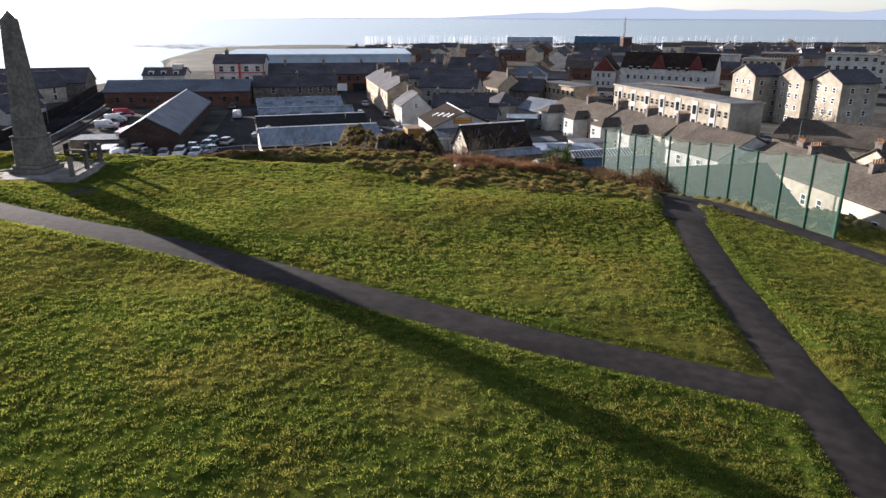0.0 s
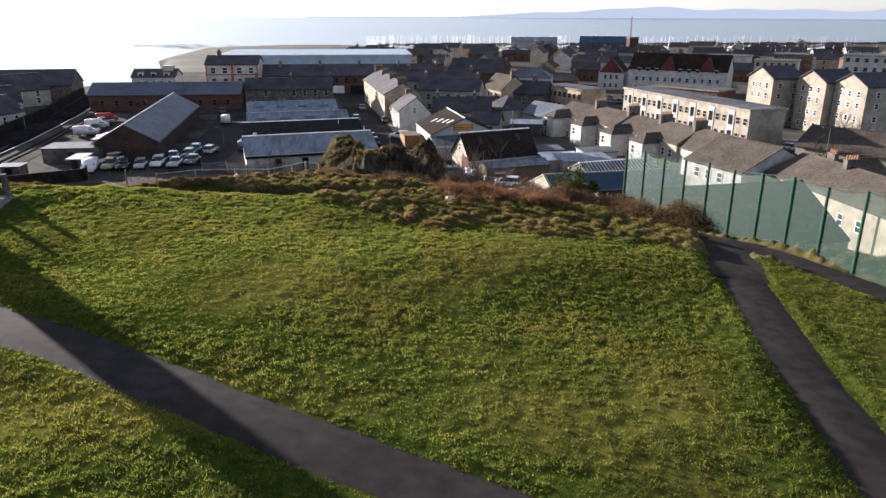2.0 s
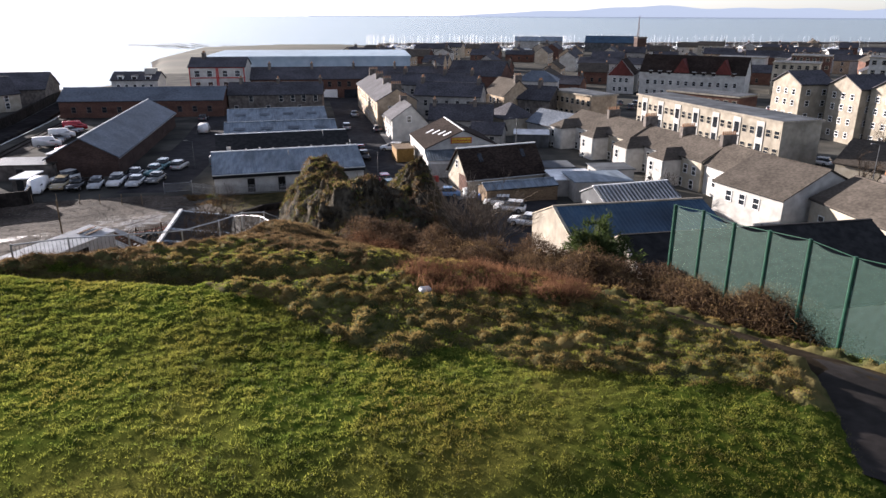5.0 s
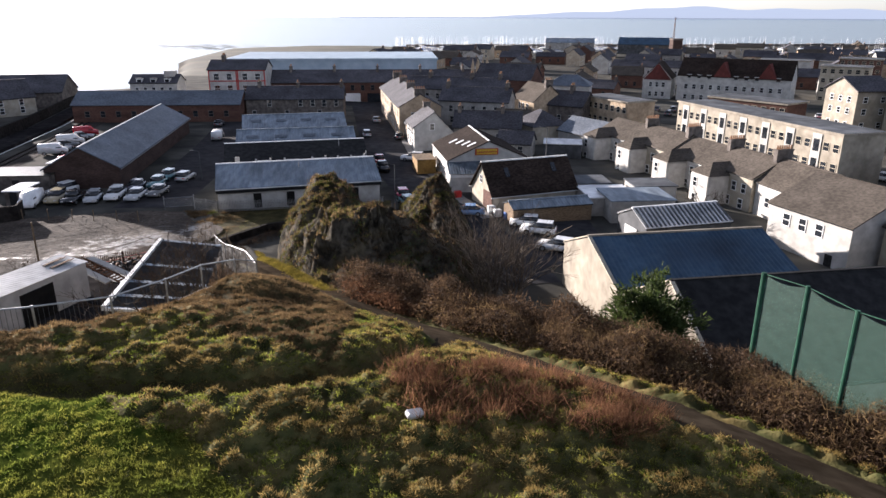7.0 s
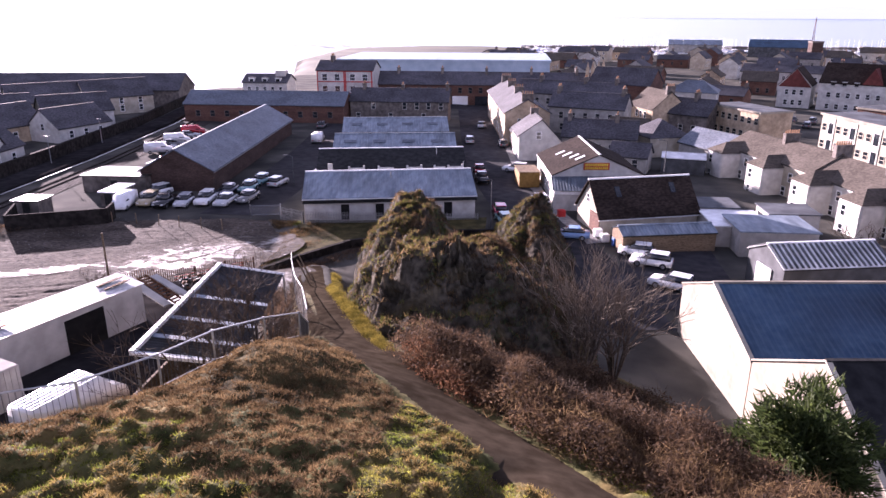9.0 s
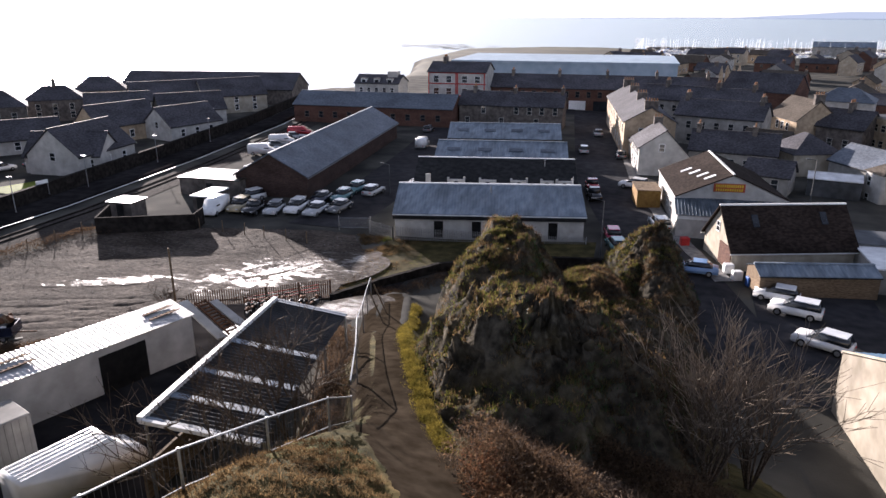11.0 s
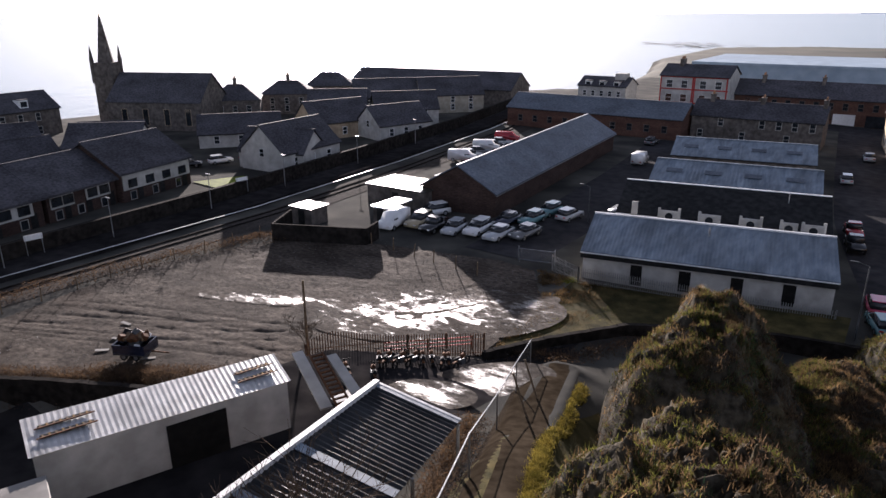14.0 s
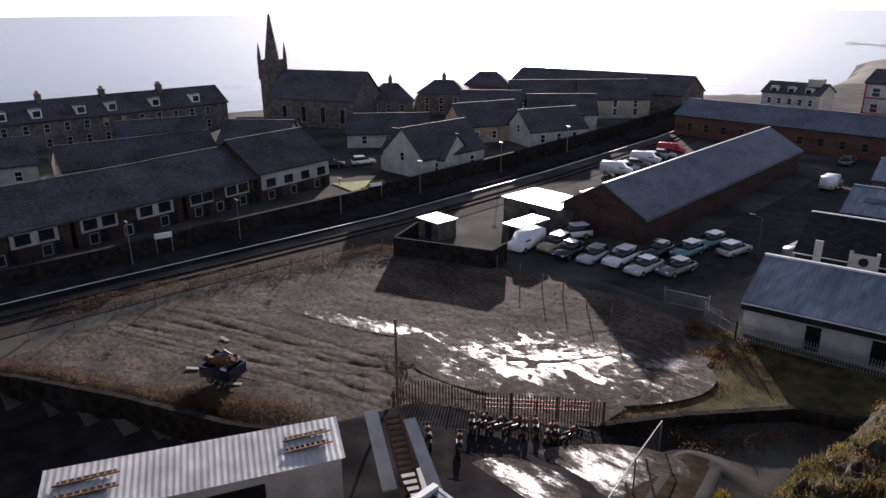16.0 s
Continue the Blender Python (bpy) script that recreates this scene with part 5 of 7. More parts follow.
for f0, f1, z1, nm, mat in ((0.47, 0.72, 6.75, "doorway", "painted_void"),):
    a, b = Vector((-19.2, 73.8, 0)).lerp(Vector((-15.0, 84.8, 0)), f0), Vector((-19.2, 73.8, 0)).lerp(Vector((-15.0, 84.8, 0)), f1)
    # solid panel on the wall, coloured as the shade of the store
    o = part(nm, boxed(0, (b - a).length, -0.06, 0.03, -0.4, z1 - 4.2), M[mat], root, "wide doorway panel painted dark for the shade inside")
    o.matrix_basis = pose(a.x, a.y, 4.2, 0, 0, math.degrees(math.atan2(along.y, along.x)))
turn = math.degrees(math.atan2(along.y, along.x))
for f, w in ((0.05, 2.3), (0.80, 1.9)):
    for k, low in enumerate((0.34, 0.60)):
        base = Vector(R0).lerp(Vector(R1), f).lerp(Vector(F0).lerp(Vector(F1), f), low)
        # dark strip laid on the roof paints the shade of a missing sheet
        o = part("roof_hole", boxed(0, w, -0.17, 0.17, 0.02, 0.04), M["painted_void"], root, "roof slot painted dark for the shade beneath")
        o.matrix_basis = pose(base.x, base.y, base.z, -3, -1, turn)
        for i in range(8):
            o = part("batten", boxed(w * (i + 0.3) / 8, w * (i + 0.3) / 8 + 0.08, -0.15, 0.15, 0.04, 0.07), M["ochre"] if i % 2 else M["timber"], root)
            o.matrix_basis = pose(base.x, base.y, base.z, -3, -1, turn)
        o = part("purlin", boxed(-0.15, w + 0.15, -0.22, -0.15, 0.05, 0.10), M["rust"], root, "exposed rusty purlin")
        o.matrix_basis = pose(base.x, base.y, base.z, -3, -1, turn)

root = thing("carport", "long open carport with a dark ribbed roof and white edge", "carport")
A, B, C, D = (-8.9, 85.2, 8.8), (-4.4, 85.6, 8.1), (-2.6, 71.8, 8.2), (-7.9, 71.0, 9.0)
part("roof", corrugated(bmesh.new(), A, D, C, B, 0.3, 0.035), M["sheet_dark"], root)
for f in (0.012, 0.42, 0.66, 0.84, 0.988):
    half = 0.016 if 0.1 < f < 0.9 else 0.012
    bm = bmesh.new()
    lift = Vector((0, 0, 0.06))
    edge = [Vector(A).lerp(Vector(D), f - half), Vector(B).lerp(Vector(C), f - half), Vector(B).lerp(Vector(C), f + half), Vector(A).lerp(Vector(D), f + half)]
    top, foot = [bm.verts.new(v + lift) for v in edge], [bm.verts.new(v + lift * 0.5) for v in edge]
    bm.faces.new(top), bm.faces.new(foot[::-1])
    for i in range(4):
        bm.faces.new((top[i], foot[i], foot[(i + 1) % 4], top[(i + 1) % 4]))
    bmesh.ops.recalc_face_normals(bm, faces=bm.faces[:])
    part("roof_strip", bm, M["sheet_grey"], root, "pale translucent strip")
part("verge", tubed(Vector(A) + Vector((-0.05, 0, 0.06)), Vector(D) + Vector((-0.05, 0, 0.06)), 0.2, 0.2, 4), M["white_paint"], root)
part("verge", tubed(Vector(D) + Vector((0, -0.05, 0.04)), Vector(C) + Vector((0, -0.05, 0.04)), 0.13, 0.13, 4), M["white_paint"], root)
part("verge", tubed(Vector(A), Vector(B), 0.1, 0.1, 4), M["steel"], root)
for f in (0.02, 0.33, 0.66, 0.98):
    for P, Q in ((A, D), (B, C)):
        p = Vector(P).lerp(Vector(Q), f)
        part("post", tubed((p.x, p.y, gz(p.x, p.y) - 0.3), (p.x, p.y, p.z - 0.05), 0.08, 0.08), M["steel"], root)
part("back_wall", boxed(-8.6, -8.45, 71.4, 85.0, 3.8, 6.2), M["timber"], root, "dark boarded side")

# street side -------------------------------------------------------------------
root = house("tenement", "sandstone tenement row lining the street", (15.2, 184.0), (10.4, 226.5), 9.2, 0.0, 6.6, 9.2, "sandstone", "slate", "tenement",
             windows=spread("n", -20, 20, 9, 0.9, 1.0, 1.6) + spread("n", -20, 20, 9, 4.1, 1.0, 1.6) + spread("w", -3, 3, 2, 4.0),
             chimneys=[(-20.6, 0, 10.4, 2.4, 5), (-6, 0, 10.4, 2.0, 4), (8, 0, 10.4, 2.0, 4), (20.6, 0, 10.6, 2.4, 5)])
house("stone_house", "small dark-roofed house with a sandy gable", (15.8, 179.6), (15.0, 186.0), 7.0, 0.0, 3.6, 6.0, "sandstone", "slate", "house", windows=spread("n", -2.4, 2.4, 2, 1.0))
house("gabled_house", "white gabled house fronting the street", (17.5, 168.8), (16.3, 179.0), 8.2, 0.0, 4.6, 7.4, "render_white", "slate", "house",
      drop_s=1.5, windows=spread("n", -4.4, 4.4, 4, 2.9, 0.9, 1.3) + spread("n", -4.4, 4.4, 3, 0.8, 0.9, 1.3) + [("w", 0.5, 4.0, 0.8, 1.2)], chimneys=[(4.6, 0, 8.4, 1.5, 3)])

root = house("workshop_hall", "white gabled workshop with a brown ribbed roof", (24.6, 140.2), (23.0, 156.0), 13.2, 0.0, 3.7, 6.6, "render_white", "dark_tile", "workshop", over=0.15,
             skylights=[(1, -5.5, 0.35, "sheet_white"), (1, -3.2, 0.42, "sheet_white"), (1, -0.6, 0.5, "sheet_white"), (1, 2.0, 0.6, "sheet_white")], trim="white_paint",
             windows=spread("n", -6, 6, 4, 1.0, 0.9, 1.2))
sg = part("signboard", boxed(-8.06, -7.98, -1.5, 2.25, 4.55, 5.6), M["sign_red"], root, "red signboard with yellow bars")
for row, (n, z, h) in enumerate(((13, 5.12, 0.36), (12, 4.66, 0.3))):
    for i in range(n):
        b = part("lettering", cached(("bar", h), lambda: mesh_of(boxed(-0.02, 0.0, -0.085, 0.085, 0, h), "lettering", M["yellow"])), None, sg)
        b.matrix_basis = pose(-8.06, -1.3 + 3.35 * (i + 0.5) / n, z)
root = thing("lean_to", "white lean-to with a ribbed grey roof", "extension", 0, 0, 0)
bm = bmesh.new()
prism(bm, [(134.6, -0.4), (140.0, -0.4), (140.0, 3.5), (134.6, 2.7)], "x", 18.0, 30.6)
part("wall", bm, M["render_white"], root)
part("roof", corrugated(bmesh.new(), (17.8, 140.0, 3.62), (30.8, 140.0, 3.62), (30.8, 134.2, 2.8), (17.8, 134.2, 2.8), 0.4), M["sheet_grey"], root)
part("door", boxed(22.2, 23.4, 134.5, 134.62, 0, 2.1), M["painted_void"], root)
part("fascia", boxed(18.0, 30.6, 134.46, 134.6, 2.2, 2.6), M["white_paint"], root)

root = house("dark_roofed_house", "house with a steep dark roof and timbered gable", (22.0, 127.0), (34.6, 130.9), 7.2, 0.0, 2.2, 6.0, "render_cream", "dark_tile", "house", over=0.35, trim="white_paint",
             windows=[("w", -1.6, 0.8, 1.0, 1.2), ("w", 0.4, 3.2, 0.7, 1.0)], skylights=[(-1, -3.5, 0.4, "glass"), (-1, 4.0, 0.35, "glass")])
part("brick_panel", boxed(-6.70, -6.62, -3.5, -0.6, 0, 2.4), M["brick_red"], root, "brown brick gable panel")
root = house("green_store", "low green sheet-roofed store", (24.5, 118.6), (35.5, 121.0), 3.4, -0.2, 1.9, 2.5, "timber", "sheet_grey", "shed", over=0.1, ribs=0.4)
root = thing("rear_sheds", "cluster of low flat-roofed sheds", "shed")
for i, (x0, x1, y0, y1, z, mt) in enumerate(((36, 42.5, 121, 128, 2.2, "sheet_white"), (38, 46.5, 117.6, 124.5, 2.6, "sheet_grey"), (36.2, 41, 128.6, 133.5, 2.4, "flat_roof"), (44, 50, 126, 131, 2.4, "flat_roof"))):
    w = part("wall", boxed(x0, x1, y0, y1, -1.2, z), M["render_grey"], root)
    part("roof", boxed(x0 - 0.2, x1 + 0.2, y0 - 0.2, y1 + 0.2, z + 0.012 * i, z + 0.15 + 0.012 * i), M[mt], w)
root = house("steel_container", "grey steel store with a pale curved roof", (38.6, 164.4), (45.6, 162.8), 5.0, -0.4, 2.2, 2.7, "sheet_dark", "sheet_white", "shed", over=0.1)

root = house("blue_roofed_hall", "large hall with a faded blue sheet roof and pale gable", (27.26, 89.5), (44.2, 91.1), 13.8, -0.4, 4.25, 6.75, "render_buff", "sheet_blue", "hall", over=0.06, shift=0.6, ribs=0.45, trim="render_buff")
for v0, v1, z0, z1 in ((-6.9, 0.6, 4.72, 7.25), (0.6, 6.9, 7.25, 4.72)):
    part("gable_coping", prism(bmesh.new(), [(v0, z0), (v1, z1), (v1, z1 + 0.12), (v0, z0 + 0.12)], "x", -8.62, -8.3), M["render_cream"], root, "pale coping along the gable")
root = house("felt_roofed_hall", "large hall with a black felt roof and pale gable", (28.66, 74.55), (52.6, 76.8), 15.9, -0.4, 4.3, 8.43, "render_buff", "felt_black", "hall", over=0.06)
for sgn in (-1, 1):
    part("gable_coping", prism(bmesh.new(), [(0, 8.95), (sgn * 7.95, 4.82), (sgn * 7.95, 4.94), (0, 9.07)], "x", -12.12, -11.8), M["render_cream"], root, "pale coping along the gable")
root = house("ribbed_shed", "small white shed with a ribbed roof", (37.2, 107.2), (48.0, 109.4), 6.4, -0.5, 3.1, 4.5, "sheet_dark", "sheet_white", "shed", over=0.15, ribs=0.5)
bm = bmesh.new()
for k in range(20):
    for sgn in (-1, 1):
        x = -5.4 + 0.57 * k
        prism(bm, [(sgn * 0.3, 5.12), (sgn * 3.3, 3.72), (sgn * 3.3, 3.80), (sgn * 0.3, 5.20)], "x", x - 0.11, x + 0.11)
part("roof_rib", bm, M["sheet_dark"], root, "dark ribs along the pale roof")
part("roller_door", boxed(-5.66, -5.58, -1.3, 1.3, 0, 2.9), M["white_paint"], root, "white roller door")

root = house("white_house", "white two-storey house with a broad brown roof", (61.5, 111.2), (64.7, 100.2), 14.0, -1.2, 4.5, 7.6, "render_white", "tile_brown", "house", over=0.25,
             windows=spread("s", -4.2, 2.8, 3, 3.6, 0.95, 1.35), doors=[("s", 3.4, 0.95, 2.0)])
house("white_house_wing", "white wing with a brown gabled roof", (63.6, 122.6), (65.0, 111.8), 8.0, -1.0, 4.0, 6.8, "render_white", "tile_brown", "house", over=0.2, windows=spread("s", -4, 4, 3, 2.0, 0.9, 1.3))
CR = [(53.4, 166.0), (56.5, 154.6), (59.4, 143.2), (61.6, 132.6), (63.6, 122.8)]
for i, (p, q) in enumerate(zip(CR, CR[1:])):
    q2 = (q[0] - 0.03 * (q[0] - p[0]), q[1] - 0.03 * (q[1] - p[1]))
    L = math.hypot(q2[0] - p[0], q2[1] - p[1])
    root = house("terraced_cottage", "cream terraced cottage with a brown tiled roof", p, q2, 9.0, -0.6, 4.0 + 0.25 * (i % 2), 6.4 + 0.25 * (i % 2), "render_cream" if i % 2 else "render_white", "tile_brown", "cottage", over=0.15, group="terrace of cottages",
                 windows=spread("s", -L / 2 + 0.6, L / 2 - 0.6, 4, 2.5, 0.85, 1.25) + spread("s", -L / 2 + 0.6, L / 2 - 0.6, 3, 0.2, 0.85, 1.3), chimneys=[(L / 2 - 0.5, 0.3, 7.9 + 0.25 * (i % 2), 2.6, 7)])
    u0 = -L / 4
    w = part("rear_wing", rounded(boxed(-2.3, 2.3, -7.9, -3.4, -1, 4.3), 0.25), M["render_white"], root, "white rear wing under a hipped roof")
    w.matrix_basis = pose(u0, 0, 0)
    bm = bmesh.new()
    lo = [bm.verts.new(v) for v in ((-2.5, -8.1, 4.3), (2.5, -8.1, 4.3), (2.5, -2.2, 4.3), (-2.5, -2.2, 4.3))]
    tp = [bm.verts.new((0, -5.9, 5.9)), bm.verts.new((0, -1.4, 5.9))]
    for f in ((lo[0], lo[1], tp[0]), (lo[1], lo[2], tp[1], tp[0]), (lo[2], lo[3], tp[1]), (lo[3], lo[0], tp[0], tp[1]), (lo[3], lo[2], lo[1], lo[0])):
        bm.faces.new(f)
    part("wing_roof", bm, M["tile_brown"], w)
    for z in (2.3, -0.2):
        window(w, pose(-0.9, -7.9, z), 0.8, 1.3), window(w, pose(-2.3, -5.6, z, 0, 0, -90), 0.7, 1.3)


def flat_block(name, label, p, q, D, base, top, rows, n, wall="render_buff", roof="flat_roof", stairs=(), cap=0.35, wsize=(1.1, 1.2)):
    """A flat-roofed block behind the front line p-q, D deep to its right."""
    (ax, ay), (bx, by) = p, q
    L, turn = math.hypot(bx - ax, by - ay), math.degrees(math.atan2(by - ay, bx - ax))
    root = thing(name, label, "flats", (ax + bx) / 2, (ay + by) / 2, base, turn)
    H = top - base
    part("wall", boxed(-L / 2, L / 2, 0, D, -1, H - cap), M[wall], root)
    part("roof", boxed(-L / 2 - 0.3, L / 2 + 0.3, -0.3, D + 0.3, H - cap, H), M["render_buff"], root)
    part("roof_deck", boxed(-L / 2, L / 2, 0, D, H, H + 0.05), M[roof], root)
    for z in rows:
        for i in range(n):
            u = -L / 2 + L * (i + 0.5) / n
            if i % 3 != 1 or not stairs:
                window(root, pose(u, 0, z), *wsize, True, M["render_cream"])
    if stairs:
        for i in range(1, n, 3):
            u = -L / 2 + L * (i + 0.5) / n
            s = part("stair_panel", boxed(u - 0.95, u + 0.95, -0.12, 0.0, 0.8, H - cap - 0.3), M["render_white"], root, "pale glazed stair bay")
            for z in rows:
                w = part("pane", cached("stairpane", lambda: mesh_of(boxed(-0.6, 0.6, -0.03, 0.01, 0, 1.9), "pane", M["glass"])), None, s)
                w.matrix_basis = pose(u, -0.12, z - 0.4)
    return root


flat_block("maisonette_block", "long flat-roofed cream block of flats", (68.4, 173.5), (76.8, 130.8), 8.2, 0.0, 8.9, (2.9, 5.9), 22, stairs=True)
flat_block("low_flats", "flat-roofed block with buff walls", (56.4, 204.0), (62.6, 188.4), 8.0, 0.0, 6.8, (1.2, 4.2), 8, wall="sandstone")
flat_block("brown_flats", "flat-roofed brown brick block", (88.0, 203.0), (99.0, 186.0), 9.0, 0.0, 6.4, (1.2, 4.0), 9, wall="brick_red")

for i, (p, q) in enumerate((((103.4, 174.0), (111.4, 174.8)), ((109.4, 162.6), (118.0, 163.4)), ((112.2, 152.8), (122.2, 153.8)))):
    house("block_of_flats", "four-storey cream block of flats with a dark roof", p, q, 9.5, -0.6, 11.0, 13.4, "render_buff", "slate", "flats", over=0.4, group="cream blocks of flats",
          windows=[("w", v, z, 0.9, 1.1) for v in (-2.6, 0, 2.6) for z in (1.2, 4.0, 6.8, 9.2)] + [("s", v, z, 0.9, 1.1) for v in (-2, 2) for z in (1.2, 4.0, 6.8, 9.2)])
root = house("slated_hall", "low hall with a dark mossy roof", (87.2, 127.0), (99.0, 109.5), 12.0, -0.8, 3.4, 6.4, "render_cream", "tile_brown", "hall", windows=spread("s", -8, 8, 4, 1.0))
for i, (p, q) in enumerate((((67.2, 98.6), (67.4, 88.6)), ((67.4, 88.2), (67.6, 76.4)), ((67.6, 76.0), (67.9, 62.0)))):
    L = math.hypot(q[0] - p[0], q[1] - p[1])
    house("rendered_cottage", "cream rendered cottage with a brown roof below the fence", p, q, 11.0, -0.4, 4.6, 7.1, "render_cream", "tile_brown", "cottage", over=0.2, group="row of cream cottages",
          windows=spread("s", -L / 2 + 1, L / 2 - 1, 3, 2.1, 0.9, 1.3), chimneys=[(L / 2 - 0.5, 0, 8.2, 1.8, 5)])
for x, y in ((72, 100), (84, 98)):
    house("garden_house", "cream house end beyond the cottages", (x, y), (x + 8, y + 1), 8.0, -0.8, 3.2, 5.6, "render_cream", "tile_brown", "house", windows=spread("s", -3, 3, 2, 1.2), chimneys=[(-3.4, 0, 6.8, 1.4, 4)])

root = house("red_gabled_flats", "white flats with red gables and dark dormered roof", (103.5, 258.5), (130.0, 238.5), 11.0, -1.0, 7.2, 12.2, "render_white", "dark_tile", "flats", over=0.2,
             windows=spread("s", -15, 15, 12, 1.0, 1.0, 1.3) + spread("s", -15, 15, 12, 4.2, 1.0, 1.3))
dormers(root, [-13, -10, -7, 1, 4, 7, 13], -5.4, 7.4, 1.4, 1.2)
for u in (-3.0, 10.0):
    part("red_gable", prism(bmesh.new(), [(u - 2.6, 8.2), (u + 2.6, 8.2), (u, 12.6)], "y", -5.9, -1.0), M["red_render"], root, "red-painted gable")
root = house("red_gabled_flats", "white flats with a red brick end gable", (95.0, 258.0), (100.6, 268.5), 9.0, -1.0, 5.8, 10.6, "render_white", "dark_tile", "flats", over=0.1, windows=spread("s", -4, 4, 4, 1.2) + spread("w", -3, 3, 3, 1.2) + spread("w", -3, 3, 3, 4.2))
part("red_gable", prism(bmesh.new(), [(-4.4, 6.4), (4.4, 6.4), (0, 11.5)], "x", -6.15, -5.9), M["red_render"], root, "red gable face")
house("white_villa", "white villa with a hipped slate roof", (55.0, 238.0), (66.5, 234.0), 10.0, -0.4, 6.2, 9.0, "render_white", "slate_blue", "house", hip=4.0, windows=spread("s", -5, 5, 4, 3.6) + spread("s", -5, 5, 4, 0.9) + spread("w", -3, 3, 2, 3.6))

# back streets ---------------------------------------------------------------------
root = house("street_terrace", "long pink-fronted terrace under one slate roof", (-27.0, 250.0), (36.0, 250.0), 8.6, 0.0, 6.2, 9.3, "brick_red", "slate", "terrace",
             windows=spread("s", -30, 30, 20, 3.8, 1.0, 1.5), chimneys=[(u, 0, 10.6, 2.0, 5) for u in (-26, -13, 0, 13, 26)])
for i in range(9):
    part("shopfront", boxed(-29.5 + 6.6 * i, -25.0 + 6.6 * i, -4.42, -4.30, 0.3, 2.9), M["glass"] if i % 3 else M["white_paint"], root, "ground-floor shopfront")
part("awning", boxed(7.0, 12.0, -5.6, -4.3, 2.6, 2.8), M["red_paint"], root, "red shop awning")
root = house("red_trimmed_house", "white three-storey house with red window bands", (-43.2, 244.0), (-27.2, 244.0), 11.5, 0.0, 10.5, 12.7, "render_white", "slate", "house", over=0.35,
             windows=[("s", u, z, 1.4, 1.7) for u in (-5.8, -2.2, 2.2, 5.8) for z in (1.2, 4.4, 7.7)], chimneys=[(-4.5, 0, 14.2, 3.0, 5)])
for z in (0.9, 4.0, 7.2, 10.1):
    part("red_band", boxed(-8.05, 8.05, -5.86, -5.74, z, z + 0.28), M["red_paint"], root, "red painted string course")
for u in (-7.9, -0.2, 0.2, 7.7):
    part("red_band", boxed(u - 0.14, u + 0.14, -5.88, -5.74, 0, 10.3), M["red_paint"], root, "red painted corner band")
root = thing("harbour_warehouse", "huge pale-blue clad warehouse near the shore", "warehouse")
part("wall", boxed(-52, 25.5, 300, 345, -3, 9.0), M["pale_blue"], root)
part("roof", boxed(-52.4, 25.9, 299.6, 345.4, 9.0, 9.8), M["pale_blue"], root)
root = house("white_hotel", "white building with dormers near the sea", (-68.0, 250.0), (-54.5, 250.0), 9.0, 0.0, 6.2, 8.2, "render_white", "slate", "hotel", windows=spread("s", -6, 6, 5, 3.6, 0.9, 1.3))
dormers(root, [-4, 0, 4], -4.2, 6.0, 1.6, 1.5)
part("roof_turret", boxed(2.5, 5.5, -1.5, 1.5, 7.0, 9.4), M["render_white"], root, "white roof turret")

house("grey_tenement", "grey stone tenement with dormer windows", (14.5, 232.5), (40.0, 222.0), 9.0, 0.0, 6.2, 9.0, "render_grey", "slate", "tenement", windows=spread("s", -12, 12, 8, 3.6) + spread("s", -12, 12, 8, 0.8), chimneys=[(-8, 0, 10.4, 1.8, 4), (4, 0, 10.4, 1.8, 4), (12, 0, 10.4, 1.8, 4)])
house("grey_tenement", "grey rear tenement behind the street", (22.0, 207.0), (38.0, 201.0), 8.5, -0.2, 5.8, 8.6, "render_grey", "slate", "tenement", windows=spread("s", -7, 7, 5, 3.4) + spread("s", -7, 7, 4, 0.8), chimneys=[(-7.4, 0, 10.0, 1.8, 4), (7.4, 0, 10.0, 1.8, 4)])
house("long_cottage_row", "long low row with a dark slate roof", (22.5, 178.5), (36.0, 175.8), 8.0, -0.2, 3.6, 6.4, "render_grey", "slate", "cottage", windows=spread("s", -6, 6, 5, 1.2), chimneys=[(-6, 0, 7.6, 1.6, 4), (3, 0, 7.6, 1.6, 4)])
house("cream_gable_house", "sandstone house with a pale gable", (44.5, 214.0), (47.8, 203.5), 8.5, -0.2, 5.4, 9.0, "sandstone", "tile_brown", "house", windows=spread("s", -3, 3, 3, 3.2) + [("w", 0, 5.2, 0.9, 1.4)], chimneys=[(4.8, 0, 10.4, 2.0, 4)])
house("dormer_house", "dark slated house with one white dormer", (50.0, 206.0), (57.0, 200.5), 8.0, -0.3, 4.6, 7.6, "dark_stone", "slate", "house", windows=spread("s", -3, 3, 2, 1.2), chimneys=[(0, 0, 9.2, 1.8, 4)])
house("hipped_cottage", "low cottage with a hipped slate roof", (39.6, 184.5), (42.4, 176.4), 8.4, -0.3, 3.4, 6.4, "render_cream", "slate", "cottage", hip=3.6, windows=spread("s", -3, 3, 2, 0.8))
house("pantile_cottage", "small cottage with a tiled roof", (33.0, 190.0), (40.0, 187.0), 6.5, -0.2, 3.2, 5.2, "render_grey", "tile_brown", "cottage", windows=spread("s", -2, 2, 2, 0.9))
house("lean_house", "dark roofed rear house", (30.0, 164.6), (36.0, 162.4), 6.0, -0.2, 2.6, 4.4, "render_grey", "slate", "house", windows=spread("s", -2.6, 2.6, 2, 0.9))
house("blue_lean_house", "blue-grey roofed store behind the workshop", (47.0, 176.0), (52.0, 166.0), 7.5, -0.3, 3.0, 5.4, "render_grey", "slate_blue", "house")

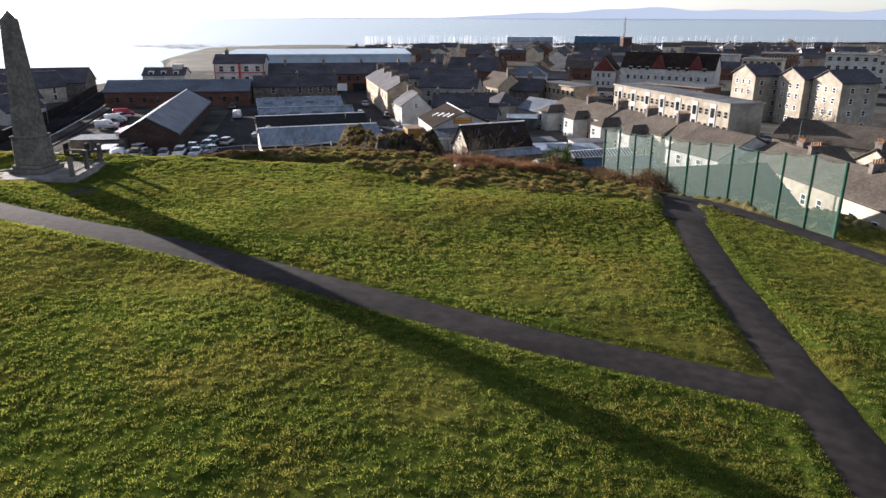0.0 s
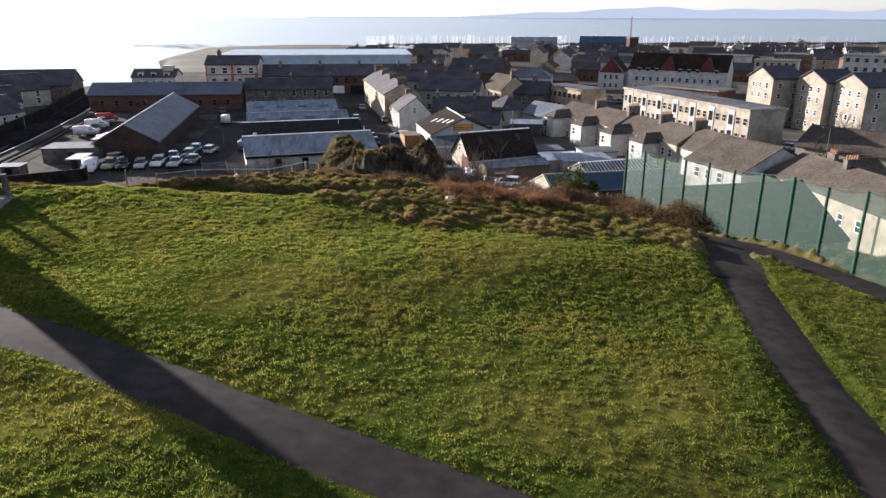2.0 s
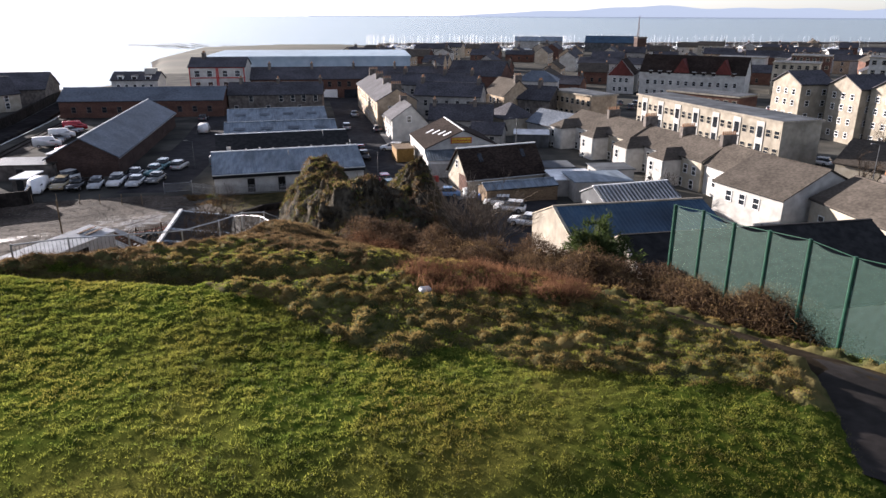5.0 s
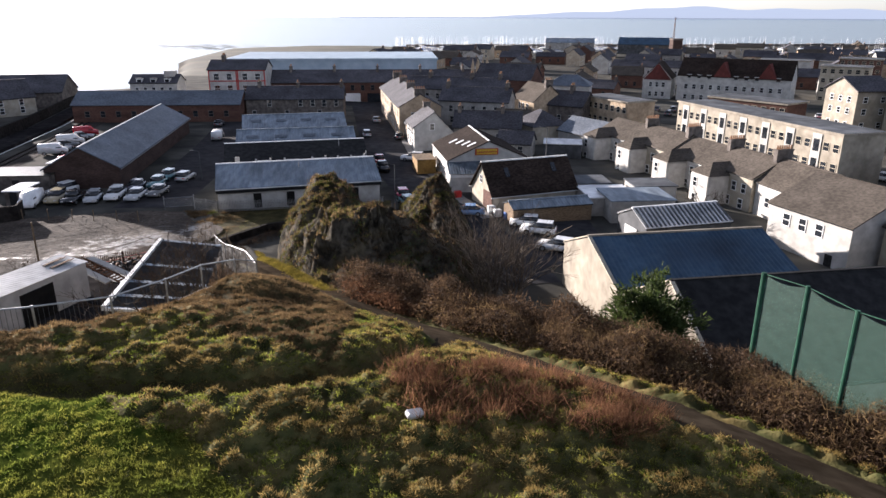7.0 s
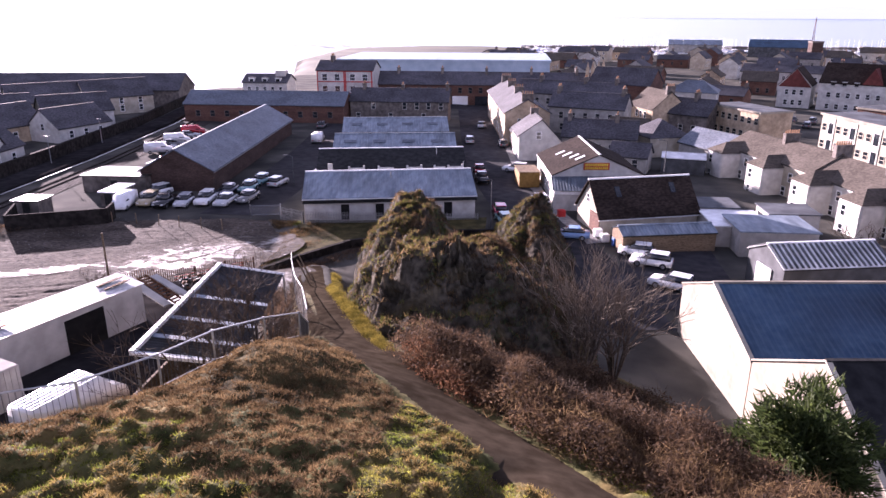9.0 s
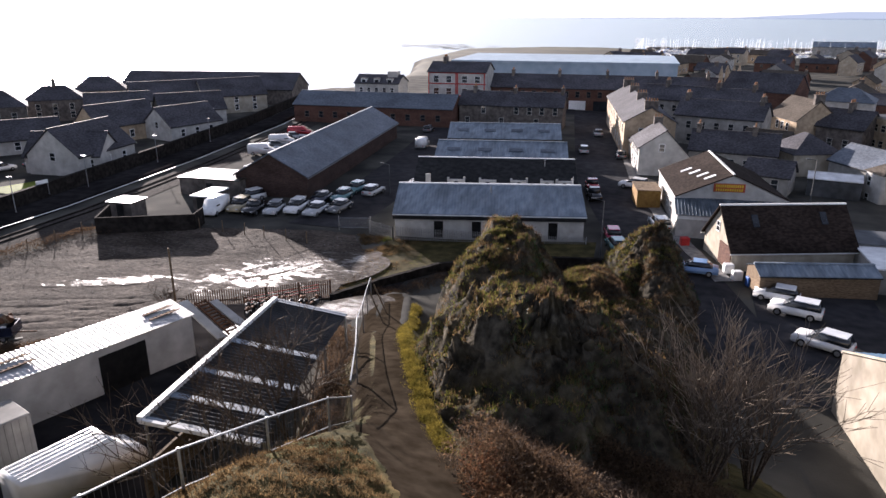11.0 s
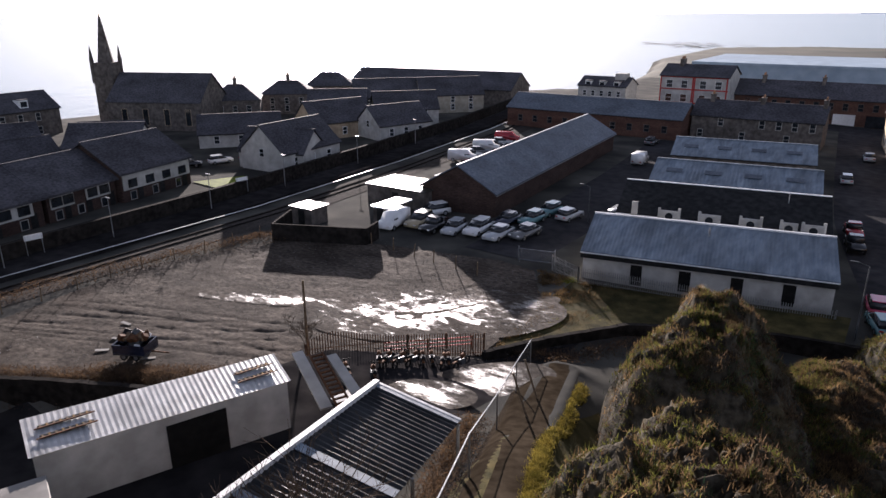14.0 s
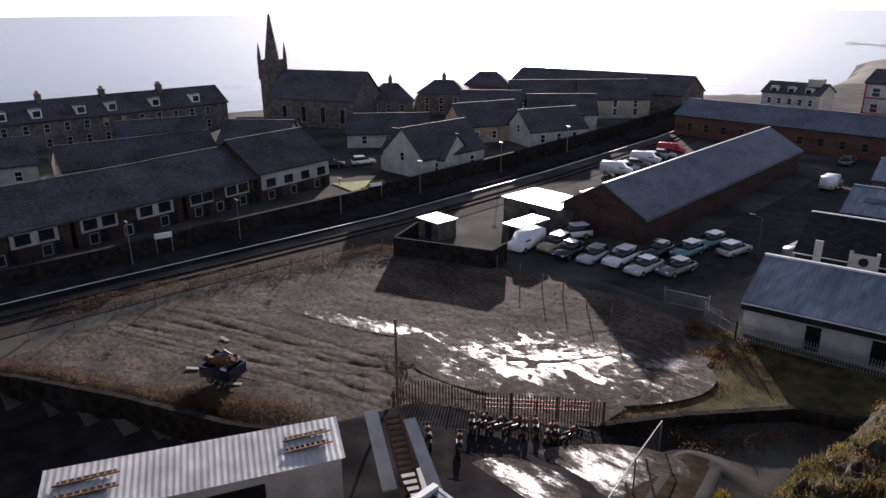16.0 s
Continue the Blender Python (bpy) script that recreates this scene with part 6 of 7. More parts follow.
root = thing("church_hall", "red sandstone hall with pinnacled gable", "church", 44.0, 246.0, -0.4, -28)
part("wall", prism(bmesh.new(), [(-6, -1), (6, -1), (6, 7.5), (0, 11.5), (-6, 7.5)], "x", -9, 9), M["brick_red"], root)
for sgn in (-1, 1):
    part("roof", prism(bmesh.new(), [(0, 11.6), (sgn * 6.3, 7.4), (sgn * 6.3, 7.6), (0, 11.8)], "x", -8.8, 9.2), M["slate"], root)
for v in (-6, -2.2, 2.2, 6):
    bm = bmesh.new()
    box(bm, -9.5, -8.7, v - 0.4, v + 0.4, -1, 11.5)
    tube(bm, (-9.1, v, 11.5), (-9.1, v, 13.4), 0.5, 0.03, 6)
    part("pinnacle", bm, M["sandstone"], root)
for v in (-3.5, 0, 3.5):
    window(root, pose(-9.0, v, 2.0, 0, 0, -90), 1.0, 3.6)

# rows and blocks towards the harbour
r = random.Random(12)
FAR = []
for i in range(190):
    x, y = r.uniform(-5, 330), r.uniform(262, 520)
    if x < 30 and y < 350:
        continue
    if any(math.hypot(x - a, y - b) < 16 for a, b in FAR) or (85 < x < 140 and y < 282):
        continue
    FAR.append((x, y))
walls = ("render_white", "render_cream", "render_grey", "brick_red", "sandstone")
for i, (x, y) in enumerate(FAR):
    L, W, h = r.uniform(9, 19), r.uniform(7, 10), r.uniform(3.2, 6.6)
    a = radians(r.choice((-28, -24, 62, 66, -30)) + r.uniform(-4, 4))
    dx, dy = math.cos(a) * L / 2, math.sin(a) * L / 2
    z = -0.6 - 1.4 * min(1, max(0, (y - 240) / 280))
    house("town_house", "distant %s house with a slate roof" % {"render_white": "white", "render_cream": "cream", "render_grey": "grey", "brick_red": "brick", "sandstone": "sandstone"}[walls[i % 5]],
          (x - dx, y - dy), (x + dx, y + dy), W, z, z + h, z + h + r.uniform(2, 3.2), walls[i % 5], r.choice(("slate", "slate", "tile_brown")), "house", group="houses towards the harbour",
          windows=spread("s", -L / 2 + 1, L / 2 - 1, 3, 1.0) + (spread("s", -L / 2 + 1, L / 2 - 1, 3, 3.8) if h > 5 else []), chimneys=[(L / 2 - 0.6, 0, z + h + 3.6, 1.4, 2)])
for x, y, L, W, h, wall, lab in ((163, 228, 16, 12, 15, "render_white", "white six-storey block near the marina"), (146, 252, 14, 11, 12, "render_cream", "cream block near the marina"), (150, 300, 18, 12, 11, "render_white", "white and red quayside block"),
                                 (176, 290, 14, 11, 12, "brick_red", "brick block on the quayside"), (190, 250, 16, 12, 13, "render_white", "white block on the quayside"), (205, 350, 40, 16, 7, "render_white", "white roofed harbour shed")):
    flat_block("quayside_flats", lab, (x, y), (x + L * 0.8, y - L * 0.6), W, -2.0, h - 2, [1.2 + 2.9 * k for k in range(max(1, int(h // 3)))], 6, wall=wall)
root = house("dock_shed", "long grey dock shed with a curved blue roof", (176, 560), (212, 547), 20, -3, 4, 8.5, "sheet_dark", "sheet_blue", "warehouse")
root = house("dock_shed", "long grey dock shed on the quay", (128, 592), (164, 584), 18, -3, 4, 7, "render_grey", "sheet_grey", "warehouse")
root = thing("brick_tower", "square brick tower by the harbour", "tower", 178, 455, -2.5)
part("shaft", boxed(-2.9, 2.9, -2.9, 2.9, -1, 13), M["dark_brick"], root)
part("parapet", boxed(-3.1, 3.1, -3.1, 3.1, 13, 13.9), M["dark_stone"], root)
root = thing("lattice_mast", "tall thin lattice mast by the harbour", "mast", 186, 480, -2.5)
for sx in (-0.9, 0.9):
    part("leg", tubed((sx, 0, 0), (sx * 0.2, 0, 26), 0.22, 0.12, 4), M["rust"], root)
for k in range(8):
    w = 0.9 - 0.09 * k
    part("brace", tubed((-w, 0, 3.3 * k), (w, 0, 3.3 * k + 3), 0.12, 0.12, 3), M["rust"], root)

# yachts in the marina
mast = cached("mast", lambda: mesh_of(tubed((0, 0, 0.8), (0, 0, 11), 0.09, 0.05, 4), "mast", M["steel"]))
boom = cached("boom", lambda: mesh_of(tubed((0, 0, 2.0), (-3.6, 0, 2.1), 0.16, 0.14, 4), "boom", M["blue_tarp"]))


def hull_mesh(mat):
    bm = bmesh.new()
    rows = []
    for i in range(7):
        f = i / 6
        w = 1.7 * math.sin(math.pi * min(0.5, (1 - f) * 0.75 + 0.08)) if f > 0.3 else 1.4 + f
        x = -5 + 10.5 * f
        rows.append([bm.verts.new((x, -w, 1.1)), bm.verts.new((x, -w * 0.5, -0.3)), bm.verts.new((x, w * 0.5, -0.3)), bm.verts.new((x, w, 1.1))])
    for a, b in zip(rows, rows[1:]):
        for j in range(3):
            bm.faces.new((a[j], b[j], b[j + 1], a[j + 1]))
        bm.faces.new((a[3], b[3], b[0], a[0]))
    bm.faces.new(rows[0]), bm.faces.new(rows[-1][::-1])
    bmesh.ops.recalc_face_normals(bm, faces=bm.faces[:])
    box(bm, -2.5, 1.5, -0.9, 0.9, 1.1, 1.7)
    return mesh_of(bm, "hull", mat)


yacht = thing("yacht", "white moored yacht with bare mast", "boat", 60, 620, -4.0, group="yachts in the marina")
part("hull", hull_mesh(M["white_paint"]), None, yacht)
part("mast", mast, None, yacht), part("boom", boom, None, yacht)
r = random.Random(5)
for i in range(260):
    x = r.uniform(0, 1) ** 1.5 * 400 + 10
    y = 560 + r.uniform(0, 100) - 0.2 * max(0, x - 180)
    copy_thing(yacht, pose(x, y, -3.2 if y < 640 else -3.9, 0, 0, r.choice((20, 200)) + r.uniform(-4, 4)))
bm = bmesh.new()
for i in range(60):
    x = 20 + i * 9
    box(bm, x, x + 9.2, 684 + r.uniform(-1, 1), 692, -6, -1.6 + r.uniform(-0.4, 0.4))
single("breakwater", bm, M["dark_stone"], "dark stone breakwater beyond the boats", "breakwater", kind="structure")
bm = bmesh.new()
for i in range(40):
    x, y = r.gauss(-150, 25), r.gauss(700, 20)
    blob(bm, x, y, -3.8 + r.uniform(0, 0.3), r.uniform(3, 9), r.uniform(1, 3), 0.1, r)
single("reef", bm, M["rock"], "low dark skerries off the point", "rock", kind="stuff")

# railway side ---------------------------------------------------------------------
PLAT = [(-61.5, 50, 0), (-60.6, 89, 0), (-59.4, 122, 0), (-61.2, 155, 0), (-65.5, 195, 0), (-74, 245, 0)]
OUT = [(-66, 50, 0), (-65.2, 89, 0), (-66.5, 122, 0), (-69.5, 155, 0), (-74, 195, 0), (-83, 245, 0)]


def along_line(line, width, z0, z1, name, mat, parent, label=""):
    bm = bmesh.new()
    pts = [Vector((x, y, 0)) for x, y, _ in line]
    rows = []
    for i, p in enumerate(pts):
        t = (pts[min(i + 1, len(pts) - 1)] - pts[max(i - 1, 0)]).normalized()
        n = Vector((-t.y, t.x, 0)) * width / 2
        rows.append([bm.verts.new(q + Vector((0, 0, z))) for q, z in ((p - n, z0), (p + n, z0), (p + n, z1), (p - n, z1))])
    for a, b in zip(rows, rows[1:]):
        for i in range(4):
            bm.faces.new((a[i], b[i], b[(i + 1) % 4], a[(i + 1) % 4]))
    bm.faces.new(rows[0]), bm.faces.new(rows[-1][::-1])
    bmesh.ops.recalc_face_normals(bm, faces=bm.faces[:])
    return part(name, bm, mat, parent, label)


root = thing("railway_platform", "dark tarmac platform with a white edge line", "platform", kind="structure")
mid = [((a[0] + b[0]) / 2, a[1], 0) for a, b in zip(PLAT, OUT)]
along_line(mid, 5.0, 0.5, 1.55, "slab", M["tarmac_yard_shade"], root)
along_line([(x - 0.0, y, 0) for x, y, _ in PLAT], 0.16, 1.54, 1.57, "edge_line", M["white_paint"], root, "white platform edge")
root = thing("railway_track", "steel rails on sleepers", "railway", kind="structure")
for o in (0, 1.45):
    along_line([(x + 2.2 + o, y, 0) for x, y, _ in PLAT], 0.09, 1.0, 1.24, "rail", M["shaded_stone"], root)
root = thing("platform_wall", "tall stone wall behind the platform, shade in its colour", "wall", kind="structure")
# wall and coping carry their shade in the base colour
along_line(OUT, 0.5, 0.3, 3.1, "wall", M["shaded_stone"], root)
along_line(OUT, 0.62, 3.1, 3.25, "coping", M["shaded_stone"], root)
lamp = thing("platform_lamp", "slim steel platform lamp post", "lamp post", -63, 92, 1.55, group="platform lamps")
part("post", tubed((0, 0, 0), (0, 0, 4.6), 0.06, 0.04), M["steel"], lamp)
part("lantern", boxed(-0.4, 0.4, -0.07, 0.07, 4.55, 4.65), M["steel"], lamp)
for x, y in ((-63.2, 104), (-63.6, 118), (-64.6, 132), (-66, 150), (-68.6, 170)):
    copy_thing(lamp, pose(x, y, 1.55))
sign = thing("platform_sign", "white station sign board on posts", "sign", -64.6, 96, 1.55, 80, group="platform signs")
part("board", boxed(-0.9, 0.9, -0.03, 0.03, 1.6, 2.2), M["white_paint"], sign)
for u in (-0.8, 0.8):
    part("post", tubed((u, 0, 0), (u, 0, 2.2), 0.04), M["steel"], sign)
copy_thing(sign, pose(-66.8, 126, 1.55, 0, 0, 80))

# houses beyond the railway
for i, (p, q, W, e, rd) in enumerate((((-76.2, 62.0), (-78.2, 75.0), 12.5, 4.6, 7.8), ((-78.4, 75.4), (-80.2, 88.6), 12.5, 4.6, 7.8), ((-80.3, 89.0), (-82.4, 102.0), 12.5, 4.6, 7.8), ((-82.5, 102.4), (-84.6, 112.8), 12.5, 4.6, 7.9), ((-83.8, 113.4), (-86.0, 126.0), 12.5, 5.2, 8.8))):
    L = math.hypot(q[0] - p[0], q[1] - p[1])
    root = house("terraced_house", "two-storey terraced house with pale upper cladding", p, q, W, 0.9, e, rd, "dark_brick", "slate", "house", over=0.5, group="terrace beyond the railway", trim="slate")
    spans = ((-L / 2 + 0.2, L / 2 - 0.2),) if i == 4 else ((-L * 0.46, -L * 0.14), (L * 0.04, L * 0.40))
    for a, b in spans:
        c = part("cladding", boxed(a, b, -W / 2 - 0.16, -W / 2 + 0.02, 1.75, e - 0.95), M["render_white"], root, "pale upper cladding panel")
        n = 4 if i == 4 else 2
        for k in range(n):
            window(c, pose(a + (b - a) * (k + 0.5) / n, -W / 2 - 0.16, 2.1), 1.35, 1.0, False, M["black_paint"])
    for u in (-L * 0.36, -L * 0.05, L * 0.3):
        window(root, pose(u, -W / 2, 0.3), 0.9, 1.1, False, M["render_grey"])
        door(root, pose(u + 1.3, -W / 2, 0), 0.9, 2.0, M["black_paint"])
SPOTS = [((-77.0, 139.0), (-77.6, 153.0), 9.5, 4.2, 8.3, "render_white"), ((-84.0, 143.0), (-72.5, 146.5), 8.0, 3.8, 7.0, "render_white"), ((-106.0, 124.0), (-97.0, 131.5), 9.0, 5.0, 8.2, "render_white"), ((-118, 84), (-116, 96), 9, 4.2, 7.6, "render_white"),
         ((-112, 98), (-110, 122), 9, 3.2, 6.2, "render_grey"), ((-93, 165), (-89, 178), 9, 4.4, 8.2, "sandstone"), ((-107, 150), (-97, 162), 13, 3.6, 6.4, "render_white"), ((-104, 178), (-94, 186), 9, 5.2, 9.0, "render_cream"),
         ((-92, 186), (-82, 196), 10, 5.0, 8.4, "render_white"), ((-110, 200), (-98, 212), 10, 5.2, 9.2, "render_cream"), ((-97, 210), (-86, 222), 10, 5.5, 9.4, "render_cream"), ((-82, 172), (-78, 184), 9, 4.0, 7.4, "render_white"),
         ((-128, 170), (-120, 178), 10, 6.4, 9.6, "dark_stone"), ((-130, 188), (-120, 196), 10, 6.0, 9.0, "dark_stone"), ((-132, 206), (-122, 214), 11, 6.4, 9.8, "dark_stone"), ((-118, 132), (-110, 140), 8, 3.4, 6.4, "render_grey"), ((-126, 112), (-122, 126), 8, 4.0, 7.0, "render_grey")]
for i, (p, q, W, e, rd, wall) in enumerate(SPOTS):
    L = math.hypot(q[0] - p[0], q[1] - p[1])
    house("detached_house", "%s house with a dark roof beyond the railway" % {"render_white": "white", "render_cream": "cream", "render_grey": "grey", "dark_stone": "dark stone", "sandstone": "sandstone"}[wall], p, q, W, 0.8, e, rd, wall, "slate", "house",
          group="houses beyond the railway", hip=(4.0 if 12 <= i <= 14 else 0), windows=spread("s", -L / 2 + 1, L / 2 - 1, 3, 1.0) + (spread("s", -L / 2 + 1, L / 2 - 1, 3, 2.9) if e > 4.5 else []) + [("w", 0, 2.6, 0.9, 1.2)],
          chimneys=[(0, 0, rd + 1.4, 1.6, 4)] if i in (12, 13) else [])
root = house("sea_front_hall", "long low dark roofed shed by the sea", (-134.0, 232.0), (-82.0, 238.0), 14.0, 0.4, 5.2, 9.2, "dark_stone", "slate", "hall")
root = house("grey_tenement", "grey stone tenement with dormers facing the sea", (-146.5, 92.0), (-149.0, 142.0), 10.5, 0.6, 6.4, 9.6, "dark_stone", "slate", "tenement", windows=spread("s", -22, 22, 12, 3.6, 0.9, 1.5) + spread("s", -22, 22, 12, 0.8, 0.9, 1.5),
             chimneys=[(u, 0, 11.0, 2.0, 5) for u in (-24, -12, 0, 12)])
dormers(root, [-20, -14, -6, 0, 9, 18], -4.6, 6.4, 1.8, 1.6)

root = thing("church", "dark stone church with a slender spire", "church", -143.4, 154.4, 0.6, 25)
part("nave", prism(bmesh.new(), [(-6.5, -1), (6.5, -1), (6.5, 6.5), (0, 12.0), (-6.5, 6.5)], "x", 3, 25), M["dark_stone"], root)
for sgn in (-1, 1):
    part("roof", prism(bmesh.new(), [(0, 12.1), (sgn * 6.9, 6.4), (sgn * 6.9, 6.6), (0, 12.35)], "x", 3, 25.3), M["slate"], root)
part("tower", boxed(-2.2, 2.2, -2.2, 2.2, -1, 14.5), M["dark_stone"], root)
part("spire", tubed((0, 0, 14.5), (0, 0, 25.4), 1.75, 0.05, 8), M["dark_stone"], root)
for sx in (-2.1, 2.1):
    for sy in (-2.1, 2.1):
        bm = bmesh.new()
        box(bm, sx - 0.32, sx + 0.32, sy - 0.32, sy + 0.32, 10, 15.6)
        tube(bm, (sx, sy, 15.6), (sx, sy, 18.4), 0.4, 0.03, 6)
        part("pinnacle", bm, M["dark_stone"], root)
for u in (7, 12, 17, 22):
    window(root, pose(u, -6.5, 1.6), 1.2, 3.4, False, M["sandstone"])


# ---------------------------------------------------------------- obelisk on the hill
OX, OY = -17.4, 44.6
oz = gz(OX, OY)
bm = bmesh.new()
box(bm, -3.3, 3.35, -2.75, 2.9, -0.5, 0.12), box(bm, -3.1, 3.15, -2.55, 2.7, 0.12, 0.2)
single("plinth_terrace", bm, M["concrete"], "stone paved terrace round the obelisk", "terrace", pose(OX, OY, oz, 0, 0, -2), kind="structure")
root = thing("obelisk", "tall weathered granite obelisk on a stepped pedestal", "monument", OX, OY, oz + 0.2, -12)
bm = bmesh.new()
box(bm, -1.15, 1.15, -1.15, 1.15, 0, 0.28), box(bm, -0.98, 0.98, -0.98, 0.98, 0.28, 0.5)
part("base_steps", rounded(bm, 0.04), M["granite"], root)
bm = bmesh.new()
v = box(bm, -0.84, 0.84, -0.84, 0.84, 0.5, 2.15)
for p in v[4:]:
    p.co.x *= 0.94
    p.co.y *= 0.94
part("pedestal", rounded(bm, 0.04), M["granite"], root)
part("cornice", rounded(boxed(-0.86, 0.86, -0.86, 0.86, 2.15, 2.32), 0.05), M["granite"], root)
bm = bmesh.new()
v = box(bm, -0.68, 0.68, -0.68, 0.68, 2.32, 9.15)
for p in v[4:]:
    p.co.x *= 0.52
    p.co.y *= 0.52
tip = bm.verts.new((0, 0, 9.75))
bm.faces.remove(next(f for f in bm.faces if all(q in v[4:] for q in f.verts)))
for i in range(4):
    bm.faces.new((v[4 + i], v[4 + (i + 1) % 4], tip))
part("shaft", bm, M["granite"], root)
root = thing("iron_railing", "black iron railing at the terrace edge", "railing", OX + 3.0, OY + 0.1, oz + 0.2, -2)
part("rail", tubed((0, -2.2, 1.05), (0, 2.4, 1.05), 0.035), M["black_paint"], root)
part("rail", tubed((0, -2.2, 0.2), (0, 2.4, 0.2), 0.03), M["black_paint"], root)
for i in range(20):
    b = part("bar", cached("railbar", lambda: mesh_of(tubed((0, 0, 0.1), (0, 0, 1.15), 0.016, 0.016, 4), "bar", M["black_paint"])), None, root)
    b.matrix_basis = pose(0, -2.15 + 0.235 * i, 0)
for yy in (-2.2, 0.1, 2.4):
    part("pier", boxed(-0.12, 0.12, yy - 0.12, yy + 0.12, 0, 1.2), M["dark_stone"], root)
root = thing("park_bench", "dark slatted park bench beside the terrace", "bench", OX + 0.9, OY + 4.4, gz(OX + 0.9, OY + 4.4), -8)
for i in range(4):
    part("slat", boxed(-0.9, 0.9, -0.25 + 0.13 * i, -0.15 + 0.13 * i, 0.42, 0.46), M["timber"], root)
for i in range(3):
    part("slat", boxed(-0.9, 0.9, 0.28, 0.31, 0.55 + 0.14 * i, 0.65 + 0.14 * i), M["timber"], root)
for u in (-0.75, 0.75):
    part("leg", boxed(u - 0.04, u + 0.04, -0.25, 0.3, 0, 0.9), M["black_paint"], root)
strip("path_5", [(-12.9, 38.6, 0), (-12.9, 42.6, 0), (-12.7, 47.6, 0)], 2.1, M["tarmac"], "tarmac apron beside the obelisk", "path", 0.05)

# ---------------------------------------------------------------- fences
FENCE = [(24.0, 55.1, 16.6), (29.4, 32.2, 18.4)]
root = thing("netting_fence", "tall green netting fence on steel posts", "fence")
tops = []
for i in range(12):
    f = i / 11
    x, y, z = (FENCE[0][k] + f * (FENCE[1][k] - FENCE[0][k]) for k in range(3))
    z += 0.12 * math.sin(i * 2.1)
    g = min(gz(x, y), z - 4.2) - 0.2
    tops.append((x, y, z, g))
    part("post", tubed((x, y, g), (x, y, z + 0.05), 0.075 if i not in (0, 11) else 0.1, None, 8), M["green_paint"], root)
for (ax, ay, az, ag), (bx, by, bz, bg) in zip(tops, tops[1:]):
    bm = bmesh.new()
    rows = []
    for k in range(9):
        f = k / 8
        sag = 0.18 * math.sin(math.pi * f)
        rows.append([bm.verts.new((ax + f * (bx - ax), ay + f * (by - ay), (az + f * (bz - az) - sag) * (1 - j / 4) + (ag + 0.15 + f * (bg - ag)) * j / 4)) for j in range(5)])
    for p, q in zip(rows, rows[1:]):
        for j in range(4):
            bm.faces.new((p[j], q[j], q[j + 1], p[j + 1]))
    part("net_panel", bm, M["net"], root, smooth=True)
    part("wire", tubed((ax, ay, az), (bx, by, bz), 0.02, None, 4), M["green_paint"], root)



def palisade(label, pts, height, gap, mat, name="palisade_fence"):
    root = thing(name, label, "fence")
    pm = cached(("pale", height, mat.name), lambda: mesh_of(prism(bmesh.new(), [(-0.035, 0), (0.035, 0), (0.035, height - 0.12), (0, height), (-0.035, height - 0.12)], "y", -0.012, 0.012), "pale", mat))
    for (ax, ay), (bx, by) in zip(pts, pts[1:]):
        L, a = math.hypot(bx - ax, by - ay), math.degrees(math.atan2(by - ay, bx - ax))
        n = int(L / gap)
        for i in range(n):
            f = (i + 0.5) / n
            x, y = ax + f * (bx - ax), ay + f * (by - ay)
            o = part("pale", pm, None, root)
            o.matrix_basis = pose(x, y, gz(x, y) - 0.02, 0, 0, a)
        za, zb = gz(ax, ay), gz(bx, by)
        for h in (0.35, height - 0.5):
            part("rail", tubed((ax, ay, za + h), (bx, by, zb + h), 0.03, None, 4), mat, root)
        for f in (0, 0.5, 1):
            x, y = ax + f * (bx - ax), ay + f * (by - ay)
            part("post", tubed((x, y, gz(x, y) - 0.2), (x, y, gz(x, y) + height), 0.05, None, 4), mat, root)
    return root


palisade("rusty steel palisade fence along the lot", [(-23.2, 94.2), (-18.0, 99.6), (-13.6, 103.4)], 2.0, 0.19, M["rust"])
palisade("dull steel palisade fence in front of the white shed", [(-17.2, 122.8), (-13.7, 121.2), (7.9, 125.4)], 1.7, 0.2, M["steel"])
root = thing("metal_gate", "galvanised tube gate across the lot entrance", "gate", -19.4, 123.7, 0.95, 13)
for z in (0.35, 1.55):
    part("bar", tubed((-1.9, 0, z), (1.9, 0, z), 0.035, None, 6), M["steel"], root)
for u in (-1.9, 1.9):
    part("post", tubed((u, 0, 0), (u, 0, 1.8), 0.05, None, 6), M["steel"], root)
part("mesh", boxed(-1.9, 1.9, -0.005, 0.005, 0.35, 1.55), M["mesh"], root)

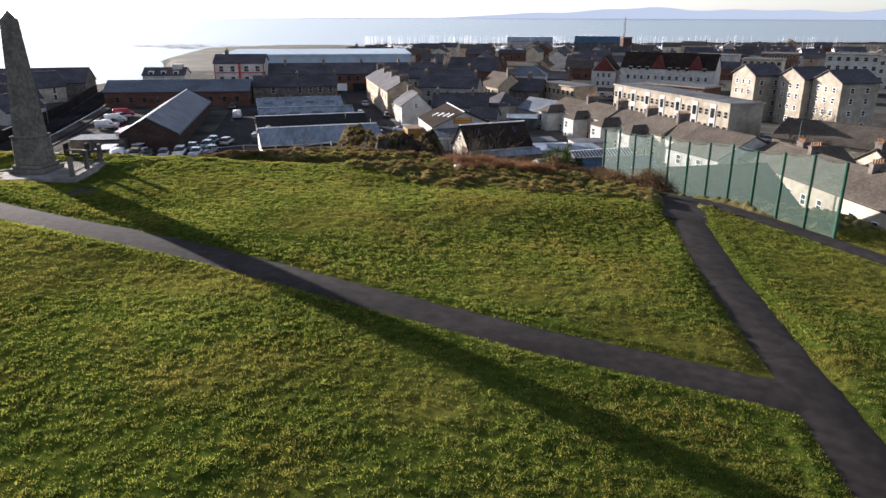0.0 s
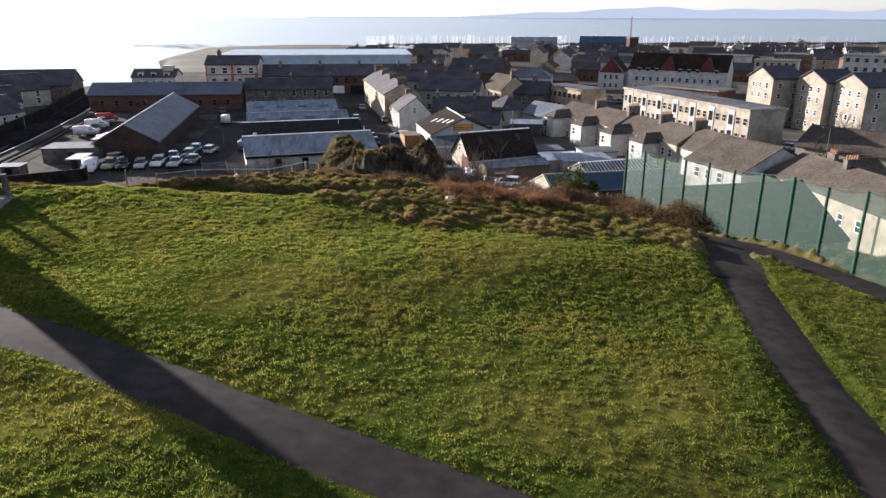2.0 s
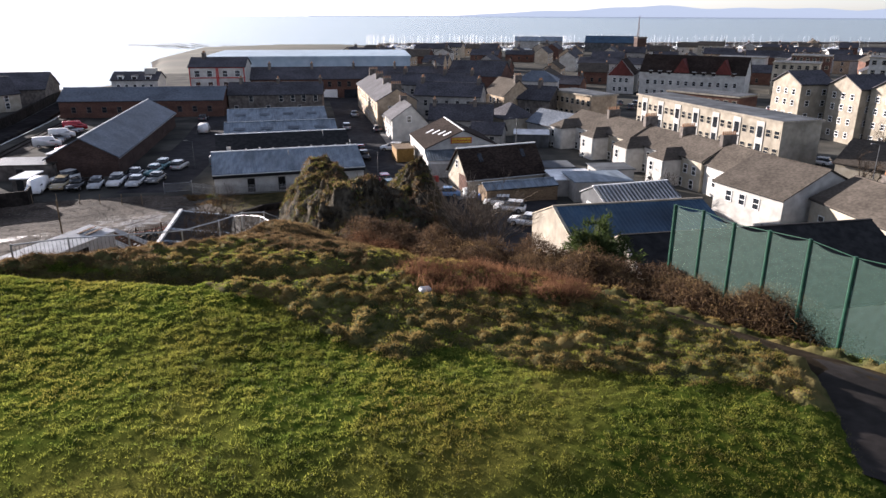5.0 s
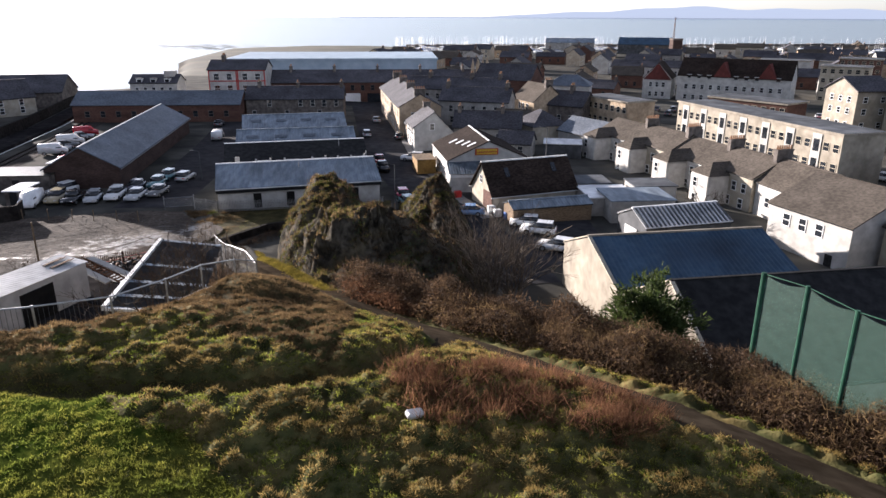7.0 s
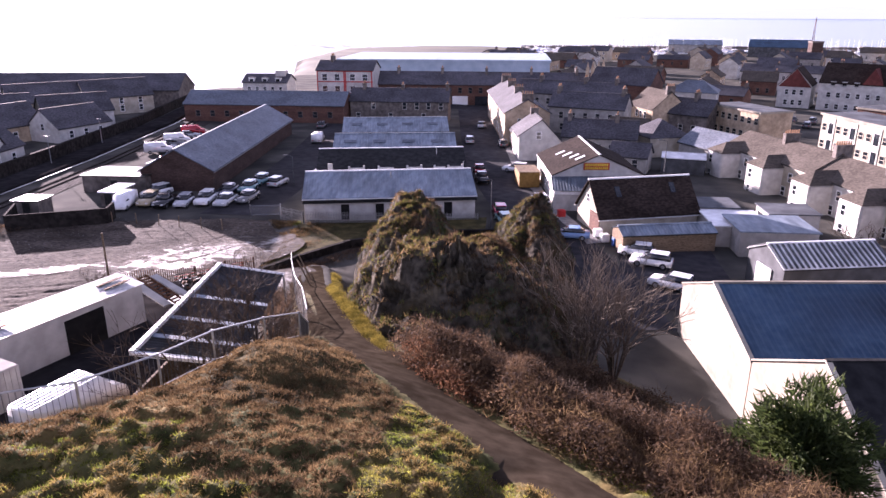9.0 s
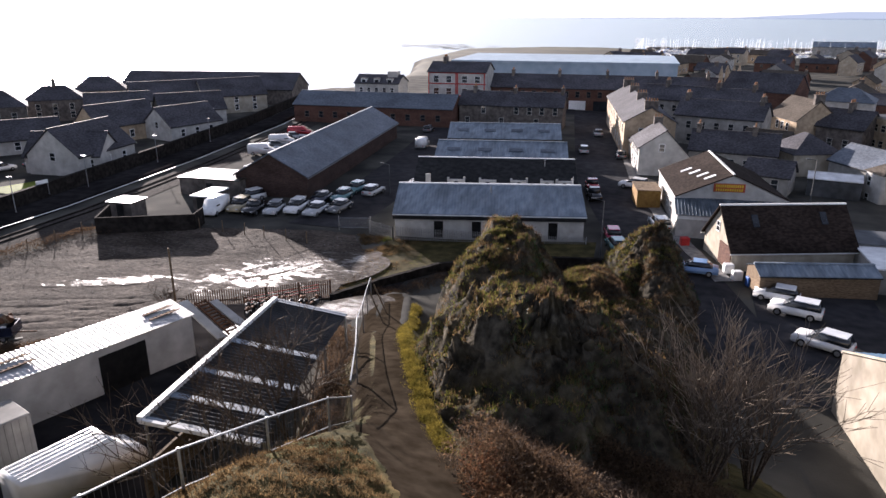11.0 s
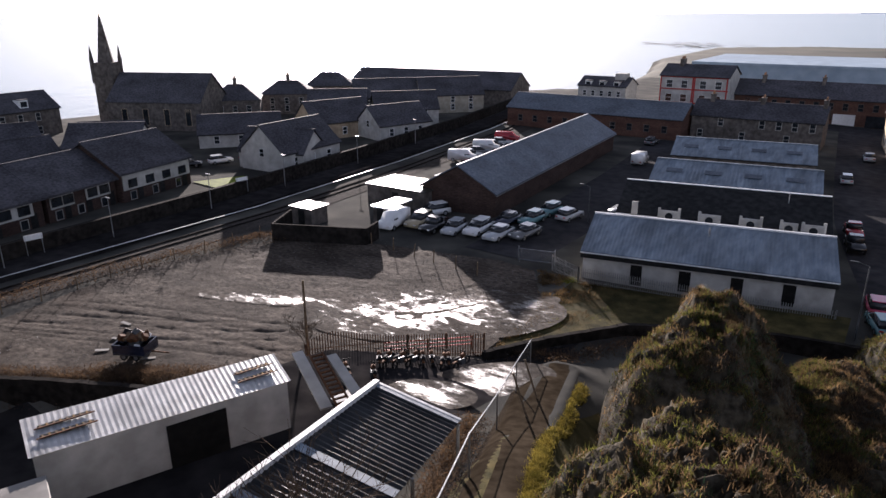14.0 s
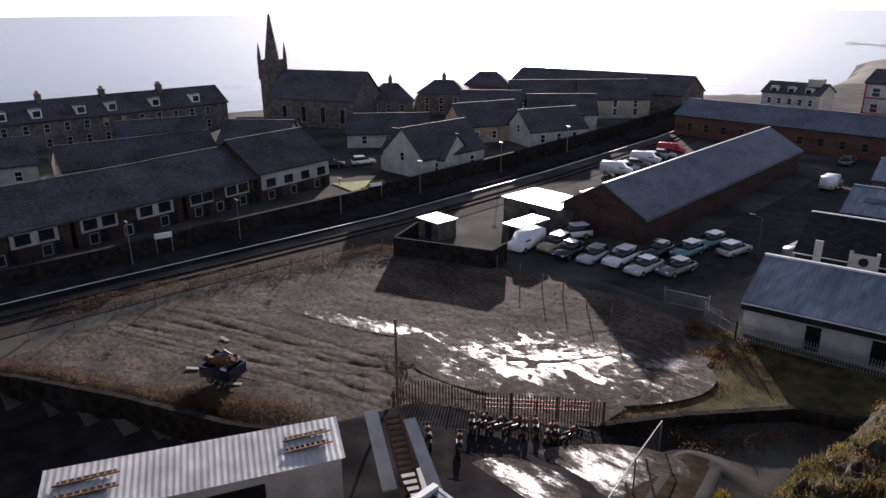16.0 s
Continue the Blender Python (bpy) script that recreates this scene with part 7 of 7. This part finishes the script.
root = thing("crest_fence", "galvanised steel bar fence along the brow", "fence")
line = [(-8.4, 54.2), (-6.0, 54.6), (-3.6, 55.6), (-1.6, 57.6), (-0.2, 60.0), (0.6, 62.6), (1.4, 65.8), (1.7, 69.6), (0.8, 73.8), (-0.9, 78.6), (-3.3, 84.6), (-5.5, 91), (-7.7, 97.4), (-9.6, 103.2)]
for i, (x, y) in enumerate(line):
    h = 1.55 if y < 74 else 2.3
    part("post", tubed((x, y, gz(x, y) - 0.3), (x, y, gz(x, y) + h), 0.045, None, 6), M["steel"], root)
for (ax, ay), (bx, by) in zip(line, line[1:]):
    h = 1.5 if ay < 73 else 2.3
    a, b = Vector((ax, ay, gz(ax, ay))), Vector((bx, by, gz(bx, by)))
    part("rail", tubed(a + Vector((0, 0, h)), b + Vector((0, 0, h)), 0.035, None, 5), M["steel"], root)
    if ay < 73:
        part("rail", tubed(a + Vector((0, 0, 0.3)), b + Vector((0, 0, 0.3)), 0.02, None, 5), M["steel"], root)
        n = int((b - a).length / 0.17)
        for i in range(1, n):
            p = a.lerp(b, i / n)
            o = part("bar", cached("fencebar", lambda: mesh_of(tubed((0, 0, 0), (0, 0, 1.5), 0.008, 0.008, 4), "bar", M["sheet_dark"])), None, root)
            o.matrix_basis = pose(p.x, p.y, p.z)
    else:
        bm = bmesh.new()
        q = [bm.verts.new(p) for p in (a + Vector((0, 0, 0.05)), b + Vector((0, 0, 0.05)), b + Vector((0, 0, h)), a + Vector((0, 0, h)))]
        bm.faces.new(q)
        part("mesh", bm, M["mesh"], root)

for x, y in ((-7.0, 96.2), (-6.2, 93.2)):
    single("timber_brace", tubed((0, 0, 0), (-1.2, 0.5, 2.2), 0.07, 0.06, 5), M["timber"], "timber prop bracing the mesh fence", "prop", pose(x + 1.4, y, gz(x + 1.4, y)), group="fence props")

root = thing("boundary_wall", "rough stone wall between yard and lot, darkened for its shade", "wall", kind="structure")
WL = [(-50, 74.5), (-44.8, 78.0), (-37.0, 82.4), (-29.4, 86.0), (-25.0, 89.2), (-23.5, 93.8)]
WR = [(-13.4, 102.9), (-10.6, 107.5), (-6.1, 113.5), (-1.0, 116.2), (5.0, 118.4), (12.5, 119.6)]
for ln in (WL, WR):
    for (ax, ay), (bx, by) in zip(ln, ln[1:]):
        L, a = math.hypot(bx - ax, by - ay), math.degrees(math.atan2(by - ay, bx - ax))
        bm = bmesh.new()
        n = max(2, int(L / 0.8))
        for i in range(n):
            box(bm, L * i / n, L * (i + 1) / n + 0.01, -0.22, 0.22, -2.6, 0.55 + 0.02 * math.sin(i * 2.3 + ax))
        # shaded face of the wall is painted near-black
        w = part("wall", bm, M["shaded_stone"], root)
        w.matrix_basis = pose(ax, ay, 1.05, 0, 0, a)

# lean timber poles in the lot and their wires
for i, (x, y) in enumerate(((-37.5, 119.0), (-34.2, 118.7), (-31.2, 118.4), (-28.4, 118.0), (-25.4, 117.6), (-22.6, 117.2))):
    single("fence_post", tubed((0, 0, -0.2), (0.02, 0.03, 1.5), 0.055, 0.05, 6), M["timber"], "weathered timber post at the lot edge", "post", pose(x, y, 1.0, r.uniform(-3, 3), r.uniform(-3, 3), 0), group="posts round the lot")
for i in range(11):
    y = 80 + i * 3.4
    x = -52.6 + (0.18 * (y - 100) if y > 100 else 0)
    single("fence_post", tubed((0, 0, -0.2), (0.02, 0.03, 1.4), 0.055, 0.05, 6), M["timber"], "weathered timber post along the railway bank", "post", pose(x, y, gz(x, y), r.uniform(-4, 4), r.uniform(-4, 4), 0), group="posts along the railway")
px, py = -24.0, 95.2
single("timber_pole", tubed((0, 0, -0.3), (0, 0, 6.6), 0.11, 0.08, 8), M["timber"], "tall dark timber pole by the palisade", "pole", pose(px, py, gz(px, py)))
for x, y, h in ((9.6, 124.0, 6.5), (-20.8, 140.6, 4.5), (36.0, 150.0, 7.5), (80.0, 112.0, 9.0)):
    root = thing("lamp_post", "grey steel street lamp", "lamp post", x, y, gz(x, y))
    part("post", tubed((0, 0, 0), (0, 0, h), 0.08, 0.05), M["sheet_dark"], root)
    part("arm", tubed((0, 0, h), (-0.9, 0, h + 0.2), 0.04), M["sheet_dark"], root)
    part("lantern", boxed(-1.4, -0.8, -0.1, 0.1, h + 0.13, h + 0.25), M["sheet_dark"], root)

# stacked panels and ladder-like racks beside the white shed
for i, (x, y, a, w, mat, lab) in enumerate(((-16.6, 88.2, -27, 0.7, "concrete", "long grey concrete panel leaning on the fence"), (-15.7, 88.9, -27, 0.8, "rust", "rusty ladder-like rack beside the shed"), (-14.9, 89.6, -24, 0.65, "concrete", "long pale concrete panel on the bank"))):
    root = thing("leaning_panel", lab, "panel", x, y, gz(x, y) + 1.0)
    if mat == "concrete":
        b = part("slab", boxed(-2.6, 2.6, -w / 2, w / 2, 0, 0.12), M["render_white"], root)
        b.matrix_basis = pose(0, 0, 0, 0, 14, a)
    else:
        for k in range(13):
            b = part("rung", boxed(-2.5 + 0.4 * k, -2.38 + 0.4 * k, -w / 2, w / 2, 0, 0.08), M[mat], root)
            b.matrix_basis = pose(0, 0, 0, 0, 14, a)
        for s in (-1, 1):
            b = part("rail", boxed(-2.6, 2.6, s * w / 2 - 0.05, s * w / 2 + 0.05, 0, 0.12), M[mat], root)
            b.matrix_basis = pose(0, 0, 0, 0, 14, a)
single("metal_sheet", boxed(-0.9, 0.9, -0.6, 0.6, 0, 0.04), M["sheet_white"], "bright metal sheet lying in the yard", "sheet", pose(-14.2, 88.6, gz(-14.2, 88.6) + 0.25, 8, 0, -20))
root = thing("loading_frame", "red steel rail barrier behind the palisade", "barrier", -17.4, 101.4, gz(-17.4, 101.4), 43)
for z in (0.5, 0.8, 1.1):
    part("rail", tubed((-3.4, 0, z), (3.4, 0, z), 0.04, None, 5), M["red_paint"], root)
for u in (-3.4, 0, 3.4):
    part("post", tubed((u, 0, 0), (u, 0, 1.2), 0.05, None, 5), M["rust"], root)


# ---------------------------------------------------------------- vehicles
def wheel(parent, x, y, rad, w=0.2):
    t = part("wheel", cached(("tyre", rad), lambda: mesh_of(tubed((0, -w / 2, 0), (0, w / 2, 0), rad, rad, 14), "wheel", M["rubber"])), None, parent)
    t.matrix_basis = pose(x, y, rad)
    h = part("rim", cached(("rim", rad), lambda: mesh_of(tubed((0, -w / 2 - 0.012, 0), (0, w / 2 + 0.012, 0), rad * 0.6, rad * 0.6, 10), "rim", M["steel"])), None, t)
    return t


def loft(profile, half, taper, mat, name):
    """A side profile (x, z) pulled across, narrowed towards the top."""
    bm = bmesh.new()
    zs = [z for _, z in profile]
    lo, hi = min(zs), max(zs)
    sides = []
    for s in (-1, 1):
        sides.append([bm.verts.new((x, s * half * (1 - taper * (z - lo) / (hi - lo)), z)) for x, z in profile])
    n = len(profile)
    bm.faces.new(sides[0]), bm.faces.new(sides[1][::-1])
    for i in range(n):
        bm.faces.new((sides[0][i], sides[1][i], sides[1][(i + 1) % n], sides[0][(i + 1) % n]))
    bmesh.ops.recalc_face_normals(bm, faces=bm.faces[:])
    bmesh.ops.bevel(bm, geom=bm.edges[:], offset=0.045, segments=2, affect="EDGES")
    return mesh_of(bm, name, mat, True)


SHAPES = {
    "hatchback": dict(l=4.1, half=0.86, body=[(-2.05, 0.3), (-2.02, 0.85), (-1.2, 0.95), (0.9, 0.98), (1.95, 0.82), (2.05, 0.5), (2.0, 0.28)], cabin=[(-1.95, 0.9), (-1.55, 1.46), (0.15, 1.5), (1.05, 0.93)], rad=0.31, wb=1.28),
    "saloon": dict(l=4.6, half=0.9, body=[(-2.3, 0.3), (-2.28, 0.9), (-1.3, 0.98), (0.95, 0.98), (2.2, 0.8), (2.32, 0.48), (2.25, 0.28)], cabin=[(-1.75, 0.94), (-1.1, 1.42), (0.2, 1.45), (1.15, 0.94)], rad=0.32, wb=1.38),
    "estate": dict(l=4.5, half=0.92, body=[(-2.25, 0.35), (-2.22, 1.0), (-1.3, 1.06), (0.95, 1.06), (2.1, 0.95), (2.25, 0.55), (2.2, 0.32)], cabin=[(-2.12, 1.0), (-1.8, 1.62), (0.1, 1.66), (1.1, 1.02)], rad=0.36, wb=1.36),
    "van": dict(l=4.9, half=0.98, body=[(-2.45, 0.35), (-2.45, 1.9), (-2.3, 2.0), (0.9, 2.0), (1.5, 1.25), (2.35, 1.0), (2.45, 0.5), (2.4, 0.32)], cabin=[(0.45, 1.2), (0.55, 1.8), (1.02, 1.84), (1.5, 1.22)], rad=0.34, wb=1.5),
    "pickup": dict(l=5.0, half=0.92, body=[(-2.5, 0.5), (-2.5, 1.0), (-0.5, 1.02), (1.0, 1.05), (2.35, 0.98), (2.5, 0.55), (2.4, 0.45)], cabin=[(-0.6, 0.98), (-0.45, 1.7), (0.6, 1.7), (1.25, 1.02)], rad=0.38, wb=1.6),
}


def car(shape, paint, x, y, turn, label, z=None, group="parked vehicles"):
    s = SHAPES[shape]
    name = {"van": "van", "pickup": "pickup_truck"}.get(shape, "car")
    root = thing(name, label, name.replace("_", " "), x, y, (gz(x, y) if z is None else z) + 0.06, turn, group)
    part("body", cached((shape, paint), lambda: loft(s["body"], s["half"], 0.08, PAINT[paint], "body")), None, root)
    cab = part("cabin", cached((shape, "glass"), lambda: loft(s["cabin"], s["half"] * (0.93 if shape != "van" else 1.0), 0.16, M["glass"], "cabin")), None, root, "dark glazed cabin")
    x0, x1 = s["cabin"][1][0], s["cabin"][2][0]
    z1 = s["cabin"][2][1]
    if shape != "van":
        p = part("roof_panel", cached((shape, paint, "roof"), lambda: mesh_of(rounded(boxed(x0 - 0.02, x1 + 0.04, -s["half"] * 0.76, s["half"] * 0.76, z1 - 0.05, z1 + 0.035), 0.02), "roof_panel", PAINT[paint])), None, cab)
    for sx in (-1, 1):
        for sy in (-1, 1):
            wheel(root, sx * s["wb"], sy * (s["half"] - 0.1), s["rad"])
        lamp_mat = M["white_paint"] if sx > 0 else M["red_paint"]
        for sy in (-1, 1):
            lp = part("headlight" if sx > 0 else "tail_light", cached(("lamp", sx), lambda: mesh_of(boxed(-0.06, 0.06, -0.16, 0.16, -0.07, 0.07), "light", lamp_mat)), None, root)
            lp.matrix_basis = pose(sx * (s["l"] / 2 - 0.06), sy * s["half"] * 0.66, 0.7)
    return root


car("estate", "white", 28.2, 106.4, 150, "white sport utility car parked in the yard")
car("estate", "white", 27.4, 113.0, 160, "white hatchback parked in the yard")
car("hatchback", "white", 26.4, 116.4, 165, "small white car parked behind the others")
car("saloon", "blue", 19.4, 121.8, 175, "pale blue car stopped on the street")
car("hatchback", "pink", 10.6, 131.6, 100, "bright red hatchback on the street")
car("hatchback", "teal", 11.2, 127.4, 108, "pale blue car behind the red hatchback")
car("estate", "white", 12.9, 158.2, 165, "white sport utility car at the kerb")
car("estate", "silver", 16.2, 137.4, 105, "silver estate parked by the workshop")
car("pickup", "red", 6.8, 155.0, 100, "red pickup truck on the street")
car("pickup", "black", 7.4, 149.6, 100, "dark pickup behind the red one")
car("hatchback", "silver", 3.4, 184.0, 98, "silver hatchback on the street")
car("hatchback", "grey", 10.4, 182.0, 98, "grey hatchback at the kerb")
car("saloon", "silver", 5.0, 205.0, 98, "silver saloon further along the street")
car("van", "white", -27.0, 177.6, 95, "white box van in the lane")
car("hatchback", "silver", -23.2, 140.4, 80, "silver hatchback driving in the lane")
car("van", "grey", -17.4, 142.6, 90, "dark van beside the workshop")
car("hatchback", "grey", -31.0, 196.0, 90, "grey hatchback at the lane end")
car("estate", "white", -29.8, 129.2, 272, "small white van in the parked row")
car("saloon", "silver", -26.9, 129.0, 268, "silver people carrier in the parked row")
car("saloon", "grey", -24.5, 131.0, 262, "dark grey saloon in the parked row")
car("hatchback", "teal", -26.4, 136.4, 265, "teal hatchback in the second row")
car("saloon", "navy", -28.7, 134.4, 268, "dark blue saloon in the second row")
car("hatchback", "silver", -32.3, 127.9, 276, "silver hatchback in the parked row")
car("pickup", "black", -34.8, 127.6, 272, "black pickup with a pale load cover")
car("van", "white", -39.7, 125.9, 276, "white box van by the sheds")
car("estate", "white", -38.4, 132.3, 245, "small white van by the brick shed")
car("estate", "sand", -37.3, 127.9, 274, "sandy yellow four-wheel drive in the parked row")
car("hatchback", "teal", -26.2, 141.0, 262, "teal hatchback beside the brick shed")
for i in range(7):
    car(("van", "hatchback", "saloon")[i % 3] if i else "van", ("white", "silver", "grey", "white", "black", "silver", "red")[i], -53.4 - 0.4 * i, 163 + 3.4 * i, 20, "car in the row beside the railway")
for i in range(5):
    car(("hatchback", "saloon")[i % 2], ("silver", "black", "white", "grey", "red")[i], -92 + 2.2 * i, 129 + 5 * i, 30 + 20 * i, "car parked by the houses beyond the railway")
car("van", "red", -45.6, 152.5, 80, "red van behind the brick shed")
for i in range(26):
    car(("hatchback", "saloon", "estate")[i % 3], r.choice(("white", "silver", "grey", "black", "red", "navy")), 84 + 4.2 * (i % 13), 218 + 9 * (i // 13) - 1.9 * (i % 13), 62, "car in the car park by the flats", group="cars by the flats")
for i in range(4):
    car(("hatchback", "saloon")[i % 2], ("silver", "black", "white", "red")[i], 84 + 3.4 * i, 150 - 5 * i, 120, "car parked beside the flats", group="cars by the flats")

# high-roofed van in the yard
vx, vy = -12.0, 71.2
root = thing("panel_van", "long white high-roofed panel van in the yard", "van", vx, vy, gz(vx, vy), 70)
part("body", loft([(-2.9, 0.4), (-2.9, 2.25), (-2.75, 2.42), (1.35, 2.42), (2.05, 1.45), (2.85, 1.15), (2.95, 0.6), (2.9, 0.38)], 1.02, 0.08, PAINT["white"], "body"), None, root)
part("windscreen", loft([(1.0, 1.42), (1.3, 2.2), (1.5, 2.22), (2.05, 1.47)], 0.97, 0.1, M["glass"], "windscreen"), None, root)
for sx in (-1.8, 1.95):
    for sy in (-0.9, 0.9):
        wheel(root, sx, sy, 0.35)
for k in range(6):
    part("roof_rib", boxed(-2.7 + 0.001 * k, 1.2, -0.75 + 0.3 * k - 0.03, -0.75 + 0.3 * k + 0.03, 2.40, 2.45), PAINT["white"], root)
root = thing("store_box", "pale container box at the yard edge", "container", -17.6, 71.6, gz(-17.6, 71.6), 68)
part("body", rounded(boxed(-1.7, 1.7, -1.1, 1.1, 0.1, 2.6), 0.05), M["render_grey"], root)
for k in range(10):
    part("rib", boxed(-1.6 + 0.34 * k, -1.5 + 0.34 * k, -1.14, -1.08, 0.2, 2.5), M["render_grey"], root)

# heap of scrap on a trailer in the lot
root = thing("scrap_trailer", "dark trailer heaped with scrap and white sacks", "trailer", -35.6, 88.6, 1.12, 25)
part("bed", boxed(-1.3, 1.3, -0.95, 0.95, 0.42, 0.52), M["sheet_dark"], root)
for x0, x1, y0, y1 in ((-1.3, 1.3, -0.95, -0.87), (-1.3, 1.3, 0.87, 0.95), (-1.3, -1.22, -0.87, 0.87), (1.22, 1.3, -0.87, 0.87)):
    part("side_board", boxed(x0, x1, y0, y1, 0.52, 1.25), PAINT["navy"], root, "dark blue trailer side")
part("drawbar", tubed((1.3, 0, 0.48), (2.7, 0, 0.45), 0.06), M["rust"], root)
for sx in (-0.5, 0.5):
    for sy in (-0.8, 0.8):
        wheel(root, sx, sy, 0.28)
rr = random.Random(3)
for k in range(26):
    sx, sy, sz = rr.uniform(0.15, 0.5), rr.uniform(0.12, 0.36), rr.uniform(0.08, 0.26)
    o = part("scrap_piece", rounded(boxed(-sx, sx, -sy, sy, -sz, sz), 0.03), M[rr.choice(("sheet_white", "sheet_dark", "sheet_dark", "black_paint", "rust", "timber"))], root)
    o.matrix_basis = pose(rr.uniform(-0.95, 0.95), rr.uniform(-0.6, 0.6), rr.uniform(1.0, 1.7), rr.uniform(-40, 40), rr.uniform(-40, 40), rr.uniform(0, 180))
for x, y in ((-34.4, 88.8), (-38.6, 87.6), (-39.4, 89.4), (-41.5, 91.5)):
    single("board", boxed(-0.5, 0.5, -0.16, 0.16, 0, 0.04), M["render_grey"], "pale board lying on the gravel", "board", pose(x, y, 1.14, 0, 3, rr.uniform(0, 90)))


# motorcycles parked behind the palisade
def torus(bm, x, z, R, t):
    n, m = 14, 6
    ringv = [[bm.verts.new((x + (R + t * math.cos(2 * math.pi * j / m)) * math.cos(2 * math.pi * i / n), t * math.sin(2 * math.pi * j / m), z + (R + t * math.cos(2 * math.pi * j / m)) * math.sin(2 * math.pi * i / n))) for j in range(m)] for i in range(n)]
    for i in range(n):
        for j in range(m):
            bm.faces.new((ringv[i][j], ringv[(i + 1) % n][j], ringv[(i + 1) % n][(j + 1) % m], ringv[i][(j + 1) % m]))
    return bm


bike = thing("motorcycle", "dark rusty motorcycle parked behind the palisade", "motorcycle", -17.3, 95.4, gz(-17.3, 95.4), 130, group="row of motorcycles")
for u in (-0.68, 0.7):
    part("wheel", torus(bmesh.new(), u, 0.31, 0.25, 0.07), M["rubber"], bike)
part("engine", rounded(boxed(-0.25, 0.25, -0.2, 0.2, 0.25, 0.62), 0.04), M["sheet_dark"], bike)
part("tank", loft([(-0.1, 0.66), (-0.05, 0.92), (0.35, 0.98), (0.45, 0.7)], 0.16, 0.3, M["rust"], "tank"), None, bike)
part("seat", loft([(-0.85, 0.8), (-0.8, 0.92), (-0.1, 0.86), (-0.1, 0.72)], 0.15, 0.2, M["rubber"], "seat"), None, bike)
part("fork", tubed((0.7, 0, 0.31), (0.42, 0, 1.05), 0.05), M["rubber"], bike)
part("handlebar", tubed((0.38, -0.36, 1.08), (0.38, 0.36, 1.08), 0.025), M["rubber"], bike)
part("fender", boxed(-1.0, -0.5, -0.09, 0.09, 0.62, 0.7), M["rust"], bike)
for i in range(1, 11):
    f = i / 8
    x, y = (-17.3 + 3.9 * f, 95.4 + 4.6 * f) if i < 9 else (-17.2 + 1.5 * (i - 9), 91.6 + 1.1 * (i - 9))
    x, y = x + rr.uniform(-0.15, 0.15), y + rr.uniform(-0.4, 0.4)
    copy_thing(bike, pose(x, y, gz(x, y), rr.uniform(-9, 9), 0, 120 + rr.uniform(-35, 35)))

# street clutter
root = thing("site_skip", "ochre boarded hoarding box at the kerb", "skip", 14.6, 149.5, 0.05, 8)
part("body", rounded(boxed(-1.6, 1.6, -2.6, 2.6, 0, 2.4), 0.05), M["ochre"], root)
part("lid", boxed(-1.7, 1.7, -2.7, 2.7, 2.4, 2.5), M["timber"], root)
for x, y, m, lab in ((23.4, 121.0, "white_paint", "white appliance by the wall"), (24.6, 119.6, "blue_tarp", "box under a blue sheet"), (22.8, 123.0, "white_paint", "white crate by the wall"), (18.9, 131.2, "red_paint", "red bin by the door")):
    single("goods_box", rounded(boxed(-0.5, 0.5, -0.4, 0.4, 0, 1.0), 0.08), M[m], lab, "goods", pose(x, y, gz(x, y) + 0.05, 0, 0, 15))
single("litter_sack", rounded(boxed(-0.26, 0.26, -0.17, 0.17, 0, 0.2), 0.06), M["white_paint"], "torn white sack caught in the grass", "litter", pose(10.35, 48.3, gz(10.35, 48.3) + 0.22, 8, 5, 20))
bm = bmesh.new()
bm.faces.new([bm.verts.new((x, y, gz(-75, 128) + 0.12)) for x, y in ((-80, 127.4), (-73.5, 126.8), (-72.8, 133), (-76.5, 134.5))])
single("lawn", bm, M["lawn"], "small bright lawn beside the houses", "lawn", kind="structure")
